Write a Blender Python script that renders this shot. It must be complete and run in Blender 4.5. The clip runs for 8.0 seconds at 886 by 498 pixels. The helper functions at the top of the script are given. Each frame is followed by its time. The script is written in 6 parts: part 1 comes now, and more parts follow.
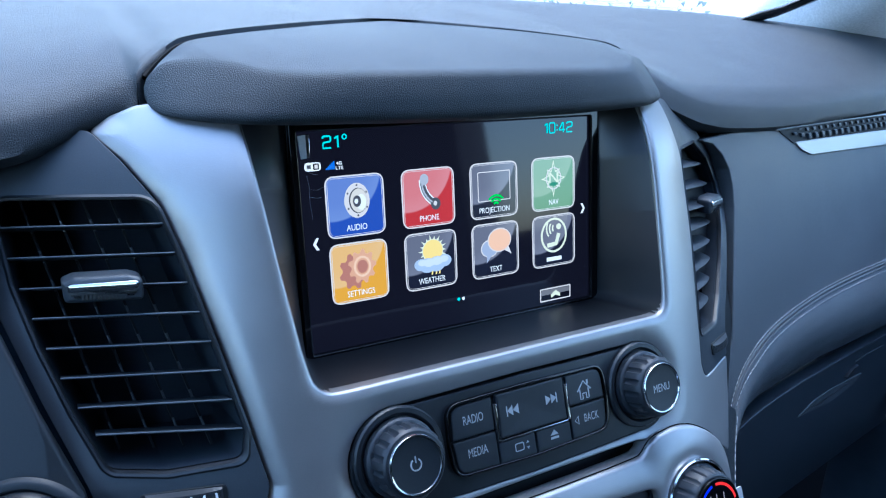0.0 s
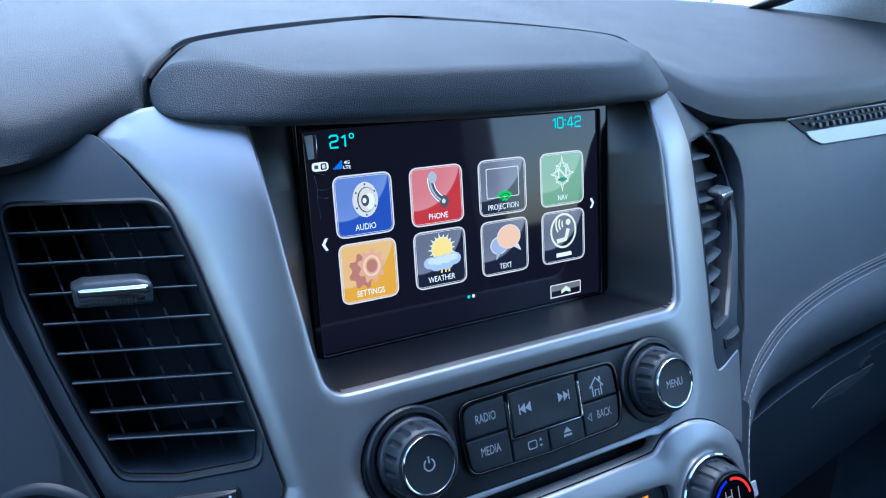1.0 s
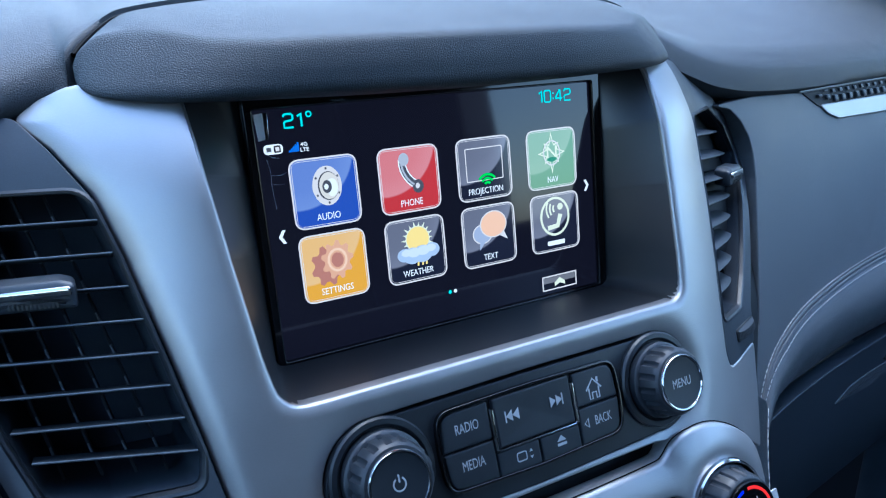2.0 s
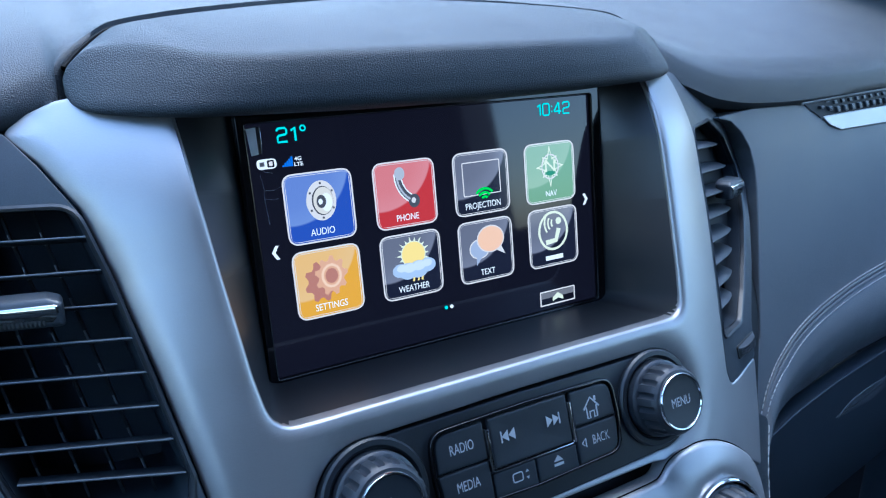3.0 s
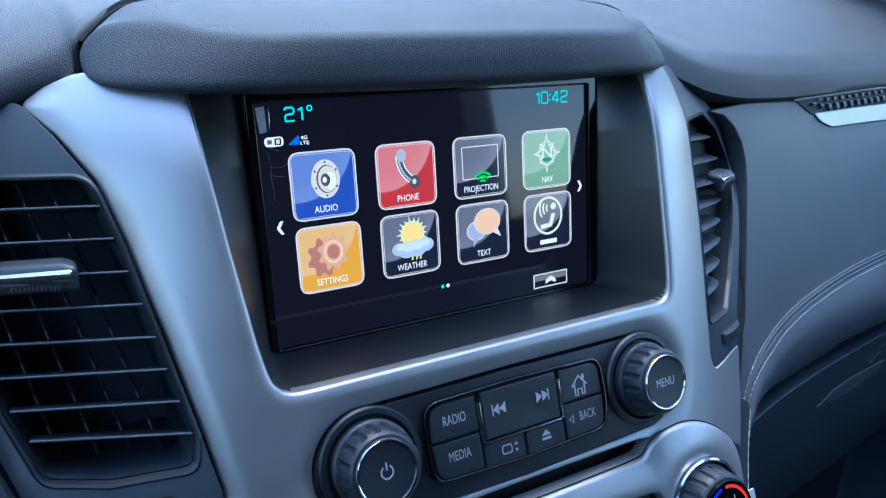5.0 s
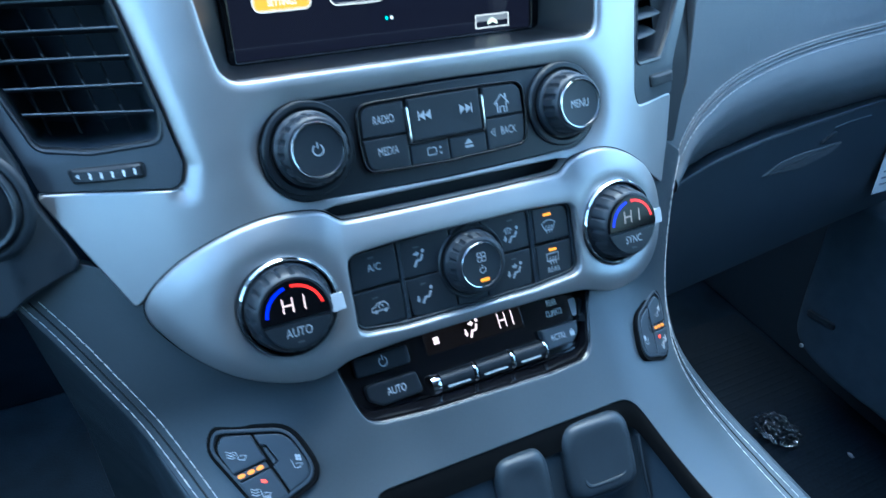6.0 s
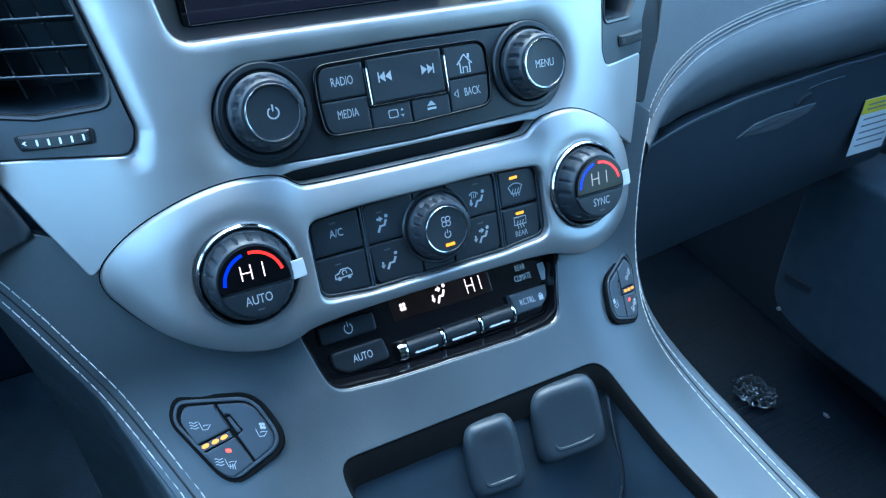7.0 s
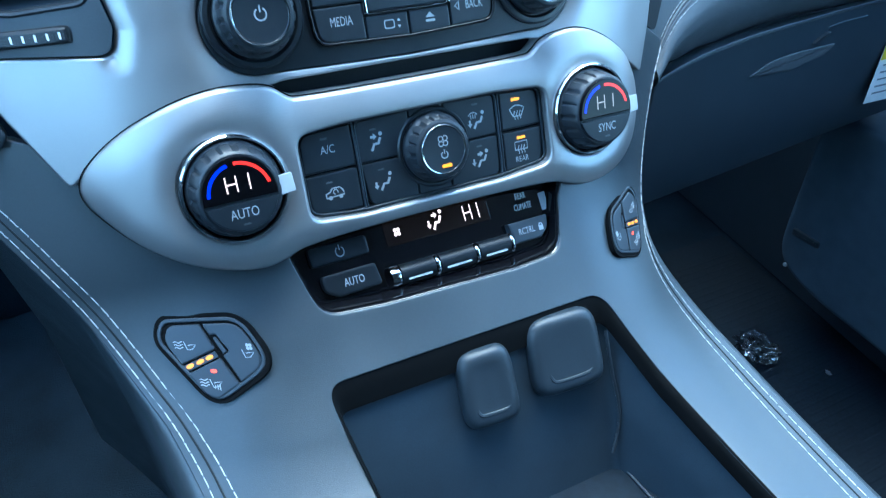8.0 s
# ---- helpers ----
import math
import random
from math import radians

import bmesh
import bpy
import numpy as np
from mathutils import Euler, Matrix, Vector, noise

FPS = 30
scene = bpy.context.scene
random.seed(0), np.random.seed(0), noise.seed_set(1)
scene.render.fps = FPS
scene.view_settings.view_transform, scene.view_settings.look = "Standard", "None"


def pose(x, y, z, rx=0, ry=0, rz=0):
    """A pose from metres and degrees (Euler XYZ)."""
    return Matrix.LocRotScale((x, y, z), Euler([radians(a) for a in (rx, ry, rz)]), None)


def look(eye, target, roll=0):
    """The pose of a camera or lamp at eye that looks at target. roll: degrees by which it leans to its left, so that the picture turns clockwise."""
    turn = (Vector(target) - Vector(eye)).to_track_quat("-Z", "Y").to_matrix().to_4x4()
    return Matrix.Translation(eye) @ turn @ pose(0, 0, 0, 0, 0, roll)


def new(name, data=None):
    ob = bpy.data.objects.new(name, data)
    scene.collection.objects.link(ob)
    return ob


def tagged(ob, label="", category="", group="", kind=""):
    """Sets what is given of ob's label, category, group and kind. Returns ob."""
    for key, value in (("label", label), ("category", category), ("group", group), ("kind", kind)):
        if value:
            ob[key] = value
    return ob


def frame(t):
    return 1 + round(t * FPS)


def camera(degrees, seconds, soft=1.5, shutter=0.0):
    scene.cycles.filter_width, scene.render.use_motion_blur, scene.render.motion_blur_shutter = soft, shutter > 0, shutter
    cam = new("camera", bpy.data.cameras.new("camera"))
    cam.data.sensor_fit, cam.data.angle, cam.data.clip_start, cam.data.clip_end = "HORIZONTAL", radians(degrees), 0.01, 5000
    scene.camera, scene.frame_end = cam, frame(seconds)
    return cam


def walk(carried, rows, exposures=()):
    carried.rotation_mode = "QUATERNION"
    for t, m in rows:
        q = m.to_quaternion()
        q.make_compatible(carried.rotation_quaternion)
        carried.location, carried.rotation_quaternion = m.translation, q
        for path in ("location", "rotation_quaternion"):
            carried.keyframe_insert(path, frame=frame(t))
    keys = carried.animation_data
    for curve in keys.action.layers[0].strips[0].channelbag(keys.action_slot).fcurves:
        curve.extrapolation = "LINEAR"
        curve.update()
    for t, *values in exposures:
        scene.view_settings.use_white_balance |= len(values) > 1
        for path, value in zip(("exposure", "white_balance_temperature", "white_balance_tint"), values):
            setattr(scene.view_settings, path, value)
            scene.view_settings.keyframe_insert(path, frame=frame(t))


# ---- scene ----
# Everything on the dashboard is laid out in the screen's own frame (x right, y ahead,
# z up the glass, metres); TILTED leans that frame back and lifts it to its height in the car.
LEAN_BACK, HEIGHT = 14.0, 1.25
TILTED = pose(0, 0, HEIGHT, -LEAN_BACK, 0, 0)


def aimed(eye, yaw, pitch, roll):
    y, p = radians(yaw), radians(pitch)
    ahead = Vector((-math.sin(y) * math.cos(p), math.cos(y) * math.cos(p), math.sin(p)))
    return TILTED @ look(eye, Vector(eye) + ahead, roll)


STOPS = 2.31
cam = camera(63.4, 8.0, soft=1.15, shutter=0.4)
PATH = [
    (0, (-0.2002, -0.3305, 0.0646), -29.49, -11.39, -2.38),
    (0.5, (-0.2002, -0.3306, 0.0644), -29.28, -11.73, -2.52),
    (1, (-0.2001, -0.3276, 0.0666), -28.93, -11.89, -3.38),
    (1.2, (-0.1977, -0.3267, 0.0639), -28.73, -11.55, -3.93),
    (1.5, (-0.1818, -0.3178, 0.0596), -28.32, -12.09, -4.55),
    (1.7, (-0.1752, -0.3098, 0.0520), -28.20, -11.98, -4.92),
    (2.8, (-0.1543, -0.2961, 0.0545), -27.51, -11.83, -5.30),
    (3, (-0.1619, -0.2992, 0.0575), -27.87, -11.64, -4.87),
    (3.5, (-0.1605, -0.3001, 0.0550), -28.08, -11.34, -4.11),
    (4, (-0.1636, -0.3085, 0.0632), -28.69, -10.86, -3.69),
    (4.2, (-0.1669, -0.3072, 0.0594), -28.95, -10.24, -3.52),
    (5.3, (-0.1719, -0.3135, 0.0534), -28.05, -13.37, -2.99),
    (5.4, (-0.1774, -0.3230, 0.0412), -27.63, -13.87, -3.03),
    (5.5, (-0.1779, -0.3372, 0.0325), -26.08, -15.82, -3.39),
    (5.6, (-0.1802, -0.3443, 0.0191), -25.90, -17.56, -3.05),
    (5.7, (-0.1751, -0.3600, 0.0190), -25.04, -20.03, -3.41),
    (5.8, (-0.1732, -0.3680, 0.0175), -25.49, -22.51, -2.93),
    (6, (-0.1592, -0.3902, 0.0066), -24.93, -24.59, -3.20),
    (6.5, (-0.1478, -0.3913, 0.0007), -25.85, -26.73, -3.76),
    (7, (-0.1474, -0.3922, 0.0004), -25.95, -26.93, -3.62),
    (7.5, (-0.1492, -0.3926, -0.0135), -25.59, -28.21, -2.92),
    (8, (-0.1423, -0.3908, -0.0246), -25.25, -29.94, -2.80),
]
walk(cam, [(t, aimed(eye, yaw, pitch, roll)) for t, eye, yaw, pitch, roll in PATH],
     exposures=[(0.0, STOPS, 5000, 5), (5.3, STOPS, 5000, 5), (6.2, STOPS + 0.88, 4860, -10), (7.0, STOPS + 0.94, 4860, -10), (8.0, STOPS + 1.04, 4820, -11)])

# ---- world and light ----
world = bpy.data.worlds.new("world")
scene.world = world
world.use_nodes = True
wn = world.node_tree
sky = wn.nodes.new("ShaderNodeTexSky")
sky.sky_type = "NISHITA"
sky.sun_disc = False
sky.sun_elevation, sky.sun_rotation = radians(65), radians(15)
sky.air_density, sky.dust_density = 1.3, 2.0
bg = wn.nodes["Background"]
wn.links.new(sky.outputs[0], bg.inputs[0])
bg.inputs[1].default_value = 0.15
sun_data = bpy.data.lights.new("sun", "SUN")
sun_data.energy, sun_data.angle, sun_data.color = 0.5, radians(40), (1.0, 0.97, 0.93)
sun = new("sun", sun_data)
sun.matrix_world = look((0.4, 1.6, 5.2), (0, 0.0, 1.2))

# ---- materials ----


def material(name, colour, rough=0.5, metal=0.0, grain=0.0, grain_size=900.0, relief=0.0, relief_size=900.0,
             wear=0.0, coat=0.0, glow=None, glow_strength=0.0, spec=0.5, cells=False, brushed=False):
    """A principled surface. grain: share by which the colour wanders; relief: depth of the bump in metres."""
    m = bpy.data.materials.new(name)
    m.use_nodes = True
    nt = m.node_tree
    b = nt.nodes["Principled BSDF"]
    b.inputs["Base Color"].default_value = (*colour, 1)
    b.inputs["Roughness"].default_value = rough
    b.inputs["Metallic"].default_value = metal
    b.inputs["Specular IOR Level"].default_value = spec
    b.inputs["Coat Weight"].default_value = coat
    b.inputs["Coat Roughness"].default_value = 0.05
    if glow:
        glow_strength *= 0.26
        b.inputs["Emission Color"].default_value = (*glow, 1)
        b.inputs["Emission Strength"].default_value = glow_strength
    co = nt.nodes.new("ShaderNodeTexCoord")
    if grain:
        fine, broad = nt.nodes.new("ShaderNodeTexNoise"), nt.nodes.new("ShaderNodeTexNoise")
        fine.inputs["Scale"].default_value, broad.inputs["Scale"].default_value = grain_size, grain_size / 40
        fine.inputs["Detail"].default_value = 3
        both = nt.nodes.new("ShaderNodeMath")
        both.operation = "ADD"
        ramp = nt.nodes.new("ShaderNodeMapRange")
        ramp.inputs["From Min"].default_value, ramp.inputs["From Max"].default_value = 0.7, 1.3
        ramp.inputs["To Min"].default_value, ramp.inputs["To Max"].default_value = 1 - grain, 1 + grain
        mix = nt.nodes.new("ShaderNodeVectorMath")
        mix.operation = "SCALE"
        mix.inputs[0].default_value = colour
        for n in (fine, broad):
            nt.links.new(co.outputs["Object"], n.inputs["Vector"])
        nt.links.new(fine.outputs["Fac"], both.inputs[0])
        nt.links.new(broad.outputs["Fac"], both.inputs[1])
        nt.links.new(both.outputs[0], ramp.inputs["Value"])
        nt.links.new(ramp.outputs[0], mix.inputs["Scale"])
        nt.links.new(mix.outputs[0], b.inputs["Base Color"])
        if wear:
            rr = nt.nodes.new("ShaderNodeMapRange")
            rr.inputs["From Min"].default_value, rr.inputs["From Max"].default_value = 0.35, 0.65
            rr.inputs["To Min"].default_value, rr.inputs["To Max"].default_value = rough - wear, rough + wear
            nt.links.new(broad.outputs["Fac"], rr.inputs["Value"])
            nt.links.new(rr.outputs[0], b.inputs["Roughness"])
    if relief:
        if cells:
            tex = nt.nodes.new("ShaderNodeTexVoronoi")
            tex.feature = "DISTANCE_TO_EDGE"
            out = tex.outputs["Distance"]
            warp = nt.nodes.new("ShaderNodeTexNoise")
            warp.inputs["Scale"].default_value = relief_size * 0.7
            off = nt.nodes.new("ShaderNodeVectorMath")
            off.operation = "MULTIPLY_ADD"
            off.inputs[1].default_value = (0.6 / relief_size,) * 3
            nt.links.new(co.outputs["Object"], warp.inputs["Vector"])
            nt.links.new(warp.outputs["Color"], off.inputs[0])
            nt.links.new(co.outputs["Object"], off.inputs[2])
            nt.links.new(off.outputs[0], tex.inputs["Vector"])
            lim = nt.nodes.new("ShaderNodeMapRange")
            lim.inputs["From Max"].default_value = 0.28
            nt.links.new(out, lim.inputs["Value"])
            out = lim.outputs[0]
        else:
            tex = nt.nodes.new("ShaderNodeTexNoise")
            tex.inputs["Detail"].default_value = 4
            out = tex.outputs["Fac"]
            drawn = nt.nodes.new("ShaderNodeVectorMath")
            drawn.operation = "MULTIPLY"
            drawn.inputs[1].default_value = (0.03, 1, 1) if brushed else (1, 1, 1)
            nt.links.new(co.outputs["Object"], drawn.inputs[0])
            nt.links.new(drawn.outputs[0], tex.inputs["Vector"])
        tex.inputs["Scale"].default_value = relief_size
        bump = nt.nodes.new("ShaderNodeBump")
        bump.inputs["Distance"].default_value = relief
        bump.inputs["Strength"].default_value = 1.0
        nt.links.new(out, bump.inputs["Height"])
        nt.links.new(bump.outputs[0], b.inputs["Normal"])
    return m


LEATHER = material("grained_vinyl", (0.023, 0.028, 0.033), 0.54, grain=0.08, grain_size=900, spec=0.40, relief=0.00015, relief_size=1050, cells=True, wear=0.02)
# Darker copy of the pad's vinyl; the brow's weaker glare goes into the colour.
BROW = material("dimmed_grained_vinyl", (0.014, 0.021, 0.027), 0.53, grain=0.08, grain_size=900, spec=0.36, relief=0.00015, relief_size=1050, cells=True, wear=0.02)
SOFT = material("soft_vinyl", (0.072, 0.080, 0.088), 0.42, grain=0.15, grain_size=900, relief=0.00008, relief_size=1500, cells=True, wear=0.05)
CONSOLE = material("console_vinyl", (0.029, 0.037, 0.044), 0.38, spec=0.75, grain=0.1, grain_size=900, relief=0.00003, relief_size=1500, cells=True, wear=0.04)
KEY = material("switch_plastic", (0.022, 0.028, 0.036), 0.34, grain=0.1, grain_size=1500, wear=0.03)
FLAP = material("soft_flap_plastic", (0.022, 0.029, 0.037), 0.44, spec=0.4, grain=0.12, grain_size=1500, relief=0.00003, relief_size=2500)
GLOVE = material("glove_box_plastic", (0.023, 0.032, 0.043), 0.46, grain=0.12, grain_size=1500, relief=0.00004, relief_size=2500)
PANEL = material("moulded_plastic", (0.028, 0.035, 0.044), 0.44, grain=0.15, grain_size=1500, relief=0.00004, relief_size=2500, wear=0.05)
SILVER = material("satin_silver_paint", (0.35, 0.35, 0.35), 0.42, metal=0.75, grain=0.03, grain_size=2500, relief=0.00004, relief_size=1800, wear=0.02, brushed=True)
SIDE = material("side_panel_plastic", (0.013, 0.017, 0.022), 0.5, grain=0.15, grain_size=1500, spec=0.35, relief=0.00004, relief_size=2500, wear=0.05)
REARKEY = material("rear_button_plastic", (0.007, 0.009, 0.012), 0.4, grain=0.15, grain_size=2000, spec=0.3, relief=0.00001, relief_size=6000)
SLAT = material("shaded_slat_plastic", (0.016, 0.021, 0.027), 0.55, grain=0.2, grain_size=1200, spec=0.2)
POCKET = material("door_pocket_plastic", (0.058, 0.078, 0.102), 0.6, grain=0.15, grain_size=1500, spec=0.3)
CUBBYWALL = material("cubby_plastic", (0.026, 0.037, 0.050), 0.5, grain=0.15, grain_size=1500, spec=0.35, relief=0.00003, relief_size=2500)
DUCT = material("duct_plastic", (0.020, 0.026, 0.034), 0.7, grain=0.15, grain_size=1500, spec=0.2)
# Pale colour that paints the highlights on slat and vane edges.
SLATGLINT = material("slat_edge_glint", (0.075, 0.088, 0.10), 0.35, grain=0.1, grain_size=1500)
# Near-black that paints shade into gaps, joints and the cubby's lip.
GAP = material("gap_shade", (0.0015, 0.0017, 0.002), 0.7, grain=0.2, grain_size=1200, spec=0.1)
BLACK = material("satin_black_plastic", (0.009, 0.012, 0.016), 0.38, grain=0.2, grain_size=1200, wear=0.05)
DEEP = material("matte_black_plastic", (0.009, 0.011, 0.013), 0.65, grain=0.2, grain_size=1200, spec=0.25)
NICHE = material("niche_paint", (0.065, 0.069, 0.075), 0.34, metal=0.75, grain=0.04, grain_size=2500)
GLOSS = material("gloss_black", (0.004, 0.004, 0.005), 0.06, grain=0.2, grain_size=300, wear=0.02)
BUTTON = material("button_plastic", (0.011, 0.015, 0.020), 0.42, grain=0.15, grain_size=2000, relief=0.00001, relief_size=6000)
RUBBER = material("knob_grip", (0.016, 0.020, 0.026), 0.45, grain=0.2, grain_size=1500, relief=0.00002, relief_size=3000)
DISPLAY = material("smoked_display", (0.003, 0.003, 0.004), 0.08, grain=0.1, grain_size=300, spec=0.16)
CHROME = material("chrome", (0.62, 0.63, 0.65), 0.10, metal=1.0, grain=0.03, grain_size=500)
LEGEND = material("printed_legend", (0.35, 0.37, 0.39), 0.5, grain=0.05, grain_size=2000)
DIM = material("dim_legend", (0.06, 0.065, 0.07), 0.5, grain=0.05, grain_size=2000)
THREAD = material("pale_thread", (0.40, 0.41, 0.41), 0.8, grain=0.25, grain_size=3000)
CARPET = material("black_carpet", (0.013, 0.021, 0.031), 0.95, spec=0.1, grain=0.4, grain_size=600, relief=0.002, relief_size=500)
RUBBERMAT = material("rubber_mat", (0.007, 0.012, 0.019), 0.8, spec=0.2, grain=0.3, grain_size=200, relief=0.0001, relief_size=900)
PAPER = material("white_paper", (0.80, 0.81, 0.80), 0.7, grain=0.04, grain_size=300)
YELLOW = material("yellow_print", (0.75, 0.62, 0.02), 0.6, grain=0.05, grain_size=300)
GREYINK = material("grey_print", (0.25, 0.26, 0.28), 0.7, grain=0.05, grain_size=300)
FILM = material("clear_film_tab", (0.52, 0.54, 0.56), 0.25, grain=0.05, grain_size=200)
HEADLINER = material("headliner_cloth", (0.10, 0.105, 0.11), 0.9, grain=0.15, grain_size=800)
TAN = material("light_trim", (0.75, 0.75, 0.75), 0.7, grain=0.15, grain_size=400)


def lamp(name, colour, strength):
    return material(name, (0.01, 0.01, 0.01), 0.3, glow=colour, glow_strength=strength)


SCREEN = material("lcd_black", (0.004, 0.004, 0.006), 0.05, grain=0.1, grain_size=60, glow=(0.10, 0.10, 0.20), glow_strength=0.045, spec=0.5)
TEAL = lamp("teal_digits", (0.02, 0.66, 0.58), 0.9)
WHITE = lamp("white_display_light", (0.9, 0.9, 0.88), 0.85)
CREAM = lamp("cream_display_light", (0.85, 0.86, 0.62), 0.8)
RIM = lamp("icon_rim", (0.74, 0.67, 0.62), 0.85)
PURL = lamp("cream_cone", (0.74, 0.66, 0.55), 0.85)
AMBER = lamp("amber_led", (1.0, 0.29, 0.006), 1.0)
RED = lamp("red_led", (1.0, 0.05, 0.02), 1.6)
REDARC = lamp("red_arc", (0.95, 0.015, 0.01), 0.9)
BLUEARC = lamp("blue_arc", (0.01, 0.02, 0.85), 0.9)
DIGIT = lamp("warm_white_digits", (1.0, 0.66, 0.62), 0.85)
# Dimmer digits for the right knob, painting the glare that washes them out.
FAINT = lamp("glare_dimmed_digits", (0.62, 0.56, 0.60), 0.36)
GREEN = lamp("green_led", (0.05, 0.85, 0.15), 0.9)


def icon_face(name, top, low, strength=0.6):
    """A lit icon face that runs from a pale top through a gloss curve to a full colour below."""
    m = bpy.data.materials.new(name)
    m.use_nodes = True
    nt = m.node_tree
    b = nt.nodes["Principled BSDF"]
    b.inputs["Base Color"].default_value = (0.01, 0.01, 0.01, 1)
    b.inputs["Roughness"].default_value = 0.08
    co = nt.nodes.new("ShaderNodeTexCoord")
    flat = nt.nodes.new("ShaderNodeVectorMath")
    flat.operation = "MULTIPLY"
    flat.inputs[1].default_value = (1, 0, 1)
    curve = nt.nodes.new("ShaderNodeVectorMath")
    curve.operation = "DISTANCE"
    curve.inputs[1].default_value = (0.1, 0, 1.15)
    ramp = nt.nodes.new("ShaderNodeValToRGB")
    nt.links.new(co.outputs["Generated"], flat.inputs[0])
    nt.links.new(flat.outputs[0], curve.inputs[0])
    nt.links.new(curve.outputs["Value"], ramp.inputs["Fac"])
    e = ramp.color_ramp.elements
    e[0].position, e[0].color = 0.0, (*[0.75 * a + 0.25 * d for a, d in zip(top, low)], 1)
    e[1].position, e[1].color = 1.0, (*low, 1)
    for at, c in ((0.6, [0.8 * a + 0.2 * d for a, d in zip(top, low)]), (0.865, top), (0.895, low)):
        n = e.new(at)
        n.color = (*c, 1)
    nt.links.new(ramp.outputs[0], b.inputs["Emission Color"])
    b.inputs["Emission Strength"].default_value = strength * 0.27
    return m


FACE_BLUE = icon_face("icon_blue", (0.20, 0.28, 0.56), (0.035, 0.085, 0.40), 0.78)
FACE_RED = icon_face("icon_red", (0.72, 0.24, 0.24), (0.55, 0.035, 0.04), 0.8)
FACE_GREY = icon_face("icon_grey", (0.21, 0.21, 0.26), (0.012, 0.014, 0.030), 0.75)
FACE_GREEN = icon_face("icon_green", (0.29, 0.44, 0.27), (0.13, 0.31, 0.15), 0.75)
FACE_GOLD = icon_face("icon_gold", (0.80, 0.48, 0.19), (0.78, 0.36, 0.03), 0.85)
TRAYGREY = lamp("tray_grey", (0.20, 0.19, 0.20), 0.75)
GEARLIGHT = lamp("light_gear", (0.95, 0.60, 0.38), 0.85)
PUFF = lamp("pale_cloud", (0.72, 0.76, 0.80), 0.8)
SUNNY = lamp("sunny_yellow", (0.95, 0.68, 0.20), 0.9)
CLOUD = lamp("cloud_blue", (0.50, 0.60, 0.75), 0.75)
PEACH = lamp("peach_bubble", (0.88, 0.50, 0.30), 0.9)
PALE = lamp("pale_bubble", (0.44, 0.48, 0.60), 0.75)
STEEL = lamp("steel_grey", (0.52, 0.52, 0.55), 0.75)
DARKSTEEL = lamp("dark_steel", (0.10, 0.10, 0.12), 0.6)
GEAR = lamp("copper_gear", (0.82, 0.42, 0.24), 0.8)
GEARBACK = lamp("dark_gear", (0.52, 0.20, 0.14), 0.8)
SAGE = lamp("sage_fill", (0.30, 0.50, 0.32), 0.75)
WIFIGREEN = lamp("signal_green", (0.01, 0.62, 0.03), 0.9)
SIGNAL = lamp("signal_blue", (0.03, 0.16, 0.62), 0.9)
TEALDARK = lamp("compass_green", (0.02, 0.25, 0.12), 0.8)

# ---- shapes; all in millimetres of the screen's frame until part() turns them to metres ----
MM = 0.001
BASES = {}


def thing(name, base, label, category, group="", kind=""):
    """An empty at the base of a thing, in the leaning frame of the dashboard."""
    ob = new(name)
    ob.empty_display_size = 0.01
    ob.matrix_basis = TILTED @ Matrix.Translation(Vector(base) * MM)
    BASES[ob.name] = Vector(base)
    return tagged(ob, label, category, group, kind)


def part(name, bm, mat, parent, label="", smooth=35):
    """Links a bmesh as one mesh object under a thing or under a part."""
    base = BASES[parent.name]
    for v in bm.verts:
        v.co = (v.co - base) * MM
    bmesh.ops.recalc_face_normals(bm, faces=bm.faces)
    lay = bm.verts.layers.float_vector.get("given")
    given = [Vector(v[lay]) for v in bm.verts] if lay else None
    if lay and sum(f.normal.dot(v[lay]) for f in bm.faces for v in f.verts) < 0:
        bmesh.ops.reverse_faces(bm, faces=bm.faces)
    me = bpy.data.meshes.new(name)
    bm.to_mesh(me)
    bm.free()
    me.materials.append(mat)
    if smooth:
        me.shade_smooth()
        if not given:
            for f in me.polygons:
                if f.loop_total > 8:
                    f.use_smooth = False
        if given:
            me.normals_split_custom_set_from_vertices([g if g.length > 0.5 else v.normal for g, v in zip(given, me.vertices)])
        else:
            me.set_sharp_from_angle(angle=radians(smooth))
    ob = new(name, me)
    ob.parent = parent
    BASES[ob.name] = base
    return tagged(ob, label)


def face_y(z):
    return -61 + 0.213 * (z + 92)


def wing(x, z):
    g = 0.0
    for a in (abs(x) + 3.5 * k for k in range(-5, 6)):
        g += 0 if a < 95 else (0.0058 * (min(a, 165) - 95) ** 2 + 0.45 * max(a - 165, 0)) / 11
    return g * min(1.15, max(0.85, 1 + 0.15 * (z + 40) / 45))


def stack_y(x, z):
    """The swept front of the centre stack."""
    return face_y(z) + wing(x, z) + (0.0063 * (z - 20) ** 2 if z > 20 else 0)


PROFILE = ((-460, -860), (-420, -700), (-352, -360), (-335, -290), (-320, -230), (-305, -185), (-285, -150), (-252, -118), (-212, -87), (0, 78))

PROFILE_Z, PROFILE_Y = np.array([p[0] for p in PROFILE]), np.array([p[1] for p in PROFILE])
SPREAD = np.linspace(-12, 12, 9)


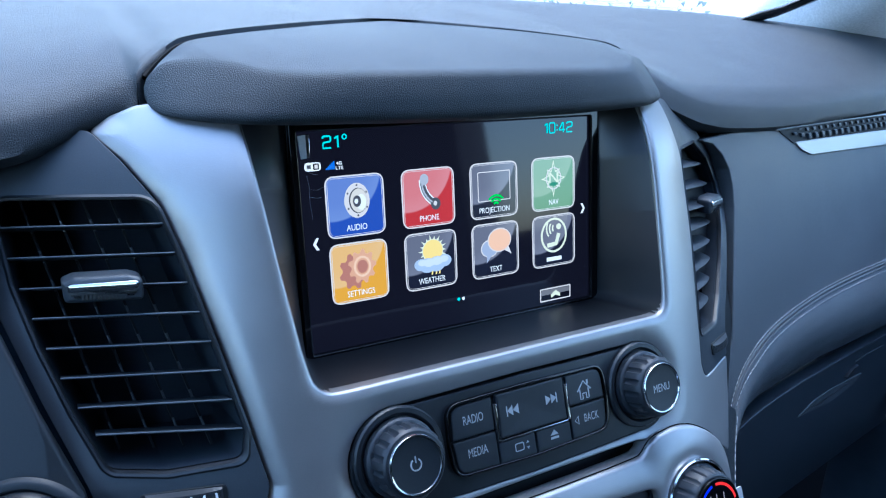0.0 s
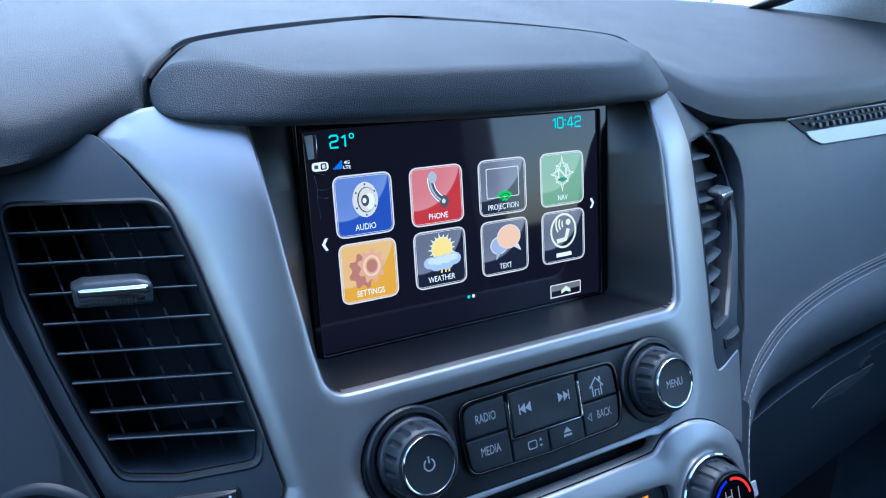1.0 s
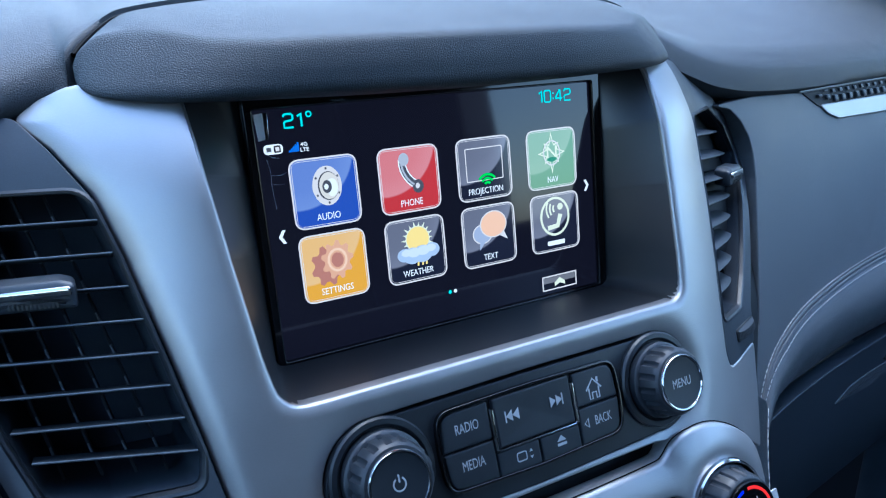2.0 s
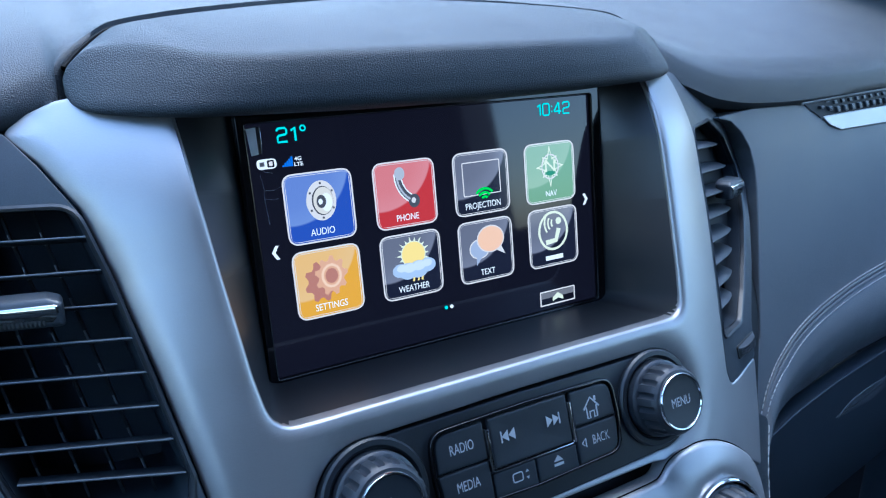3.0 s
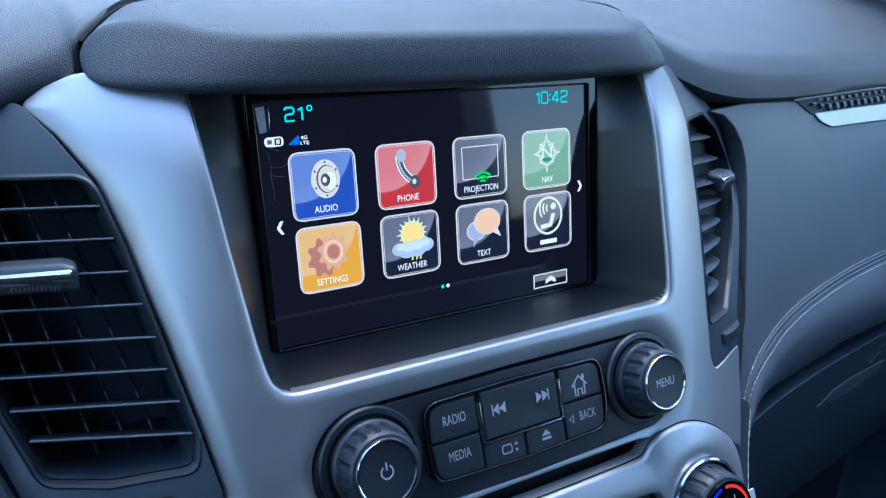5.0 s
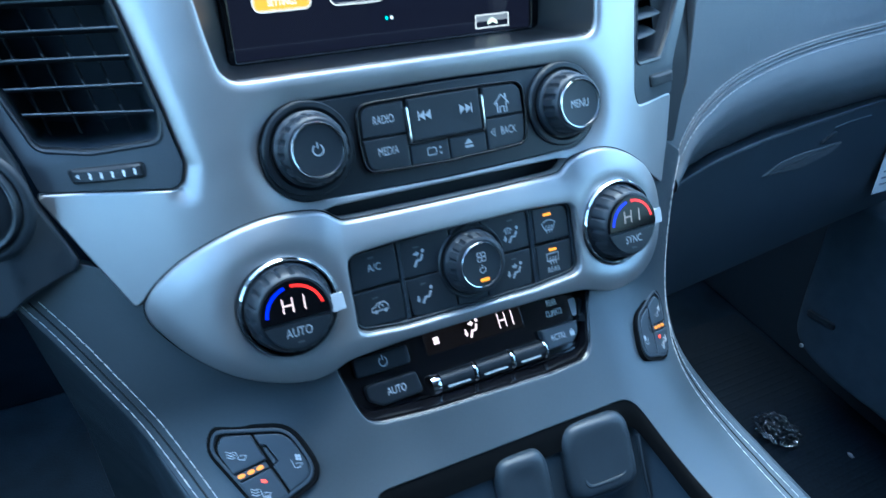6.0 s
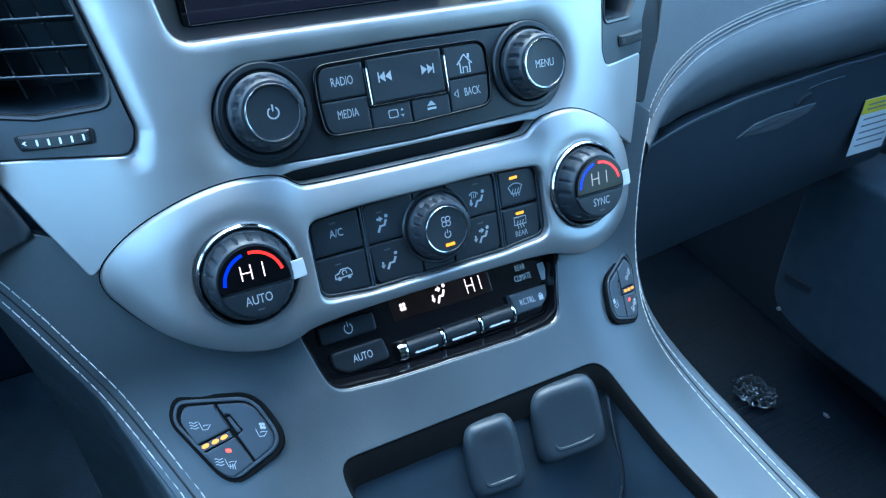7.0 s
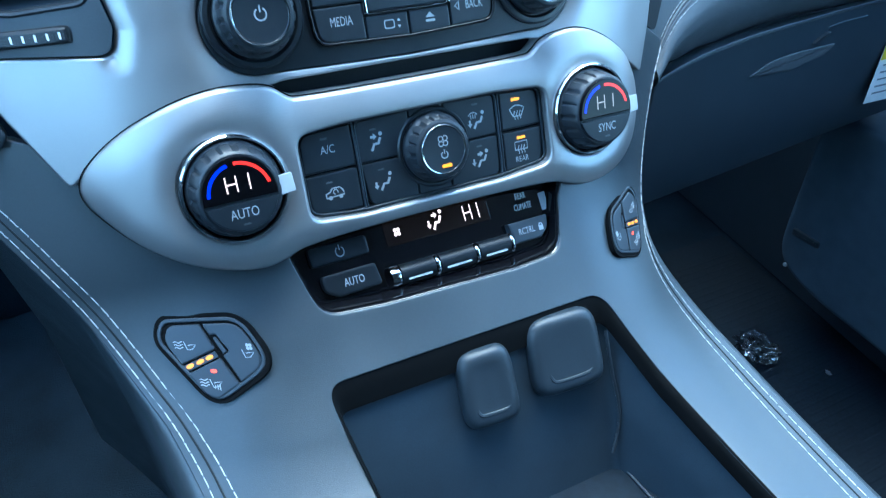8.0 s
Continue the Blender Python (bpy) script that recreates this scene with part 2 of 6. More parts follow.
def console_y(x, z):
    """The vinyl skin of the lower console."""
    b = float(np.interp(z + SPREAD, PROFILE_Z, PROFILE_Y).mean())
    a = abs(x)
    b += 0.006 * max(min(a, 140) - 80, 0) ** 2 + 0.6 * max(a - 140, 0)
    c = stack_y(x, z) + 4
    h = min(1, max(0, 0.5 + (c - b) / 24))
    return c * (1 - h) + b * h - 12 * h * (1 - h)


def right_y(x, z):
    """The panel before the passenger."""
    return face_y(z) + 52 + 0.17 * (x - 200)


def left_y(x, z):
    """The panel left of the vents."""
    return stack_y(x, z) - 12 * min(1, max(0, (-190 - x) / 20))


# Each of these turns (a, b, d) into a place: a across, b up, d proud of the surface.
def on_face(x, z, d):
    return Vector((x, face_y(z) - 0.978 * d, z + 0.208 * d))


def on_screen(x, z, d):
    return Vector((x, -d, z))


def on_rear(x, z, d):
    return Vector((x, -75.5 + 0.62 * (z + 208) - 0.85 * d, z + 0.527 * d))


def over(surface, lift=0.0):
    return lambda x, z, d: Vector((x, surface(x, z) - d - lift, z))


def tangent(surface, x0, z0):
    """The plane that touches a surface at one place; a and b are counted from there."""
    o = Vector((x0, surface(x0, z0), z0))
    u = Vector((2, surface(x0 + 1, z0) - surface(x0 - 1, z0), 0)).normalized()
    v = Vector((0, surface(x0, z0 + 1) - surface(x0, z0 - 1), 2)).normalized()
    n = u.cross(v).normalized()
    return lambda a, b, d: o + a * u + b * v + d * n


def rounded(corners, radius=3.0, steps=5):
    """A closed outline with its corners rounded; a corner may carry its own radius as a third number."""
    out, n = [], len(corners)
    for i, c in enumerate(corners):
        r = c[2] if len(c) > 2 else radius
        p, a, b = Vector(c[:2]), Vector(corners[i - 1][:2]), Vector(corners[(i + 1) % n][:2])
        u, v = (a - p), (b - p)
        lu, lv = u.length, v.length
        u.normalize(), v.normalize()
        cut = min(r / max(math.tan(math.acos(max(-1, min(1, u.dot(v)))) / 2), 0.05), 0.45 * lu, 0.45 * lv)
        for k in range(steps + 1):
            t = k / steps
            out.append(tuple((1 - t) ** 2 * (p + u * cut) + 2 * t * (1 - t) * p + t * t * (p + v * cut)))
    return out


def box2(x0, z0, x1, z1, r=2.0, steps=4):
    return rounded([(x0, z0), (x1, z0), (x1, z1), (x0, z1)], r, steps)


def circle(x, z, r, n=40):
    return [(x + r * math.cos(2 * math.pi * k / n), z + r * math.sin(2 * math.pi * k / n)) for k in range(n)]


def inset(outline, by):
    n, out = len(outline), []
    turn = sum(outline[i - 1][0] * outline[i][1] - outline[i][0] * outline[i - 1][1] for i in range(n))
    s = 1 if turn > 0 else -1
    for i in range(n):
        a, p, b = Vector(outline[i - 1]), Vector(outline[i]), Vector(outline[(i + 1) % n])
        e, f = (p - a), (b - p)
        if e.length < 1e-6 or f.length < 1e-6:
            e = f = (b - a)
        e.normalize(), f.normalize()
        m = Vector((-(e.y + f.y), e.x + f.x)) * s
        if m.length < 1e-6:
            m = Vector((-e.y, e.x)) * s
        m.normalize()
        k = max(0.5, Vector((-e.y, e.x)).dot(m) * s)
        out.append(tuple(p + m * (by / k)))
    return out


def slab(outline, d0, d1, bevel, place, bm=None, segs=2, dish=0.0, shrink=inset):
    """A solid pad with that outline, from depth d0 to d1, its front edge rounded by bevel; dish hollows the front."""
    bm = bm or bmesh.new()
    rings = [(outline, d0)]
    for k in range(segs + 1):
        t = k / segs * math.pi / 2
        rings.append((shrink(outline, bevel * (1 - math.cos(t))) if bevel else outline, d1 - bevel * (1 - math.sin(t))))
        if not bevel:
            break
    if bevel:
        rings.append((shrink(outline, bevel * 1.35), d1))
    made = [[bm.verts.new(place(a, b, d)) for a, b in ring] for ring, d in rings]
    n = len(outline)
    for low, high in zip(made, made[1:]):
        for i in range(n):
            bm.faces.new((low[i - 1], low[i], high[i], high[i - 1]))
    bm.faces.new(made[0])
    if dish:
        ca, cb = sum(p[0] for p in rings[-1][0]) / n, sum(p[1] for p in rings[-1][0]) / n
        mid = bm.verts.new(place(ca, cb, d1 - dish))
        half = [bm.verts.new(place((a + ca) / 2, (b + cb) / 2, d1 - dish * 0.75)) for a, b in rings[-1][0]]
        for i in range(n):
            bm.faces.new((made[-1][i - 1], made[-1][i], half[i], half[i - 1]))
            bm.faces.new((half[i - 1], half[i], mid))
    else:
        bm.faces.new(made[-1])
    return bm


def plate(outline, holes, d0, d1, bevel, place, step=0.0, segs=3):
    """A sheet with openings through it and rounded edges, laid onto a surface; step: how finely it bends."""
    cu = bpy.data.curves.new("outline", "CURVE")
    cu.dimensions, cu.fill_mode = "2D", "BOTH"
    cu.extrude, cu.bevel_depth, cu.bevel_resolution, cu.offset = max((d1 - d0) / 2 - bevel, 0.01), bevel, segs, -bevel
    for ring in (outline, *holes):
        sp = cu.splines.new("POLY")
        sp.points.add(len(ring) - 1)
        for p, (a, b) in zip(sp.points, ring):
            p.co = (a, b, 0, 1)
        sp.use_cyclic_u = True
    ob = bpy.data.objects.new("outline", cu)
    me = ob.to_mesh()
    bm = bmesh.new()
    bm.from_mesh(me)
    ob.to_mesh_clear()
    bpy.data.objects.remove(ob)
    bpy.data.curves.remove(cu)
    bmesh.ops.remove_doubles(bm, verts=bm.verts, dist=0.002)
    if step:
        xs, zs = [p[0] for p in outline], [p[1] for p in outline]
        for lo, hi, way in ((min(xs), max(xs), 0), (min(zs), max(zs), 1)):
            k = lo + step
            while k < hi:
                at, no = [0, 0, 0], [0, 0, 0]
                at[way], no[way] = k, 1
                bmesh.ops.bisect_plane(bm, geom=bm.verts[:] + bm.edges[:] + bm.faces[:], plane_co=at, plane_no=no, dist=0.02)
                k += step
    mid, half = (d0 + d1) / 2, (d1 - d0) / 2
    lay = bm.verts.layers.float_vector.new("given")
    for v in bm.verts:
        a, b, c = v.co
        if bevel and abs(c) > half - 0.02:
            d = mid + c
            n = (place(a + 0.5, b, d) - place(a - 0.5, b, d)).cross(place(a, b + 0.5, d) - place(a, b - 0.5, d)).normalized()
            if n.dot(place(a, b, d + 0.5) - place(a, b, d)) * c < 0:
                n.negate()
            v[lay] = n
        v.co = place(a, b, mid + c)
    return bm


def loft(rings, bm=None, closed=True, cap=False):
    """Skins a row of rings, each a list of places with as many points as the next."""
    bm = bm or bmesh.new()
    made = [[bm.verts.new(p) for p in ring] for ring in rings]
    n = len(made[0])
    for low, high in zip(made, made[1:]):
        for i in range(0 if closed else 1, n):
            bm.faces.new((low[i - 1], low[i], high[i], high[i - 1]))
    if cap:
        bm.faces.new(made[-1])
    return bm


def turned(profile, cx, cz, place, n=48, ribs=0, depth=0.0, rib_band=(0, 0), cap=True):
    """A round thing turned about the axis of its surface: profile of (radius, proud); ribs cut grips into a band of depths."""
    bm = bmesh.new()
    n = max(n, ribs * 4) if ribs else n
    rows = []
    for r, d in profile:
        row = []
        for k in range(n):
            t = 2 * math.pi * k / n
            rr = r
            if ribs and rib_band[0] <= d <= rib_band[1]:
                rr = r - depth * (1 if (k * ribs * 4 // n) % 4 == 0 else 0)
            row.append(place(cx + rr * math.cos(t), cz + rr * math.sin(t), d))
        rows.append(row)
    return loft(rows, bm, cap=cap)


def away(outline, reach, closed=True):
    """How near a place (x, z) lies to an outline: one on it, falling smoothly to nothing at that reach."""
    a = np.array(outline)
    w = np.roll(a, -1, 0) - a
    if not closed:
        a, w = a[:-1], w[:-1]
    size = np.maximum((w ** 2).sum(1), 1e-9)

    def near(x, z):
        q = np.array((x, z)) - a
        t = np.clip((q * w).sum(1) / size, 0, 1)
        d = math.sqrt(float(((q - w * t[:, None]) ** 2).sum(1).min()))
        return max(0.0, 1 - d / reach) ** 2
    return near


def flowing(points, rounds=4):
    """A closed outline made smooth by cutting its corners again and again."""
    for _ in range(rounds):
        cut = []
        for i, p in enumerate(points):
            q = points[(i + 1) % len(points)]
            cut += [(0.75 * p[0] + 0.25 * q[0], 0.75 * p[1] + 0.25 * q[1]), (0.25 * p[0] + 0.75 * q[0], 0.25 * p[1] + 0.75 * q[1])]
        points = cut
    return points


def stroke(points, width, place, d, thick=0.25, bm=None, closed=False):
    """A flat printed line of some width along points (a, b)."""
    bm = bm or bmesh.new()
    n, left, right = len(points), [], []
    for i, p in enumerate(points):
        a = Vector(points[i - 1]) if (i or closed) else Vector(p)
        b = Vector(points[(i + 1) % n]) if (i < n - 1 or closed) else Vector(p)
        t = b - a
        if t.length < 1e-9:
            t = Vector((1, 0))
        t.normalize()
        m = Vector((-t.y, t.x)) * width / 2
        left.append(Vector(p) + m), right.append(Vector(p) - m)
    rows = []
    for l, r in zip(left, right):
        rows.append([bm.verts.new(place(l.x, l.y, d)), bm.verts.new(place(l.x, l.y, d + thick)),
                     bm.verts.new(place(r.x, r.y, d + thick)), bm.verts.new(place(r.x, r.y, d))])
    pairs = list(zip(rows, rows[1:])) + ([(rows[-1], rows[0])] if closed else [])
    for p, q in pairs:
        for i in range(4):
            bm.faces.new((p[i - 1], p[i], q[i], q[i - 1]))
    if not closed:
        bm.faces.new(rows[0]), bm.faces.new(rows[-1])
    return bm


def arc(cx, cz, r, a0, a1, n=14, rz=None):
    rz = rz or r
    return [(cx + r * math.cos(radians(a0 + (a1 - a0) * k / n)), cz + rz * math.sin(radians(a0 + (a1 - a0) * k / n))) for k in range(n + 1)]


def lettering(text, size, cx, cz, place, d, thick=0.2, squeeze=1.0, bold=0.0, bm=None):
    """Printed characters, centred on (cx, cz)."""
    cu = bpy.data.curves.new("letters", "FONT")
    cu.body, cu.size, cu.align_x, cu.align_y = text, size, "CENTER", "CENTER"
    cu.extrude, cu.resolution_u, cu.offset = 0.02, 3, bold
    ob = bpy.data.objects.new("letters", cu)
    me = ob.to_mesh()
    out = bmesh.new()
    out.from_mesh(me)
    ob.to_mesh_clear()
    bpy.data.objects.remove(ob)
    bpy.data.curves.remove(cu)
    for v in out.verts:
        v.co = place(cx + v.co.x * squeeze, cz + v.co.y, d + (thick if v.co.z > 0 else 0))
    return out


def bars(spots, place, d, thick=0.2):
    """Plain bars (x0, z0, x1, z1) for writing that is not lettered."""
    bm = bmesh.new()
    for x0, z0, x1, z1 in spots:
        slab([(x0, z0), (x1, z0), (x1, z1), (x0, z1)], d, d + thick, 0, place, bm)
    return bm


def tube(points, r, bm=None, n=8):
    """A round cord through places."""
    bm = bm or bmesh.new()
    rows = []
    for i, p in enumerate(points):
        t = (points[min(i + 1, len(points) - 1)] - points[max(i - 1, 0)]).normalized()
        u = t.cross(Vector((0.3, 0.2, 1))).normalized()
        v = t.cross(u)
        rows.append([p + r * (math.cos(2 * math.pi * k / n) * u + math.sin(2 * math.pi * k / n) * v) for k in range(n)])
    loft(rows, bm, cap=True)
    return bm


def spread(points, step):
    """Places at even steps along a smooth line through points."""
    dense = []
    for i in range(len(points) - 1):
        p0, p1, p2, p3 = (Vector(points[max(0, min(len(points) - 1, i + k))]) for k in (-1, 0, 1, 2))
        for k in range(20):
            t = k / 20
            dense.append(0.5 * (2 * p1 + (p2 - p0) * t + (2 * p0 - 5 * p1 + 4 * p2 - p3) * t * t + (3 * p1 - p0 - 3 * p2 + p3) * t ** 3))
    dense.append(Vector(points[-1]))
    out, gone = [dense[0]], 0.0
    for a, b in zip(dense, dense[1:]):
        gone += (b - a).length
        if gone >= step:
            out.append(b)
            gone = 0.0
    return out


def stitches(points, surface, length=4.6, gap=1.3, r=0.42, lift=0.2):
    """A run of short raised threads along a line (x, z) on a surface."""
    rng = random.Random(len(points) * 7 + int(points[0][0]))
    line = spread([Vector((x, surface(x, z), z)) for x, z in points], length + gap)
    bm = bmesh.new()
    for a, b in zip(line, line[1:]):
        w = (b - a)
        e = a + w * (length / (length + gap))
        side = Vector((w.z, 0, -w.x)).normalized() * rng.uniform(-0.15, 0.25)
        up = Vector((0, -lift, lift * 0.6))
        tube([a + side, a + w * 0.12 + up, e - w * 0.12 + up + side, e - side], r, bm, 5)
    return bm


def sheet(rows):
    """A skin over a grid of places."""
    bm = bmesh.new()
    made = [[bm.verts.new(p) for p in row] for row in rows]
    for a, b in zip(made, made[1:]):
        for i in range(1, len(a)):
            bm.faces.new((a[i - 1], a[i], b[i], b[i - 1]))
    return bm


# ---- the dashboard's large forms ----
STACK = over(stack_y)

# Silver surround: upper frame round the screen and radio, with wings under the vents.
OPENING_L = [(-119, 72), (-117, 32), (-114, 0), (-110, -36), (-106.5, -56, 12)]
OPENING_R = [(100.5, -56.5, 12), (103.5, -36), (107, 0), (109.5, 32), (115, 72)]
opening = rounded(OPENING_L + OPENING_R, 40, 6)
OUTER_L = [(-146, 71), (-157, 69.5), (-167, 65.5), (-177, 58.5, 4), (-166, 47), (-155, 29), (-149, 6), (-141, -30), (-135, -61), (-130, -90), (-133.5, -100.5, 11), (-196, -99, 3),
           (-181, -128), (-165.5, -156, 3), (-145.5, -137.8), (-121.5, -125.4), (-100, -120.4), (-76, -121.2, 1), (-66, -119.6, 1)]
OUTER_R = [(135, 71), (147, 66), (151, 57), (151.5, 44), (153.5, 28), (152, 8), (147, -11), (140, -34), (133.5, -62), (128.5, -92), (131, -100.5, 5), (175, -102, 3),
           (165.5, -129), (153, -154, 3), (141, -145.5), (120, -130.4), (98, -121.6), (76, -121.2, 1), (66, -119.6, 1)]
upper_outline = rounded([(-119, 72, 0.5)] + OPENING_L[1:] + OPENING_R[:-1] + [(115, 72, 0.5)] + OUTER_R + OUTER_L[::-1], 12, 5)
RADIO_OUT = ([(-74 + 23.6 * math.cos(t), -92 + 23.6 * math.sin(t)) for t in np.linspace(radians(82), radians(278), 24)] + [(-40, -116.4), (0, -117.2), (40, -116.4)]
             + [(74 + 23.6 * math.cos(t), -92 + 23.6 * math.sin(t)) for t in np.linspace(radians(-98), radians(98), 24)] + [(40, -68.4), (0, -68.0), (-40, -68.4)])
stack = thing("center_stack_surround", (0, -60, -200), "satin silver painted plastic surround of the centre stack", "dashboard trim")
by_radio, by_opening = away(RADIO_OUT, 14), away(opening, 5)
by_side = away([p[:2] for p in OUTER_L[2:11]], 9, False)


def frame_place(x, z, d):
    """The frame rolls in towards its openings."""
    return Vector((x, stack_y(x, z) - d + 3.0 * by_radio(x, z) + 1.5 * by_opening(x, z) + 3.2 * by_side(x, z), z))


part("upper_frame", plate(upper_outline, [RADIO_OUT], -7, 0, 1.3, frame_place, 2.5, 4), SILVER, stack, smooth=80)

OVAL_L = [(0, -127.5), (-62, -127.5), (-67, -125), (-72, -120.5), (-80, -118), (-100, -117), (-122, -122.5), (-146, -135), (-166.5, -156, 7), (-151, -177), (-134, -189.5), (-116, -197),
          (-96, -201.5), (-83, -200), (-70, -194.5), (0, -193.5)]
OVAL_R = [(70, -194.5), (83, -200), (97, -203), (119, -199.5), (133.5, -190.5), (143, -178), (146, -161), (138, -142), (120, -126.5), (99, -117), (80, -118), (72, -120.5), (67, -125), (62, -127.5)]
oval_outline = flowing(OVAL_L[1:-1] + OVAL_R, 3)
CLIMATE_OUT = rounded([(-67, -143, 7), (-40, -141.5, 60), (40, -141.5, 60), (70, -143, 7), (71, -184, 8), (40, -187, 60), (-40, -187, 60), (-67, -184, 8)], 8, 5)
KNOB_L, KNOB_R = circle(-99, -161, 24.2, 48), circle(99, -161, 24.2, 48)


by_rim, by_climate, by_left, by_right = away(oval_outline, 13), away(CLIMATE_OUT, 6), away(KNOB_L, 12), away(KNOB_R, 12)


def oval_place(x, z, d):
    """The climate surround swells forward round its knobs and rolls back at its ends."""
    s = 5.0 + 4.6 * math.exp(-(((abs(x) - 99) / 33) ** 2) - ((z + 161) / 29) ** 2)
    edge = min(1, max(0, (abs(x) - 140) / 42 if x < 0 else (x - 128) / 30))
    roll = 2.6 * by_rim(x, z) + 0.4 * by_climate(x, z) + 2.6 * by_left(x, z) + 2.6 * by_right(x, z)
    tip = 5.0 * edge * edge if x < 0 else 0.0
    return Vector((x, stack_y(x, z) - d - s * (1 - edge * edge) + roll + tip, z))


part("lower_frame", plate(oval_outline, [CLIMATE_OUT, KNOB_L, KNOB_R], -11, 0, 1.7, oval_place, 2.5, 4), SILVER, stack, smooth=80)
joint = inset(oval_outline, -0.3)
part("joint", tube([Vector((x, stack_y(x, z) - 0.2, z)) for x, z in joint + joint[:1]], 0.32), GAP, stack, "dark joint between the silver frames")
part("disc_slot", slab(box2(-74, -130, 74, -117, 1), -22, -14, 0, on_face), DEEP, stack, "dark disc slot between the silver frames")

# Recess round the screen.
rim_near = [STACK(x, z, -3.4) for x, z in opening]
glass_line = []
for x, z in opening:
    t = min(1.0, max(0.0, (z + 56) / 128))
    glass_line.append((max(-94, min(94, x * (0.905 if x < 0 else 0.94))), -57.0 + t * 123))
recess = thing("screen_recess", (0, -30, -60), "dark satin plastic recess round the touchscreen", "dashboard trim")
rows = []
for k in range(7):
    t = k / 6
    rows.append([p.lerp(Vector((g[0], 3.0, g[1])), t) for p, g in zip(rim_near, glass_line)])
bm = bmesh.new()
strips = [[bm.verts.new(p) for p in row] for row in rows]
for i in range(1, len(opening)):
    if opening[i - 1][1] > 60 and opening[i][1] > 60 and opening[i - 1][0] * opening[i][0] < 0:
        continue
    for a, b in zip(strips, strips[1:]):
        bm.faces.new((a[i - 1], a[i], b[i], b[i - 1]))
bmesh.ops.recalc_face_normals(bm, faces=bm.faces)
bm.normal_update()
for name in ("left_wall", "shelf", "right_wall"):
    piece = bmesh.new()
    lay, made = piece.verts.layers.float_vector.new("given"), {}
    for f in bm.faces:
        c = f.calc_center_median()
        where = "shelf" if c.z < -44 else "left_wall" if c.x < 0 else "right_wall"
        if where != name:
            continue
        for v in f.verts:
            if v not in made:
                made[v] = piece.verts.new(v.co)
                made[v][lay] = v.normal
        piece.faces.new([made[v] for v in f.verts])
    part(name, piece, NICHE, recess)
bm.free()

# Padded brow over the screen: lower front edge, ridge and back edge, half of each, counted from the middle.
BROW_AT = (0, 0.3, 0.5, 0.66, 0.8, 0.92, 0.98, 1)
LOW = ((0, -39, 55.5), (46, -38, 56), (80, -34, 57), (108, -30, 58), (131, -18, 60.3), (147, -3, 64), (151.5, 7, 68), (152.5, 12, 71))
RIDGE = ((0, -33, 79.5), (46, -32, 79.5), (80, -27, 79.5), (102, -20, 80.8), (122, -4, 86.5), (140, 11, 88.5), (150, 15, 82.5), (152.5, 15, 77))
BACK = ((0, 84, 116.8), (46, 60, 111.2), (80, 43, 106.5), (112, 33, 102), (129, 29, 98.6), (143, 22, 89), (151, 16, 80), (152.5, 15.5, 77.3))


def ease(x, xs, vs):
    """A smooth curve through values at rising places, with no overshoot."""
    i = max(0, min(len(xs) - 2, int(np.searchsorted(xs, x)) - 1))

    def slope(k):
        if k in (0, len(xs) - 1):
            j = min(k, len(xs) - 2)
            return (vs[j + 1] - vs[j]) / (xs[j + 1] - xs[j])
        d0, d1 = (vs[k] - vs[k - 1]) / (xs[k] - xs[k - 1]), (vs[k + 1] - vs[k]) / (xs[k + 1] - xs[k])
        return 0.0 if d0 * d1 <= 0 else 2 * d0 * d1 / (d0 + d1)

    h = xs[i + 1] - xs[i]
    t = min(1.0, max(0.0, (x - xs[i]) / h))
    return ((1 + 2 * t) * (1 - t) ** 2 * vs[i] + t * (1 - t) ** 2 * h * slope(i) + t * t * (3 - 2 * t) * vs[i + 1] + t * t * (t - 1) * h * slope(i + 1))


def eased(u, xs, table):
    return Vector([ease(u, xs, [p[i] for p in table]) for i in range(len(table[0]))])


def bend(a, p, b, n):
    """A round corner from a to b about p."""
    return [(1 - t) ** 2 * a + 2 * t * (1 - t) * p + t * t * b for t in (k / n for k in range(n + 1))]


brow = thing("dashboard_brow", (0, 20, 60), "dark grained vinyl brow with rounded ends over the screen", "dashboard")
rows = []
for k in range(-44, 45):
    u = abs(k) / 44
    u = 1 - (1 - u) ** 1.25
    low, top, back = (eased(u, BROW_AT, t) for t in (LOW, RIDGE, BACK))
    deep = 1 - u ** 6
    under = low + Vector((0, 4 + 44 * deep, 2 + 2 * deep))
    crown = (top + back) / 2 + Vector((0, 0, 0.03 * (back - top).length))
    row = [under] + bend(low.lerp(under, 0.2), low, low.lerp(top, 0.42), 6)
    row += [low.lerp(top, 0.52) + Vector((0, -0.6 * deep, 0))]
    row += bend(low.lerp(top, 0.84), top, top.lerp(crown, min(0.42, 5 / max((crown - top).length, 1))), 6)
    row += bend(top.lerp(crown, 0.5), crown, crown.lerp(back, 0.9), 8)
    drop = back + Vector((0, 1.5 * deep, -9 * deep - 1))
    row += bend(crown.lerp(back, 0.94), back, back.lerp(drop, 0.25), 4) + [drop]
    if k < 0:
        row = [Vector((-p.x, p.y, p.z)) for p in row]
    rows.append(row)
bm = sheet(rows)
for row in (rows[0], rows[-1]):
    bm.faces.new([bm.verts.new(p) for p in row])
bmesh.ops.remove_doubles(bm, verts=bm.verts, dist=0.03)
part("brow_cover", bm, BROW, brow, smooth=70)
rows = [[row[0], row[0].lerp(Vector((row[0].x * 0.86, 2, 62)), 0.5), Vector((row[0].x * 0.86, 2, 62))] for row in rows[8:-8]]
part("underside", sheet(rows), DEEP, brow, "plain black underside above the screen")

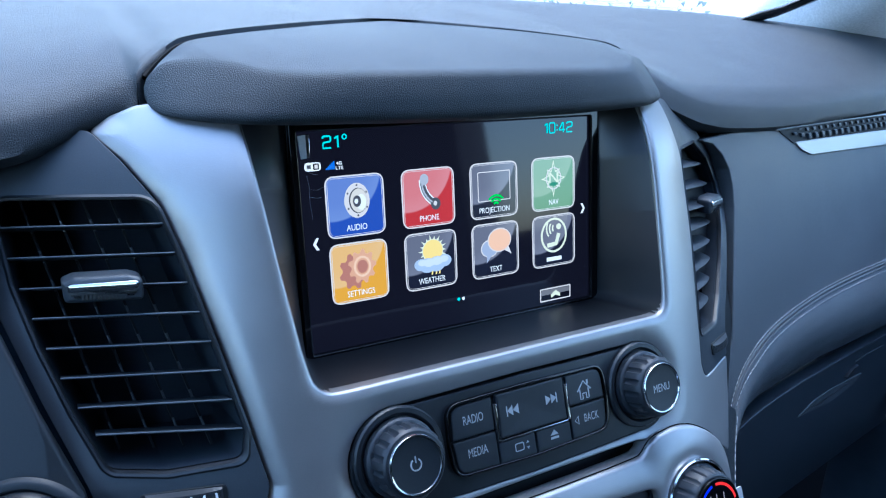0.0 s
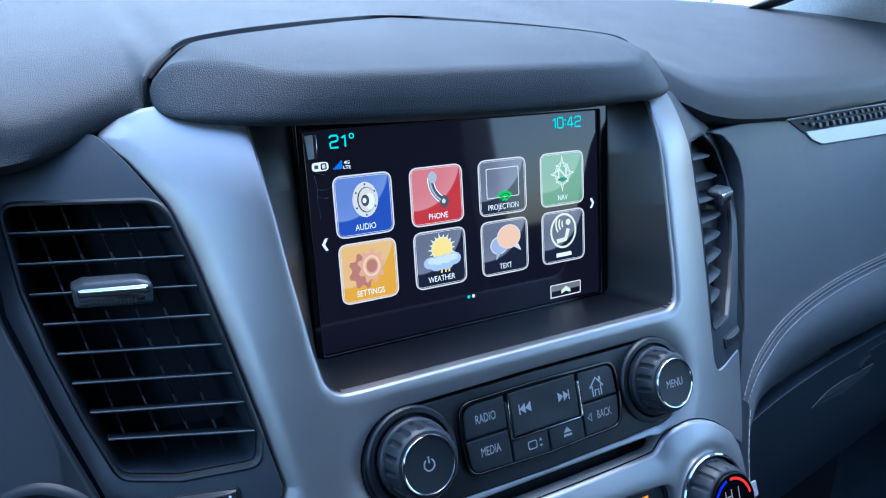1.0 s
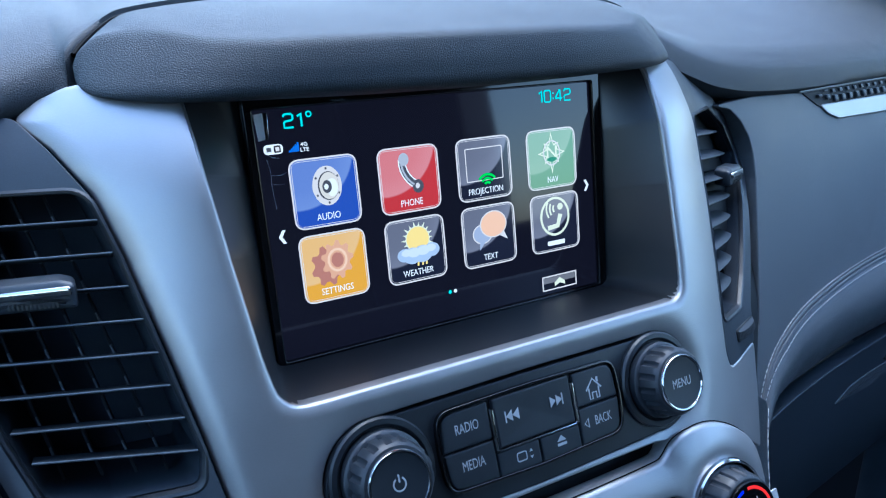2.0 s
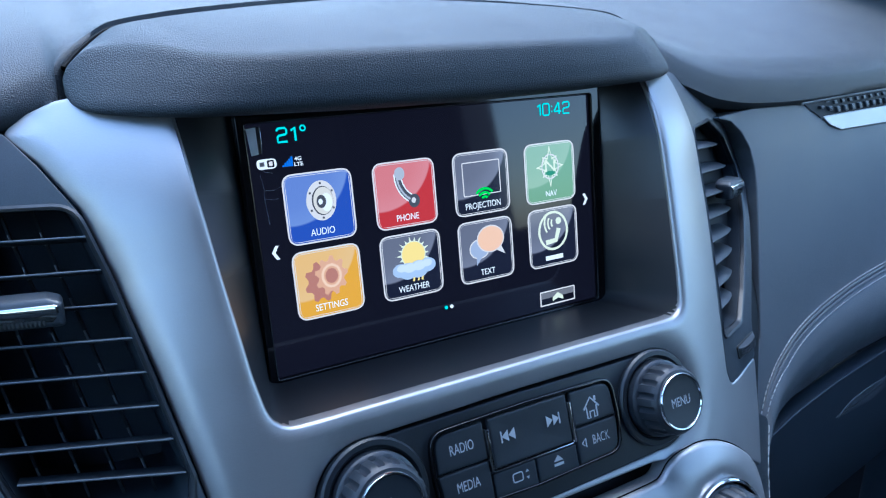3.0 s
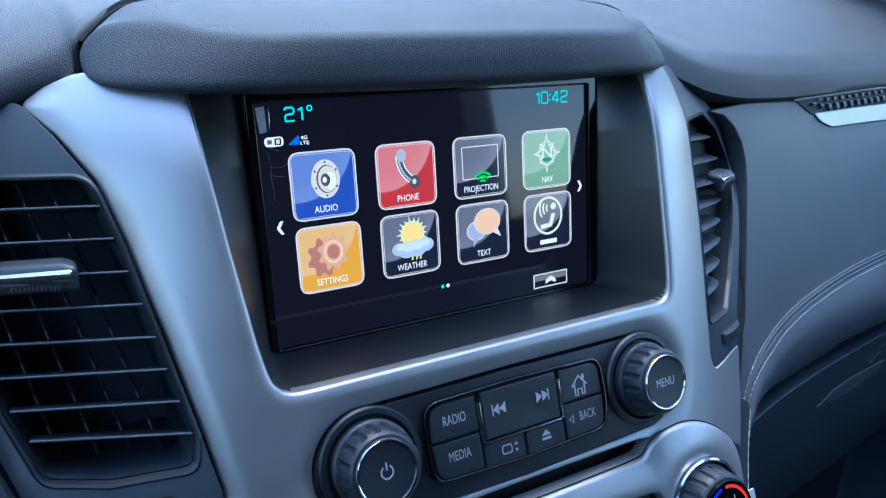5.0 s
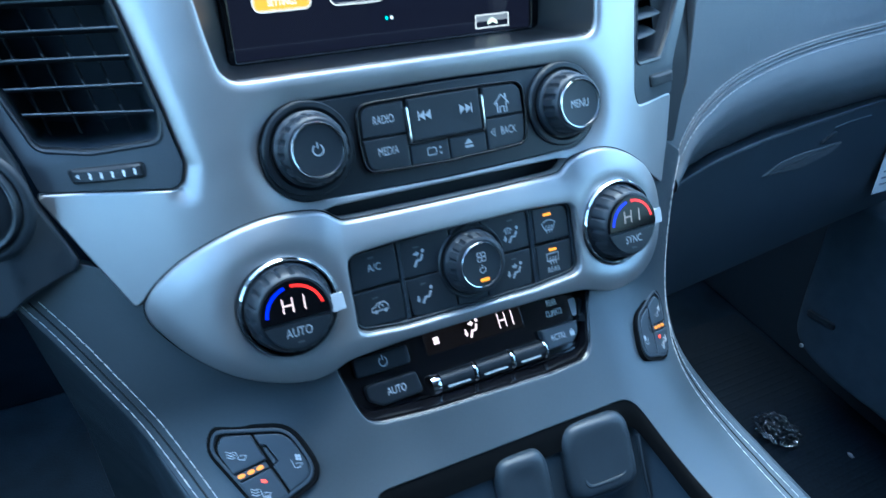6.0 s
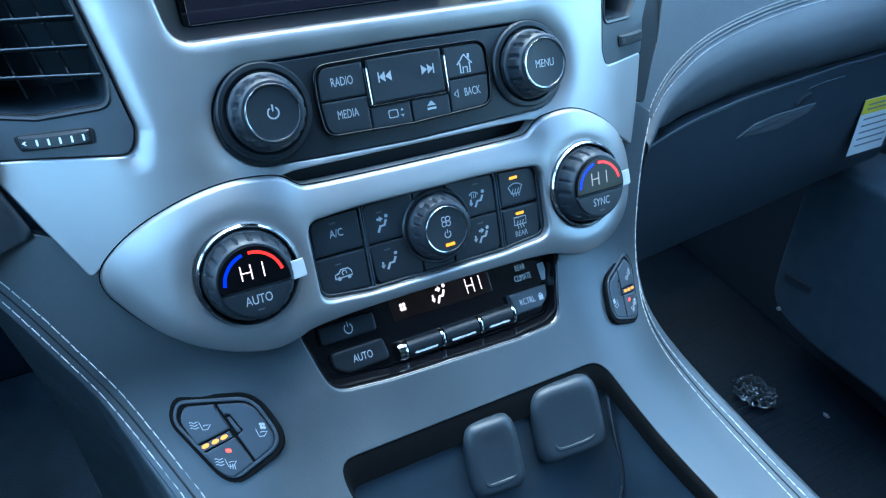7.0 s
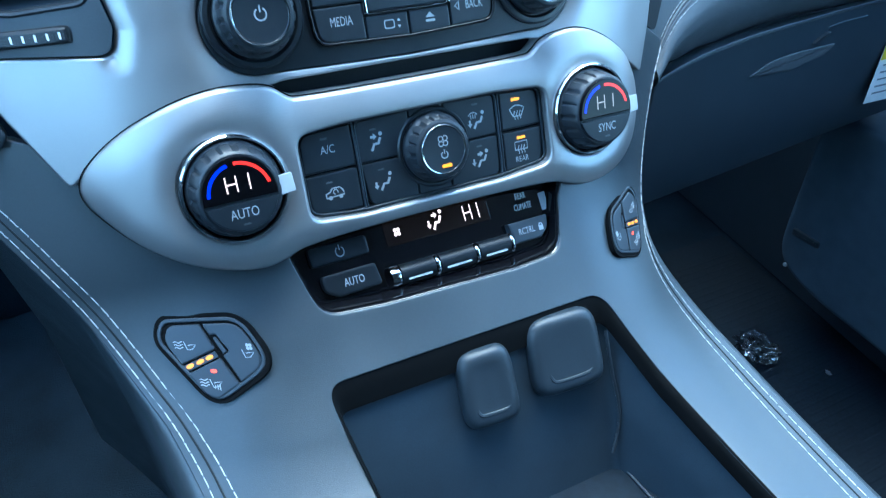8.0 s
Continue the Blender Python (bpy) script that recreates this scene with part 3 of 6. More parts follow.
# Dashboard pad, left and right of the brow and back to the windscreen: lip below, crest above, far edge.
LIP_X = (-430, -300, -230, -211, -189, -175, -163, -157, 157, 165, 184, 209, 250, 313, 420, 540, 700, 820)
LIP = ((10, 50), (6, 48), (8, 46), (12, 47), (20, 53), (24, 58.5), (22, 63.5), (19, 66.5), (15, 61), (15, 56), (15, 48), (17, 40.5), (23, 35.5), (33, 33.5), (51, 35), (72, 39), (106, 47), (134, 51))
CREST_X = (-430, -300, -230, -190, -165, -150, -139, 140, 152, 165, 184, 209, 250, 313, 420, 540, 700, 820)
CREST = ((16, 78), (12, 76), (14, 74), (27, 79), (33, 87), (38, 95), (44, 100), (44, 97), (34, 92), (28, 82), (25, 73), (25, 65.5), (30, 59), (40, 57), (58, 58.5), (79, 62.5), (112, 70), (140, 74))
FAR_X = (-430, 0, 200, 359, 470, 584, 680, 750, 820)
FAR = ((300, 170), (335, 173), (326, 171), (300, 165.5), (287, 161), (265, 153.5), (235, 139), (200, 122), (165, 108))
pad = thing("dashboard_pad", (0, 150, 60), "dark grained vinyl dashboard top pad below the windscreen", "dashboard")
rows = []
back_x = [p[0] * 155.4 / 152.5 for p in BACK]
gap_at = ((-157, 3.0, 1.5), (-140, 3.5, 1.5), (-90, 4.0, 2.0), (0, 3.0, 1.6), (60, 1.5, 0.8), (110, 0.6, 0.2), (157, 0.3, 1.0))
xs = np.concatenate([np.linspace(-430, -215, 14), np.linspace(-212, -160, 20), np.linspace(-158, -130, 51), np.linspace(-128, 128, 70), np.linspace(130, 158, 51), np.linspace(160, 230, 26), np.linspace(236, 820, 50)])
for x in xs:
    front = eased(x, LIP_X, LIP)
    crest = eased(x, CREST_X, CREST)
    if abs(x) < 155.2:
        y, z = eased(abs(x), back_x, [p[1:] for p in BACK])
        g = eased(x, [p[0] for p in gap_at], [p[1:] for p in gap_at])
        lip = Vector((x, y + g[0], z + g[1]))
        cut = min(1.0, (155.2 - abs(x)) / 12)
    else:
        lip, cut = Vector((x, *front)), 0.0
    crest = Vector((x, max(crest[0], lip.y + 1.5 * cut), max(crest[1], lip.z + 0.8)))
    if abs(x) < 139:
        crest = lip + Vector((0, 2.0, 0.9))
    far = Vector((x, *eased(x, FAR_X, FAR)))
    size = (crest - lip).length
    if cut:
        start = [lip + Vector((0, 0.5, -16)), lip + Vector((0, 0.2, -6)), lip + Vector((0, 0, -2))]
    else:
        start = [lip + Vector((0, 30, -2)), lip + Vector((0, 14, -1.2)), lip + Vector((0, 6, -0.8))]
    soft = 1 - cut
    bulge = lip.lerp(crest, 0.5 if x < 0 else 0.68) + Vector((0, -3 * soft, 1 * soft))
    reach = (far - crest).length
    ahead = crest.lerp(far, min(0.4, ((1.6 if x < 0 else 0.5) * size + 2) / reach)) + Vector((0, 0, (5 if x < 0 else 3) * soft))
    row = start + bend(lip, lip.lerp(bulge, 0.35) + Vector((0, -1.5 * soft, 0)), bulge, 4)[1:]
    row += bend(bulge, crest + Vector((0, 0, 2 * soft)), ahead, 10)[1:]
    row += bend(ahead, ahead.lerp(far, 0.5) + Vector((0, 0, 9)), far, 9)[1:]
    row += [far + Vector((0, 40, 2)), far + Vector((0, 42, -60))]
    rows.append(row)
for _ in range(30):
    kept = [[p.copy() for p in row] for row in rows]
    for j in range(1, len(rows) - 1):
        wa, wb = rows[j][0].x - rows[j - 1][0].x, rows[j + 1][0].x - rows[j][0].x
        for i in range(4 if abs(rows[j][0].x) > 160 else 5, len(rows[j])):
            even = (kept[j - 1][i] * wb + kept[j + 1][i] * wa) / (wa + wb)
            rows[j][i] = kept[j][i].lerp(even, 0.5)
for _ in range(120):
    kept = [[p.copy() for p in row] for row in rows]
    for j in range(1, len(rows) - 1):
        wa, wb = rows[j][0].x - rows[j - 1][0].x, rows[j + 1][0].x - rows[j][0].x
        for i in range(12, len(rows[j])):
            rows[j][i] = kept[j][i].lerp((kept[j - 1][i] * wb + kept[j + 1][i] * wa) / (wa + wb), 0.5 * min(1.0, (i - 11) / 5))
# Added cord whose near-black colour paints the shade behind the brow.
cord = []
for x in np.linspace(-151, 151, 90):
    y, z = eased(abs(x), back_x, [p[1:] for p in BACK])
    cord.append(Vector((x, y + 1.2, z - 2.2)))
part("brow_gap_shade", tube(cord, 1.6), GAP, pad, "near-black cord painting the shade in the gap behind the brow")
part("pad_cover", sheet(rows), LEATHER, pad, smooth=60)

# Panel left of the vents, with the starter button's place.
left_panel = thing("driver_side_panel", (-300, 0, -100), "dark moulded dashboard panel beside the air vent", "dashboard")
part("panel", plate(rounded([(-430, 60), (-224, 60), (-222.5, -12), (-210.5, -50), (-198.5, -84), (-196, -100, 2), (-184, -131), (-187, -136, 2), (-208, -142), (-219, -150), (-430, -165)], 4), [circle(-221, -98, 22)], -8, 0, 2.0, over(left_y), 8.0),
     SIDE, left_panel)

# Panel before the passenger, with its trim strip and lower padded roll.
right_panel = thing("passenger_side_panel", (320, 20, -100), "dark moulded dashboard panel before the passenger", "dashboard")
STITCH_R = [(192, -164), (201, -153), (210, -142), (222.5, -132), (239, -123.5), (262, -115.5), (292, -109.5), (325, -105.5), (365, -102.5), (420, -101), (491, -101), (620, -101), (800, -101)]
part("panel", plate(rounded([(204, 33), (223, 29), (233, 21), (239.5, 10), (241, -2), (239, -17), (230, -49), (213, -106), (200, -124), (182, -134), (184, -158), (192, -163, 2)] + STITCH_R[1:] + [(800, 50), (540, 39), (420, 35.5), (313, 34), (250, 35.5)], 8), [], -14, 0, 1.0, over(right_y), 10.0), SOFT, right_panel)
part("grille_strip", plate(rounded([(318, 33.5, 1), (340, 22, 1), (800, 21), (800, 41), (420, 36)], 3), [], -4, 0.8, 0.5, over(right_y), 20.0), DEEP, right_panel)
part("grille_edge", tube([Vector((x, right_y(x, 34) - 1.6, z)) for x, z in ((314, 34), (360, 35), (420, 36), (540, 37.2), (800, 40.5))], 0.8), SILVER, right_panel)
part("silver_strip", plate(rounded([(341, 23, 2), (352, 15.5, 6), (368, 10.5, 8), (800, 4), (800, 22), (400, 23.2)], 3), [], -4, 1.6, 1.0, over(right_y), 20.0), SILVER, right_panel)
for k in range(36):
    x = 338 + k * 12.5
    tall = min(1.0, 0.5 + k * 0.25)
    z1 = 33.0 + 0.011 * (x - 336)
    z0 = z1 - 9.4 * tall
    part("grille_cell", slab(rounded([(x + 1.6, z0), (x + 7.4, z0), (x + 6.4, z0 + 4.8 * tall), (x + 0.6, z0 + 4.8 * tall)], 0.7, 2), 0.8, 3.2, 1.0, over(right_y), segs=2), PANEL, right_panel)
    if k:
        part("grille_cell", slab(rounded([(x + 0.4, z0 + 6.6), (x + 5.2, z0 + 6.6), (x + 4.6, z1), (x - 0.2, z1)], 0.5, 2), 0.8, 2.4, 0.6, over(right_y), segs=2), PANEL, right_panel)


ROLL_AT, ROLL_OUT = (0, 0.05, 0.18, 0.33, 0.48, 0.63, 0.78, 0.91, 1.0), (0, -1.2, -4.2, -5.8, -5.4, -2.8, 1.4, 6.0, 10.5)
ROLL_FAR = (0, -2.0, -6.6, -10.4, -12.0, -11.0, -6.4, 1.6, 10.5)


def roll_length(x):
    return float(np.interp(x, (192, 237, 285, 415, 585, 800), (22, 48, 58, 67, 74, 76)))


def seam_y(x, z):
    """The panel above its seam, and the padded roll that swells below it and turns under."""
    zt = float(np.interp(x, [p[0] for p in STITCH_R], [p[1] for p in STITCH_R]))
    if z >= zt:
        return right_y(x, z)
    t, far = min(1.0, (zt - z) / roll_length(x)), min(1.0, max(0.0, (x - 250) / 170))
    return right_y(x, zt) + (1 - far) * ease(t, ROLL_AT, ROLL_OUT) + far * ease(t, ROLL_AT, ROLL_FAR)


def beside(line, by):
    """The line moved sideways by so much; the lower side joins the seam at its start."""
    out = []
    for i, p in enumerate(line):
        t = (Vector(line[min(i + 1, len(line) - 1)]) - Vector(line[max(i - 1, 0)])).normalized()
        w = by * min(1.0, 0.1 + i / 9) if by < 0 else by
        out.append((p[0] - t.y * w, p[1] + t.x * w))
    return out


rows = []
for x, zt in [(p[0], p[1]) for p in spread([Vector((a, b, 0)) for a, b in STITCH_R], 6)]:
    reach = roll_length(x)
    row = [Vector((x, right_y(x, zt) + 0.6, zt + 1))]
    row += [Vector((x, seam_y(x, zt - reach * k / 24), zt - reach * k / 24)) for k in range(25)]
    row.append(row[-1] + Vector((0, 9, 1)))
    rows.append(row)
part("padded_roll", sheet(rows), SOFT, right_panel, smooth=60)
fine_seam = [tuple(p)[:2] for p in spread([Vector((a, b, 0)) for a, b in STITCH_R[1:]], 5)]
for by in (-1.4, 1.4):
    cord = [Vector((x, seam_y(x, z) - 0.2, z)) for x, z in beside(fine_seam, by)]
    part("seam_welt", tube(cord, 1.1), SOFT, right_panel)
for by in (-4.4, 4.4):
    part("seam_stitching", stitches(beside(fine_seam, by), lambda x, z: seam_y(x, z) - 0.5, 3.0, 1.4, 0.33), THREAD, right_panel, "pale double stitching along the seam")

# Lower console skin.
EDGE_R = [(163, -128), (188, -144), (175, -168), (163.5, -192), (154, -217), (147, -233), (143.5, -247), (143.5, -258), (147, -269), (152.5, -281), (159.5, -296), (164, -308), (166, -322), (167, -336), (171, -360), (181, -400), (186, -440)]
STITCH_OUT = [(186, -147.5), (173, -168), (161.2, -192), (151.8, -217), (144.4, -233), (140.4, -247), (140, -258), (143, -269), (148, -281), (154.8, -296), (159, -308), (161, -322), (162, -336), (166, -360)]
STITCH_IN = [(142, -239), (137, -247), (135.2, -258), (137.2, -269), (141.6, -281), (147, -296), (150.2, -308), (151.6, -322), (152.6, -336), (156, -360)]
EDGE_L = [(-186, -133), (-219, -150), (-206, -170), (-192, -195), (-180, -217), (-166, -245), (-155, -265), (-147, -290), (-146, -314), (-150, -336), (-160, -360), (-170, -400), (-175, -440)]
REAR_OUT = rounded([(-81, -190, 1), (-80, -204, 6), (-73, -229, 13), (-40, -231.5, 40), (40, -233.5, 40), (68, -232, 12), (77, -206, 8), (82, -196, 2), (82, -190, 1)], 6, 4)
CUBBY = rounded([(-82, -254.5, 8), (83, -254.5, 14), (98, -290, 40), (107, -310, 20), (113, -328, 20), (122, -425, 5), (-74, -425, 5), (-74, -300, 20)], 8, 5)
console = thing("center_console", (0, -250, -420), "dark vinyl clad centre console with pale stitched edges", "console")
console_outline = rounded(EDGE_L[:1] + [(-166, -140), (-120, -150), (120, -150), (150, -146)] + EDGE_R + EDGE_L[:0:-1], 6, 3)
part("skin", plate(console_outline, [REAR_OUT, CUBBY], -7, 0, 0.7, over(console_y), 4.0), CONSOLE, console)
for edge, s in ((EDGE_R[1:], 1), (EDGE_L[1:], -1)):
    line = spread([Vector((x, z, 0)) for x, z in edge], 6)
    rows = []
    for p in line:
        a = Vector((p.x, console_y(p.x, p.y) + 1.6, p.y))
        low = min(1.0, max(0.15, (-205 - p.y) / 70))
        rows.append([a + Vector((-s * 2.5, 0.6, 0)), a + Vector((s * 0.5, 0, 0)), a + Vector((s * 4.5 * low, 2.5, -1.5)), a + Vector((s * 8 * low, 7, -5)), a + Vector((s * 11 * low, 15, -12)),
                     a + Vector((s * 13 * low, 30, -28)), a + Vector((s * 15 * low, 62, -70)), a + Vector((s * 17 * low, 140, -170)), a + Vector((s * 19 * low, 200, -330))])
    part("side_skin", sheet(rows), CONSOLE, console, smooth=80)
left_out, left_in = [(x + 3.5, z) for x, z in EDGE_L[1:]], [(x + float(np.interp(-z, (150, 265, 336), (12, 12.5, 15.5))), z) for x, z in EDGE_L[1:]]
# Dark cords paint the shade in the crease between the stitch lines.
for a, b in ((STITCH_OUT[5:], STITCH_IN[1:]), (left_out, left_in)):
    crease = spread([Vector(((p[0] + q[0]) / 2, (p[1] + q[1]) / 2, 0)) for p, q in zip(a, b)], 5)
    part("crease_shade", tube([Vector((p.x, console_y(p.x, p.y) + 0.25, p.y)) for p in crease], 0.6), DEEP, console)
for line in (STITCH_OUT, STITCH_IN, left_out, left_in):
    part("seam_stitching", stitches(line, console_y, 4.6, 1.0, 0.32), THREAD, console, "pale stitching along the console edge")

# ---- touchscreen ----
display = thing("touchscreen", (0, 0, -57), "lit colour touchscreen showing a home page of app icons", "touchscreen")
part("housing", slab(box2(-95, -59, 95, 64, 2), -12, -1.5, 0.5, on_screen), GLOSS, display)
part("panel", slab(box2(-90.5, -55.5, 89.2, 54.6, 1.2), -1.5, 0, 0.3, on_screen), SCREEN, display, "dark glossy screen glass")
part("frame", plate(box2(-94.5, -58.5, 94.5, 60, 2), [box2(-90.6, -55.6, 89.3, 54.7, 1.2)], -2, 2.2, 0.7, on_screen), GLOSS, display)
PITCH, ROW = 41.5, 33.8


def icon(col, row, face, caption):
    cx, cz = (col - 1.5) * PITCH, (row - 0.5) * ROW
    body = part("icon", slab(box2(cx - 15.2, cz - 15.0, cx + 15.2, cz + 15.0, 4.6, 6), 0.02, 0.15, 0, on_screen), face, display, smooth=0)
    for out, wide in ((0.0, 0.7), (1.15, 0.22)):
        part("border", plate(box2(cx - 15.8 + out, cz - 15.5 + out, cx + 15.8 - out, cz + 15.5 - out, 5 - out, 6), [box2(cx - 15.8 + out + wide, cz - 15.5 + out + wide, cx + 15.8 - out - wide, cz + 15.5 - out - wide, 4.3 - out, 6)], 0.05, 0.3, 0.02, on_screen, segs=0), RIM, body, smooth=0)
    if caption:
        part("caption", lettering(caption, 4.4, cx, cz - 11.0, on_screen, 0.2, 0.1, 0.80), WHITE, body, smooth=0)
    return body, cx, cz


def put(name, mat, body, bm):
    part(name, bm, mat, body, smooth=0)


def disc(x, z, r, d, rz=None, n=28):
    ring = [(x + r * math.cos(2 * math.pi * k / n), z + (rz or r) * math.sin(2 * math.pi * k / n)) for k in range(n)]
    return slab(ring, d, d + 0.06, 0, on_screen)


b, x, z = icon(0, 1, FACE_BLUE, "AUDIO")
put("speaker_back", STEEL, b, disc(x - 3.6, z + 2.2, 2.6, 0.2, 4.2))
put("speaker_rim", RIM, b, disc(x + 0.8, z + 2.6, 6.8, 0.28, 8.8))
put("speaker_edge", DARKSTEEL, b, disc(x + 1.3, z + 2.5, 4.9, 0.32, 6.4))
put("speaker_cone", PURL, b, disc(x + 1.6, z + 2.5, 4.5, 0.36, 6.0))
put("speaker_throat", WHITE, b, disc(x + 3.0, z + 1.6, 2.6, 0.44, 4.0))
for q in range(6):
    put("speaker_bolt", DARKSTEEL, b, disc(x + 0.9 + 5.8 * math.cos(radians(30 + 60 * q)), z + 2.6 + 7.6 * math.sin(radians(30 + 60 * q)), 0.5, 0.4))
put("speaker_cap", DARKSTEEL, b, disc(x + 0.6, z + 2.2, 2.2, 0.52, 2.9))
put("speaker_spark", WHITE, b, disc(x + 0.2, z + 2.2, 1.0, 0.6, 1.3))
b, x, z = icon(1, 1, FACE_RED, "PHONE")
put("receiver_edge", WHITE, b, stroke(arc(x + 9.6, z + 8.6, 13, 176, 240), 4.0, on_screen, 0.2, 0.05))
put("receiver", DARKSTEEL, b, stroke(arc(x + 9.6, z + 8.6, 13, 176, 240), 2.8, on_screen, 0.28, 0.05))
put("receiver_shine", STEEL, b, stroke(arc(x + 9.6, z + 8.6, 13.5, 176, 236), 0.9, on_screen, 0.36, 0.05))
put("ear_piece", STEEL, b, disc(x - 2.4, z + 9.6, 2.6, 0.34, 3.0))
put("mouth_piece", DARKSTEEL, b, disc(x + 4.0, z - 3.6, 2.9, 0.34, 3.2))
put("mouth_spark", RIM, b, disc(x + 3.7, z - 3.4, 1.1, 0.42, 1.3))
b, x, z = icon(2, 1, FACE_GREY, "PROJECTION")
put("outline", RIM, b, plate(box2(x - 10.8, z - 6.0, x + 10.8, z + 10.6, 0.8), [box2(x - 10.3, z - 5.5, x + 10.3, z + 10.1, 0.6)], 0.2, 0.3, 0.02, on_screen, segs=0))
for r in (2.0, 4.0, 6.0):
    put("wave", WIFIGREEN, b, stroke(arc(x + 1, z - 9.0, r, 40, 140), 1.2, on_screen, 0.34, 0.05))
b, x, z = icon(3, 1, FACE_GREEN, "NAV")
star = [(x + (8.8 if k % 4 == 0 else 6.6 if k % 2 == 0 else 4.0) * math.sin(math.pi * k / 8), z + 3.0 + (10.8 if k % 4 == 0 else 7.6 if k % 2 == 0 else 4.8) * math.cos(math.pi * k / 8)) for k in range(16)]
put("compass_edge", CREAM, b, slab(star, 0.2, 0.26, 0, on_screen))
put("compass", SAGE, b, slab([(x + (a - x) * 0.80, z + 3.0 + (c - z - 3.0) * 0.80) for a, c in star], 0.3, 0.36, 0, on_screen))
put("compass_ring", RIM, b, stroke(arc(x, z + 3.0, 5.2, 0, 360, 30, 6.2), 0.7, on_screen, 0.38, 0.04))
put("compass_shade", TEALDARK, b, disc(x, z - 0.4, 3.0, 0.37, 1.2))
put("north_mark", CREAM, b, lettering("N", 9.0, x, z + 3.2, on_screen, 0.42, 0.06, 1.1, 0.02))
b, x, z = icon(0, 0, FACE_GOLD, "SETTINGS")


def cog(cx, cz, r, teeth, turn=0.0):
    ring = []
    for k in range(teeth * 4):
        rr = r * (1.0 if k % 4 in (0, 1) else 0.78)
        t = 2 * math.pi * k / (teeth * 4) + turn
        ring.append((cx + rr * 0.9 * math.cos(t), cz + rr * 1.05 * math.sin(t)))
    return ring


put("gear_shade", GEARBACK, b, slab(cog(x - 3.2, z + 0.6, 9.0, 8, 0.2), 0.2, 0.26, 0, on_screen))
put("gear", GEAR, b, slab(cog(x + 1.4, z + 2.6, 8.6, 9), 0.3, 0.36, 0, on_screen))
put("gear_ring", GEARLIGHT, b, stroke(arc(x + 1.4, z + 2.6, 4.2, 0, 360, 30, 4.9), 1.1, on_screen, 0.4, 0.05))
put("gear_hub", GEARBACK, b, disc(x + 1.4, z + 2.6, 2.9, 0.46, 3.4))
b, x, z = icon(1, 0, FACE_GREY, "WEATHER")
rays = []
for k in range(72):
    rr = (8.9 if k % 8 == 4 else 8.0) if k % 4 == 0 else 6.4
    rays.append((x + 1 + rr * math.cos(2 * math.pi * k / 72), z + 5 + rr * math.sin(2 * math.pi * k / 72)))
put("sun_rays", CREAM, b, slab(rays, 0.2, 0.26, 0, on_screen))
put("sun_disc", SUNNY, b, disc(x + 1, z + 5, 6.0, 0.3))
for dx, dz, r in ((-6.5, -1.8, 3.2), (-2.5, -2.6, 4.0), (3, -2.4, 4.2), (8, -1.2, 3.4)):
    put("cloud_puff", CLOUD, b, disc(x + dx, z + dz, r * 1.25, 0.36, r))
for dx, dz, r in ((-5.6, -0.8, 2.2), (-1.6, -1.2, 2.8), (3.4, -0.8, 2.9), (7.6, -0.2, 2.3)):
    put("cloud_top", PUFF, b, disc(x + dx, z + dz, r * 1.2, 0.44, r * 0.8))
for dx in (0.5, 3.0, 5.0):
    put("sun_beam", SUNNY, b, stroke([(x + dx, z - 5.4), (x + dx - 0.5, z - 8.0)], 0.9, on_screen, 0.3, 0.05))
b, x, z = icon(2, 0, FACE_GREY, "TEXT")
put("bubble_edge", RIM, b, disc(x - 4.0, z + 1.2, 5.9, 0.18, 5.1))
put("bubble", PALE, b, disc(x - 4.0, z + 1.2, 5.3, 0.25, 4.5))
put("bubble_tail", PALE, b, slab([(x - 6, z - 2), (x - 2.4, z - 2.6), (x - 6.2, z - 7)], 0.2, 0.26, 0, on_screen))
put("bubble_edge", RIM, b, disc(x + 2.6, z + 5.4, 8.0, 0.3, 6.9))
put("bubble", PEACH, b, disc(x + 2.6, z + 5.4, 7.4, 0.38, 6.3))
put("bubble_tail", RIM, b, slab([(x + 5, z - 0.4), (x + 8.4, z + 1.6), (x + 10.8, z - 3.6)], 0.3, 0.36, 0, on_screen))
b, x, z = icon(3, 0, FACE_GREY, "")
put("badge_ring", CREAM, b, stroke(arc(x, z + 3.2, 9.0, 0, 360, 36, 9.8), 1.3, on_screen, 0.2, 0.06))
put("badge_bar", CREAM, b, stroke([(x - 5, z - 2.6), (x + 1.5, z - 2.0), (x + 3.6, z + 4)], 2.6, on_screen, 0.2, 0.06))
put("badge_dot", CREAM, b, disc(x + 3.6, z + 8.0, 1.8, 0.2))
for k in range(3):
    put("badge_arc", CREAM, b, stroke(arc(x + 2.4, z + 7.4, 3.4 + 2.2 * k, 150, 215), 1.0, on_screen, 0.2, 0.06))
put("caption_bar", WHITE, b, bars([(x - 5.6, z - 12.2, x + 5.6, z - 9.8)], on_screen, 0.2, 0.08))

GLYPHS = {"0": [((0.6, 0), (0, 0.6), (0, 5.4), (0.6, 6), (3.6, 6), (4.2, 5.4), (4.2, 0.6), (3.6, 0), (0.6, 0))],
          "1": [((0.4, 4.6), (1.0, 5.0), (2.2, 6), (2.2, 0))],
          "2": [((0, 4.8), (0, 5.4), (0.6, 6), (3.6, 6), (4.2, 5.4), (4.2, 3.8), (3.6, 3.2), (0.6, 2.8), (0, 2.2), (0, 0), (4.3, 0))],
          "4": [((4.6, 1.5), (0, 1.5), (0, 2.0), (2.8, 6), (3.2, 6), (3.2, 0))]}


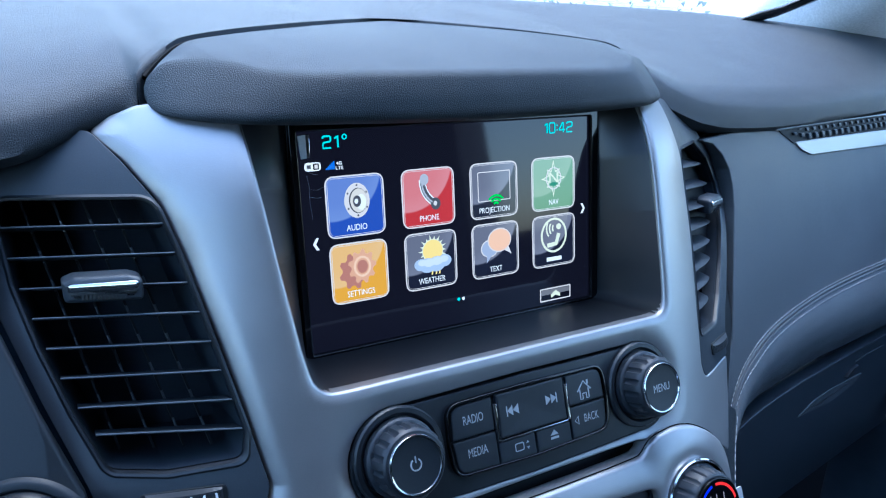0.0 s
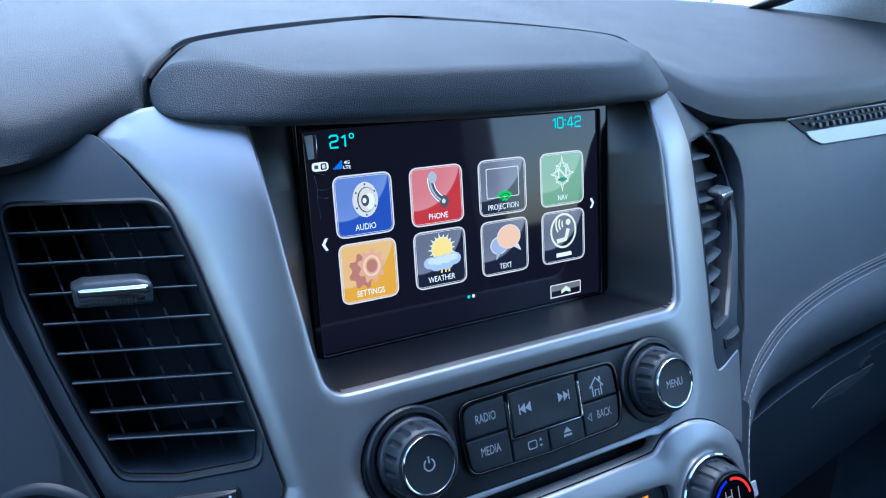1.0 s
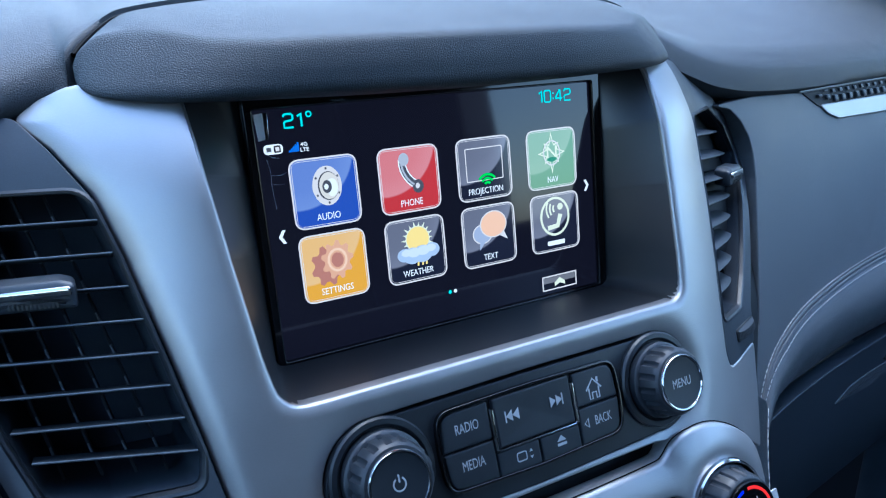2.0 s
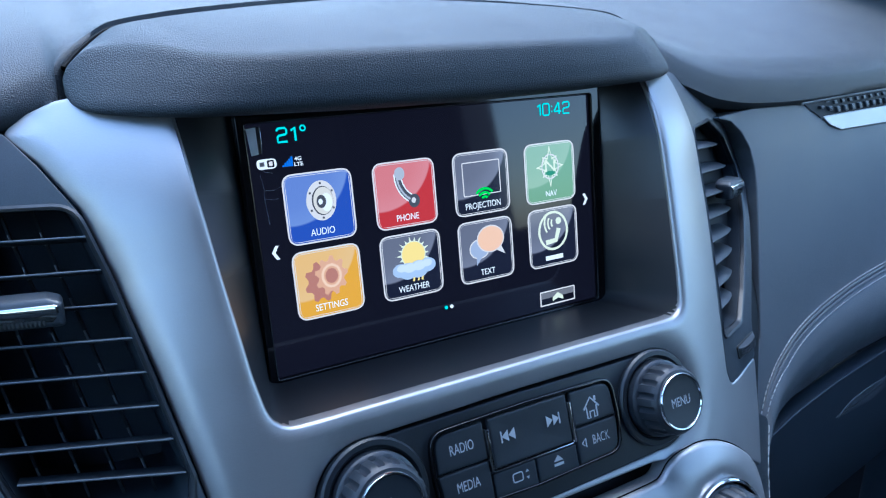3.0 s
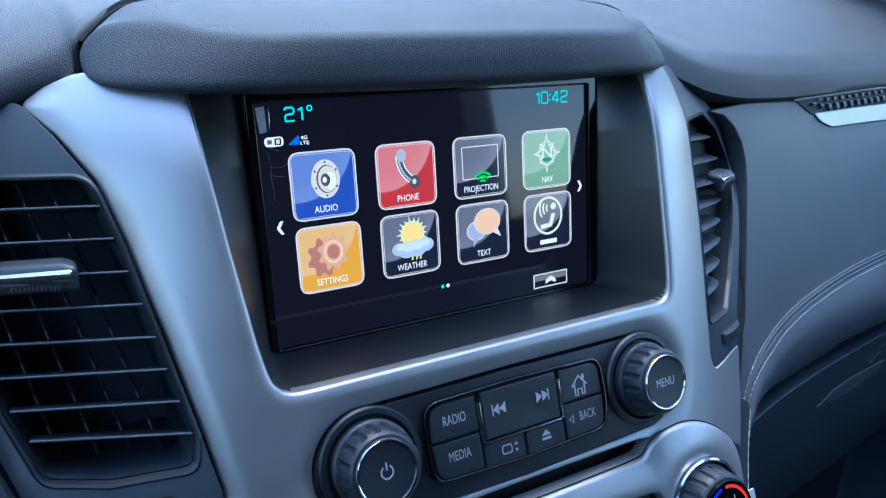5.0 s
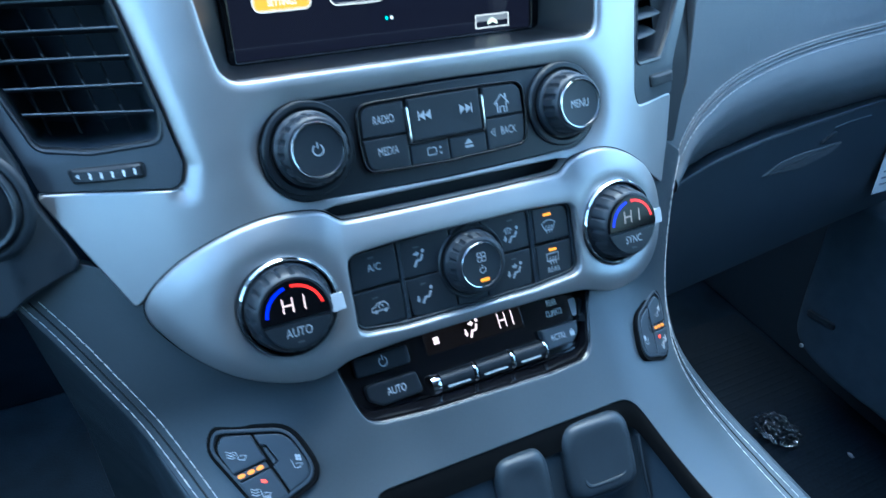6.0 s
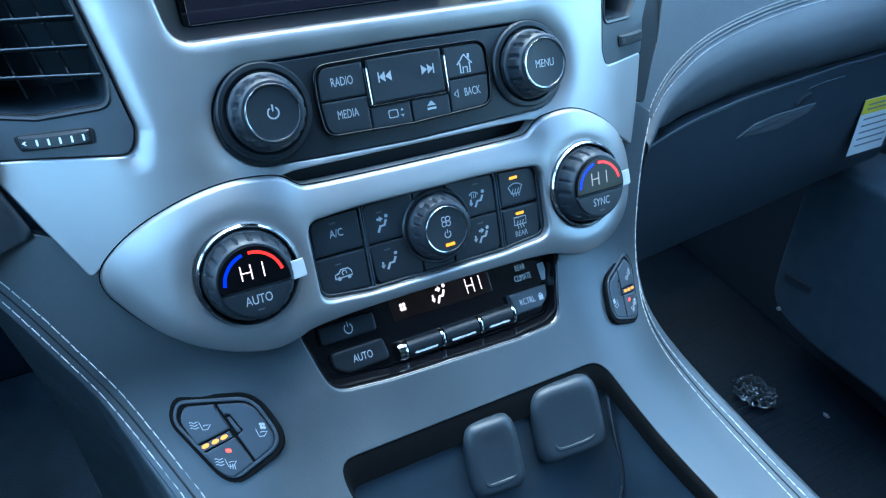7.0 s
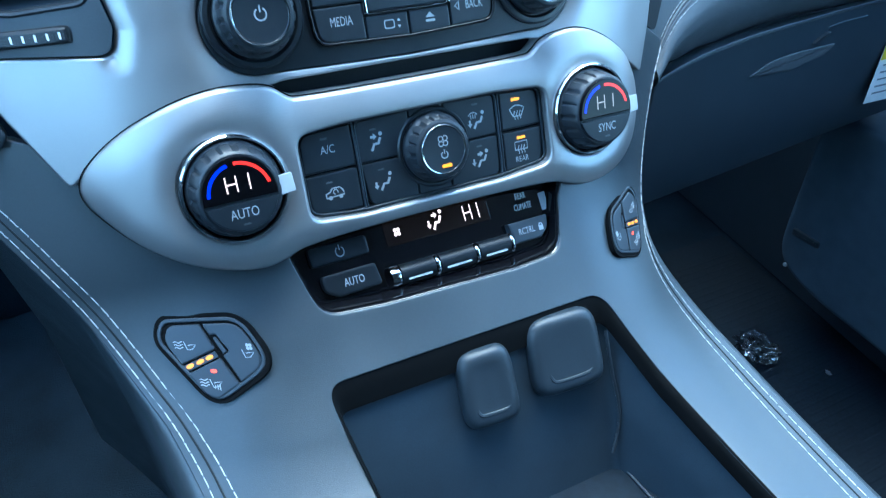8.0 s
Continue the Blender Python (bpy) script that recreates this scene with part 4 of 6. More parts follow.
def digits(text, x, z, wide, tall, line):
    """Square-cut lit digits from the lower left corner on."""
    bm = bmesh.new()
    for ch in text:
        for run in GLYPHS.get(ch, ()):
            stroke([(x + a * wide, z + c * tall) for a, c in run], line, on_screen, 0.15, 0.1, bm)
        if ch == ":":
            for c in (1.6, 4.4):
                slab(box2(x - line / 2, z + c * tall - line / 2, x + line / 2, z + c * tall + line / 2, 0.1, 1), 0.15, 0.25, 0, on_screen, bm)
        x += {":": 1.6, "1": 3.9}.get(ch, 5.9) * wide
    return bm


part("temperature", digits("21", -77.2, 46.2, 0.95, 0.95, 0.92), TEAL, display, "teal temperature reading", smooth=0)
part("degree_mark", stroke(arc(-66.0, 51.2, 1.1, 0, 360, 16), 0.7, on_screen, 0.15, 0.1), TEAL, display, smooth=0)
part("clock", digits("10:42", 56.0, 46.0, 0.95, 0.95, 0.78), TEAL, display, "teal clock digits", smooth=0)
part("status_badge", plate(box2(-87.4, 35.7, -79.0, 39.9, 2.0), [box2(-83.0, 36.3, -80.0, 39.3, 0.5)], 0.1, 0.2, 0.02, on_screen, segs=0), WHITE, display, smooth=0)
part("status_badge_mark", bars([(-86.2, 36.9, -84.2, 38.7)], on_screen, 0.25, 0.05), DARKSTEEL, display, smooth=0)
part("status_badge_mark", bars([(-82.3, 36.9, -80.7, 38.7)], on_screen, 0.25, 0.05), RIM, display, smooth=0)
for k in range(5):
    part("signal_bar", bars([(-76.6 + 0.95 * k, 35.8, -75.8 + 0.95 * k, 36.6 + 0.8 * k)], on_screen, 0.12, 0.08), SIGNAL, display, smooth=0)
part("network_mark", lettering("4G", 2.3, -69.6, 38.6, on_screen, 0.12, 0.08, 1.1, 0.04), WHITE, display, smooth=0)
part("network_mark", lettering("LTE", 2.3, -69.6, 36.3, on_screen, 0.12, 0.08, 1.1, 0.04), WHITE, display, smooth=0)
for s in (-1, 1):
    part("page_arrow", slab([(s * 86.0, 0), (s * 84.2, 3.0), (s * 82.7, 3.0), (s * 84.4, 0), (s * 82.7, -3.0), (s * 84.2, -3.0)], 0.1, 0.2, 0, on_screen), WHITE, display, smooth=0)
part("page_dot", disc(-4.6, -41.4, 0.95, 0.12), TEAL, display, smooth=0)
part("page_dot", disc(-1.6, -41.4, 0.95, 0.12), WHITE, display, smooth=0)
tray = part("tray_button", plate(box2(51.5, -53.4, 74.5, -45.4, 0.6), [box2(52.2, -52.7, 73.8, -46.1, 0.4)], 0.1, 0.25, 0.02, on_screen, segs=0), RIM, display, smooth=0)
part("tray_shade", slab(box2(52.5, -49.4, 73.5, -46.4, 0.2), 0.05, 0.12, 0, on_screen), TRAYGREY, tray, smooth=0)
part("tray_arrow", slab([(59.6, -51.6), (63, -50.2), (66.4, -51.6), (66.4, -49.6), (63, -47.2), (59.6, -49.6)], 0.2, 0.3, 0, on_screen), CREAM, tray, smooth=0)
film_tab = tagged(new("film_tab"), "clear plastic film tab stuck on the screen edge", "sticker")
film_tab.matrix_basis = TILTED @ Matrix.Translation(Vector((-89, -3, 48)) * MM)
BASES[film_tab.name] = Vector((-89, -3, 48))
part("tab", slab([(-90.6, 52.8), (-86.6, 53.2), (-86.6, 42.2), (-89.6, 41.8)], 2.4, 2.9, 0.1, on_screen), FILM, film_tab)
part("fold", slab([(-86.4, 53.2), (-84.6, 53.2), (-85.0, 42.2), (-86.4, 42.2)], 1.6, 2.6, 0.2, on_screen), CHROME, film_tab)

for run in (((-86.4, 36.6), (-84.6, 34.8), (-81.2, 33.8)), ((-85.6, 27.2), (-82.0, 26.6), (-78.4, 27.8)), ((-86.0, 23.6), (-82.2, 22.6), (-79.6, 22.9)), ((-86.6, 33.8), (-85.6, 27.2), (-86.0, 23.6), (-85.2, 12.0))):
    part("wrinkle", stroke([tuple(p)[:2] for p in spread([Vector((*q, 0)) for q in run], 0.6)], 0.11, on_screen, 0.3, 0.06), FILM, film_tab)


def rim_ring(outline, width, d0, d1, place):
    """A raised rim that follows an outline, rounded on top."""
    steps = ((0, d0), (0, d1 - 0.5), (0.25 * width, d1), (0.75 * width, d1), (width, d1 - 0.6), (width, d0))
    return loft([[place(a, b, d) for a, b in inset(outline, i)] for i, d in steps])


# ---- air vents ----
VENT_PLATE = [(-176.5, 60), (-166.5, 46.5), (-156, 29), (-149.8, 6), (-142, -30), (-136, -61), (-131, -89), (-134.5, -99.5, 11), (-193, -98.5, 3), (-197, -84), (-209, -50), (-221, -12), (-224, 60)]
VENT_HOLE = [(-217, 33, 6), (-157.5, 31, 9), (-150.5, 5), (-143.5, -30), (-136.5, -66), (-138.5, -78, 6), (-168, -81.5), (-189.5, -79, 7), (-199, -55), (-207.5, -28), (-213.5, -3)]


PLATE_RIGHT = [(-140, 66), (-150, 57), (-152, 44), (-154, 28), (-152.5, 8), (-147.5, -11), (-140.5, -34), (-134, -62), (-129, -92), (-131.5, -101, 5), (-176, -102.5, 3), (-181, -84),
               (-190, -73), (-207, -55), (-224, -36), (-238, -17), (-244, 2), (-228, 25), (-205, 44), (-180, 60)]
GAP_RIGHT = [(-177, -60), (-177, -101), (-166, -128), (-190, -141), (-208, -110), (-236, -60), (-260, -30), (-276, 0), (-254, 32), (-218, 46), (-190, 50)]
HOLE_RIGHT = [(-197, 32, 5), (-157, 30, 6), (-155, 8), (-150, -12), (-143, -35), (-136.5, -64), (-133, -77, 4), (-164, -79, 8), (-181, -66), (-199, -48), (-216, -30), (-229, -13), (-233, 1), (-220, 20)]
SLATS_LEFT = [((-155, 20), (-215.4, 21)), ((-152.3, 7.8), (-213.6, 8)), ((-149.4, -4.6), (-211, -4.6)), ((-146.6, -16.8), (-208, -16.8)), ((-144, -29), (-204.6, -29)), ((-142.4, -41), (-201, -41)),
              ((-140, -53), (-196.4, -53)), ((-138, -65), (-191.5, -64))]
SLATS_RIGHT = [((-154.7, 18.7), (-214, 15.6)), ((-154.5, 5.2), (-222, 0.8)), ((-151, -7.3), (-223, -13)), ((-147, -18.9), (-206.5, -23.3)), ((-142, -30.7), (-196, -33.9)), ((-138, -42.6), (-188, -43.8)),
               ((-134.5, -53.7), (-178.5, -54.5)), ((-131.5, -64.7), (-168, -64.5))]


def vent(s, label, outline, opening_line, slats, lean):
    """A side vent: s is -1 left of the screen and 1 right of it; lean tips its slats."""
    def flip(x, z, d):
        return Vector((-s * x, stack_y(x, z) - d, z))
    v = thing("air_vent", (s * 175, -20, -90), label, "air vent", "vents beside the screen")
    hole = rounded(opening_line, 5, 5)
    part("bezel", plate(rounded(outline, 6, 4), [hole], -7, -0.6, 0.3, flip, 6.0), PANEL, v)
    if s > 0:
        part("gap_liner", plate(rounded(GAP_RIGHT, 5, 3), [], -24, -12, 0.3, flip, 12.0), DEEP, v, "dark gap beside the vent")
    rows = []
    for k, back in enumerate((4, 14, 30, 48)):
        rows.append([flip(a, b, -back) for a, b in inset(hole, 0.8 + 0.9 * k)])
    part("duct", loft(rows, cap=True), DUCT, v)
    lip = [[flip(a, b, -d) for a, b in inset(hole, i)] for i, d in ((-1.6, 0.5), (-0.6, -0.3), (0.4, 0.2), (0.9, 2.5))]
    part("inner_lip", loft(lip), BLACK, v)
    for (xr, zr), (xl, zl) in slats:
        rows = []
        for k in range(13):
            t = k / 12
            x, z = xl + (xr - xl) * t, zl + (zr - zl) * t
            y = stack_y(xl, zl) * (1 - t) + stack_y(xr, zr) * t + 1.2
            if s > 0:
                y += 7 * (1 - math.sin(math.pi * min(1.0, 0.12 + t) / 1.12) ** 0.5) * (1 - t)
            ring = [(0, 0.1), (0.5, 0.6), (5, 1.2), (13, 1.8), (13, 0.8), (5, -0.3), (0.5, -0.4)]
            rows.append([Vector((-s * x, y + dy, z + dz - lean * dy)) for dy, dz in ring])
        # Darker left and paler right slats paint how each vent is lit.
        slat = part("slat", loft(rows, cap=True), SLAT if s < 0 else PANEL, v)
        # Left slats get their front highlight as a pale cord.
        part("nose", tube([(row[0] + row[1]) / 2 + Vector((0, -0.1, -0.1)) for row in rows], 0.42 if s < 0 else 0.3), SLATGLINT if s < 0 else PANEL, slat, "thin front edge, its highlight painted pale on the left vent")
    for x0, x1 in ((-206.5, -183), (-194, -170), (-182.5, -158.5), (-171.5, -148)):
        rows = []
        for k in range(9):
            t = k / 8
            x, z = x0 + (x1 - x0) * t, 30 - 106 * t
            y = stack_y(x, z) + (15 if s < 0 else 34)
            rows.append([Vector((-s * (x - 0.5), y, z)), Vector((-s * (x + 0.5), y, z)), Vector((-s * (x + 0.6), y + 5, z)), Vector((-s * (x - 0.6), y + 5, z))])
        vane = part("vane", loft(rows, cap=True), DEEP, v)
        if s > 0:
            continue
        # Pale stubs paint the lit stretches of each vane's front edge.
        for (xr, zr), (xl, zl) in slats:
            z0 = (zr + zl) / 2 - 4.2
            line = []
            for k in range(5):
                z = z0 + 5.0 * k / 4
                x = x0 + (x1 - x0) * (30 - z) / 106
                line.append(Vector((-s * x, stack_y(x, z) + 14.6, z)))
            part("nose", tube(line, 0.5), SLATGLINT, vane)
    # The finger tab rides on the third slat.
    mid, high = (-181, -3.2) if s < 0 else (-205, -9.0)
    yt = stack_y(mid - 14, -4) * 0.5 + stack_y(mid + 14, -4) * 0.5
    slope = (stack_y(mid + 14, -4) - stack_y(mid - 14, -4)) / 28

    def tab(a, b, d):
        return Vector((-s * (mid + a), yt + slope * a - d, high + b - 0.05 * d))
    body = part("finger_tab", slab(rounded([(-14.5, -6.5, 2), (14.5, -6.0, 2), (14.8, 3.2, 2.5), (10, 4.8, 3), (-10, 4.4, 3), (-14.6, 2.4, 2)], 2, 4), -3, 9, 3.0, tab, segs=4), PANEL, v)
    part("tab_trim", slab(rounded([(-13.0, -1.6, 1), (13.0, -1.0, 1), (13.2, 2.8, 1.5), (-12.6, 2.2, 1.5)], 1.2, 3), 8.2, 10.0, 1.1, tab, segs=4), CHROME, body, "polished trim on the finger tab")
    for k in range(12):
        part("grip_rib", slab(box2(-8 + 1.4 * k, -4.8, -7.3 + 1.4 * k, -2.6, 0.2, 1), 8.4, 9.3, 0, tab), BLACK, body)
    # Thumb wheel below.
    def low(x, z, d):
        return flip(x, z, d)
    well = part("wheel_well", slab(rounded([(-180, -88.6, 2), (-147, -86.4, 2), (-147.5, -93.6, 2), (-178, -95.6, 2)], 2, 3), -3, 0.3, 0.3, low), DEEP, v)
    rows = []
    for k in range(13):
        t = k / 12
        x = -177.5 + 28.5 * t
        swell = 3.0 * math.sin(math.pi * t) ** 0.6
        rows.append([flip(x, -88.6 + 1.6 * t, 0.2), flip(x, -89.4 + 1.6 * t, 0.8 + swell), flip(x, -93.8 + 1.6 * t, 0.8 + swell), flip(x, -94.8 + 1.6 * t, 0.2)])
    wheel = part("thumb_wheel", sheet(rows), RUBBER, v)
    for k in range(5):
        x = -170.5 + 4.7 * k
        t = (x + 177.5) / 28.5
        d = 1.0 + 3.0 * math.sin(math.pi * t) ** 0.6
        if s < 0:
            part("wheel_mark", slab(box2(x - 0.45, -92.9 + 1.6 * t, x + 0.45, -90.1 + 1.6 * t, 0.2, 1), d - 0.4, d + 0.15, 0, flip), PAPER, wheel, smooth=0)
    if s < 0:
        part("wheel_mark", slab([(-176.6, -91.4), (-174.6, -90.0), (-174.6, -92.8)], 1.6, 2.2, 0, flip), PAPER, wheel, smooth=0)
    for k in range(20):
        x = -175.0 + 1.3 * k
        t = (x + 177.5) / 28.5
        d = 0.9 + 3.0 * math.sin(math.pi * t) ** 0.6
        for j in range(3):
            z = -90.2 + 1.6 * t - 1.3 * j
            part("wheel_stud", slab(box2(x - 0.35, z - 0.4, x + 0.35, z + 0.4, 0.15, 1), d - 0.4, d + 0.1, 0, flip), BLACK, wheel, smooth=0)
    return v


vent(-1, "dark slatted air vent with a polished tab beside the instruments", VENT_PLATE, VENT_HOLE, SLATS_LEFT, 0.33)
vent(1, "dark slatted air vent with a polished tab on the passenger side", PLATE_RIGHT, HOLE_RIGHT, SLATS_RIGHT, -0.14)

# ---- radio controls ----
radio = thing("radio_control_panel", (0, -60, -92), "black radio control panel with two knobs under the screen", "control panel")
part("base", slab(inset(RADIO_OUT, 0.4), -10, -2.2, 0.6, on_face), BLACK, radio)
CLUSTER = rounded([(-48, -73, 8), (0, -72.3, 90), (48, -73, 8), (49, -91, 60), (47.5, -107.5, 8), (0, -109, 90), (-47.5, -107.5, 8), (-49, -91, 60)], 8, 5)
part("cluster_rim", plate(CLUSTER, [inset(CLUSTER, 1.3)], -3, 0.5, 0.5, on_face), GLOSS, radio)
part("cluster_floor", slab(inset(CLUSTER, 1.2), -4, -1.6, 0, on_face), DEEP, radio)


def button(parent, outline, d0, d1, place, name="button", mat=None, bevel=0.7, dish=0.0):
    def ring(_, by):
        sizes = [c[2] if len(c) > 2 else 0.8 for c in outline]
        return rounded([(*p, max(0.15, r - by)) for p, r in zip(inset([c[:2] for c in outline], by), sizes)], 0.8, 4)
    return part(name, slab(ring(None, 0.0), d0, d1, bevel, place, dish=dish, shrink=ring), mat or BUTTON, parent)


b = button(radio, [(-45.6, -75, 6), (-22.8, -74.7), (-22.8, -90.2), (-46.6, -90.2)], -2, 0.2, on_face)
part("legend", lettering("RADIO", 5.9, -34.2, -82.4, on_face, 0.16, 0.08, 0.64), LEGEND, b, smooth=0)
b = button(radio, [(-46.6, -91.0), (-22.8, -91.0), (-22.8, -107), (-45.4, -106.2, 6)], -2, 0.2, on_face)
part("legend", lettering("MEDIA", 5.9, -34.0, -97.8, on_face, 0.16, 0.08, 0.64), LEGEND, b, smooth=0)
b = button(radio, [(-20.4, -74.4), (20.4, -74.4), (20.4, -95.4), (-20.4, -95.4)], -2, 0.8, on_face, dish=0.5)
for s in (-1, 1):
    for k in range(2):
        x = s * (9.0 + 3.4 * k) - s * 0.6
        part("legend", slab([(x + s * 3.2, -83.4), (x, -81.0), (x, -85.8)], 0.7, 0.95, 0, on_face), LEGEND, b, smooth=0)
    part("legend", bars([(s * 15.2 - 0.3, -85.8, s * 15.2 + 0.3, -81.0)], on_face, 0.7, 0.25), LEGEND, b, smooth=0)
    part("chrome_bar", slab(box2(s * 21.6 - 1.0, -96, s * 21.6 + 1.0, -78, 0.5, 3), -1, 1.5, 0.7, on_face), CHROME, radio, "bright chrome bar beside the skip button")
part("chrome_edge", slab(box2(-20.6, -96.5, 20.6, -95.9, 0.2, 2), -1, 0.9, 0.25, on_face), CHROME, radio, "thin bright edge under the skip button")
b = button(radio, [(-22, -97.2), (-0.4, -97.2), (-0.4, -107.8), (-22, -107.2)], -2, 0.1, on_face)
part("legend", plate(box2(-13.0, -103.9, -7.6, -99.8, 1.2), [box2(-12.5, -103.4, -8.1, -100.3, 0.8)], 0.05, 0.2, 0.01, on_face, segs=0), LEGEND, b, smooth=0)
for z0, sgn in ((-101.0, 1), (-102.8, -1)):
    part("legend", slab([(-6.2, z0), (-4.4, z0), (-5.3, z0 + sgn * 1.3)], 0.05, 0.2, 0, on_face), LEGEND, b, smooth=0)
b = button(radio, [(0.4, -97.2), (22, -97.2), (22, -107.2), (0.4, -107.8)], -2, 0.1, on_face)
part("legend", slab([(8.9, -101.4), (13.9, -101.4), (11.4, -98.9)], 0.05, 0.25, 0, on_face), LEGEND, b, smooth=0)
part("legend", bars([(8.9, -103.4, 13.9, -102.3)], on_face, 0.05, 0.2), LEGEND, b, smooth=0)
b = button(radio, [(22.8, -74.7), (45.6, -75, 6), (46.6, -90.2), (22.8, -90.2)], -2, 0.2, on_face)
part("legend", stroke([(29.4, -84.2), (33.8, -79.4), (38.2, -84.2)], 0.8, on_face, 0.16, 0.12), LEGEND, b, smooth=0)
part("legend", stroke([(31.0, -83.4), (31.0, -88.4), (32.6, -88.4), (32.6, -85.6), (35.0, -85.6), (35.0, -88.4), (36.6, -88.4), (36.6, -83.4)], 0.7, on_face, 0.16, 0.12), LEGEND, b, smooth=0)
part("legend", bars([(35.8, -81.4, 37.0, -79.2)], on_face, 0.16, 0.12), LEGEND, b, smooth=0)
b = button(radio, [(22.8, -91.0), (46.6, -91.0), (45.4, -106.2, 6), (22.8, -107)], -2, 0.2, on_face)
part("legend", lettering("BACK", 5.9, 36.2, -98.2, on_face, 0.16, 0.08, 0.64), LEGEND, b, smooth=0)
part("legend", stroke([(27.6, -96.2), (25.4, -98.2), (27.6, -100.2)], 0.6, on_face, 0.16, 0.15, closed=True), LEGEND, b, smooth=0)


def small_knob(parent, x, z, r, cap, high, ribs):
    part("knob_collar", turned([(r + 6.4, -4), (r + 6.4, -0.6), (r + 5.6, 0.5), (r + 3.6, 0.6), (r + 2.6, -0.4), (r + 2.2, -1.6), (1, -1.6)], x, z, on_face, 64), BLACK, parent)
    k = part("knob", turned([(r + 1.6, -1.2), (r + 1.6, 2.6), (r + 0.8, 3.4), (r, 3.8), (r - 0.2, high - 4.5), (r - 1.2, high - 2.6), (cap + 2.2, high - 1.6), (cap + 0.6, high - 1.4), (2, high - 1.4)], x, z, on_face, 96, ribs, 1.0, (3.6, high - 3)), RUBBER, parent, smooth=28)
    part("chrome_ring", turned([(cap + 1.15, high - 1.8), (cap + 1.1, high - 0.5), (cap + 0.7, high + 0.1), (cap + 0.25, high), (cap - 0.1, high - 0.8)], x, z, on_face, 64, cap=False), CHROME, k, "thin chrome ring")
    c = part("cap", turned([(cap, high - 1.4), (cap - 0.1, high - 0.6), (cap * 0.7, high - 0.9), (1.0, high - 1.1)], x, z, on_face, 48), BUTTON, k)
    return k, c


def power_mark(cx, cz, r, place, d, parent, mat):
    part("legend", stroke(arc(cx, cz, r, 122, 418, 20), r * 0.26, place, d, 0.12), mat, parent, smooth=0)
    part("legend", stroke([(cx, cz + r * 0.3), (cx, cz + r * 1.45)], r * 0.26, place, d, 0.12), mat, parent, smooth=0)


k, c = small_knob(radio, -73.5, -90.0, 16.2, 11.8, 16, 16)
power_mark(-73.5, -90.0, 2.5, on_face, 15.0, c, LEGEND)
k, c = small_knob(radio, 73.5, -90.0, 16.2, 11.8, 16, 16)
part("legend", lettering("MENU", 5.8, 73.5, -90.2, on_face, 15.0, 0.1, 0.74), LEGEND, c, smooth=0)

# ---- climate controls ----
climate = thing("climate_control_panel", (0, -76, -164), "black climate control panel with three knobs in the silver frame", "control panel")
part("base", slab(inset(CLIMATE_OUT, -1.2), -10, -3.0, 0, on_face), DEEP, climate)
part("panel_rim", plate(inset(CLIMATE_OUT, 0.2), [inset(CLIMATE_OUT, 1.6)], -4, 1.2, 0.6, on_face), BLACK, climate)


def led(parent, x, z, place, d, mat, w=3.2, h=1.1, rise=0.0):
    part("led", slab(box2(x - w / 2, z - h / 2, x + w / 2, z + h / 2, 0.4, 2), d, d + 0.2, 0, place), mat, parent, smooth=0)


def seat_mark(parent, x, z, place, d, mat, k=1.0, face=True, feet=False, screen=False):
    """An airflow sign: an angled seat line with its arrows."""
    part("legend", stroke([(x - 1.6 * k, z - 4.2 * k), (x + 0.4 * k, z - 0.6 * k), (x + 3.0 * k, z - 0.6 * k), (x + 4.6 * k, z + 2.6 * k)], 1.5 * k, place, d, 0.14), mat, parent, smooth=0)
    part("legend", slab(circle(x + 5.0 * k, z + 4.8 * k, 1.15 * k, 12), d, d + 0.14, 0, place), mat, parent, smooth=0)
    if face:
        part("legend", slab([(x - 1.4 * k, z + 2.9 * k), (x + 0.4 * k, z + 2.9 * k), (x + 0.4 * k, z + 1.8 * k), (x + 2.6 * k, z + 3.6 * k), (x + 0.4 * k, z + 5.4 * k), (x + 0.4 * k, z + 4.3 * k), (x - 1.4 * k, z + 4.3 * k)], d, d + 0.14, 0, place), mat, parent, smooth=0)
    if feet:
        part("legend", slab([(x - 4.9 * k, z + 1.2 * k), (x - 3.7 * k, z + 1.2 * k), (x - 3.7 * k, z - 1.0 * k), (x - 2.7 * k, z - 1.0 * k), (x - 4.3 * k, z - 3.2 * k), (x - 5.9 * k, z - 1.0 * k), (x - 4.9 * k, z - 1.0 * k)], d, d + 0.14, 0, place), mat, parent, smooth=0)
    if screen:
        part("legend", stroke(arc(x - 1.8 * k, z + 2.0 * k, 3.6 * k, 30, 150, 8), 0.6 * k, place, d, 0.14), mat, parent, smooth=0)
        for q in (-1.4, 0, 1.4):
            part("legend", stroke([(x - 1.8 * k + q * k, z + 1.8 * k), (x - 1.8 * k + q * 1.2 * k, z + 4.6 * k)], 0.5 * k, place, d, 0.14), mat, parent, smooth=0)


for group in ([(-66.3, -142.9, 6), (-37.5, -142.4, 2), (-37.5, -186.0, 2), (-65.9, -185.4, 6)], [(-37.2, -142.2, 4), (42.4, -142.2, 4), (42.4, -187.0, 4), (-37.2, -187.0, 4)],
              [(43.0, -142.4, 2), (69.2, -143.2, 6), (69.8, -184.6, 6), (43.0, -186.2, 2)]):
    part("group_rim", plate(rounded(group, 3, 5), [inset(rounded(group, 3, 5), 0.8)], -3, 0.8, 0.35, on_face), PANEL, climate)
b = button(climate, [(-64.4, -145, 5), (-39, -143.8), (-38.6, -163.4), (-65.4, -163.6)], -3, -0.2, on_face, bevel=0.8)
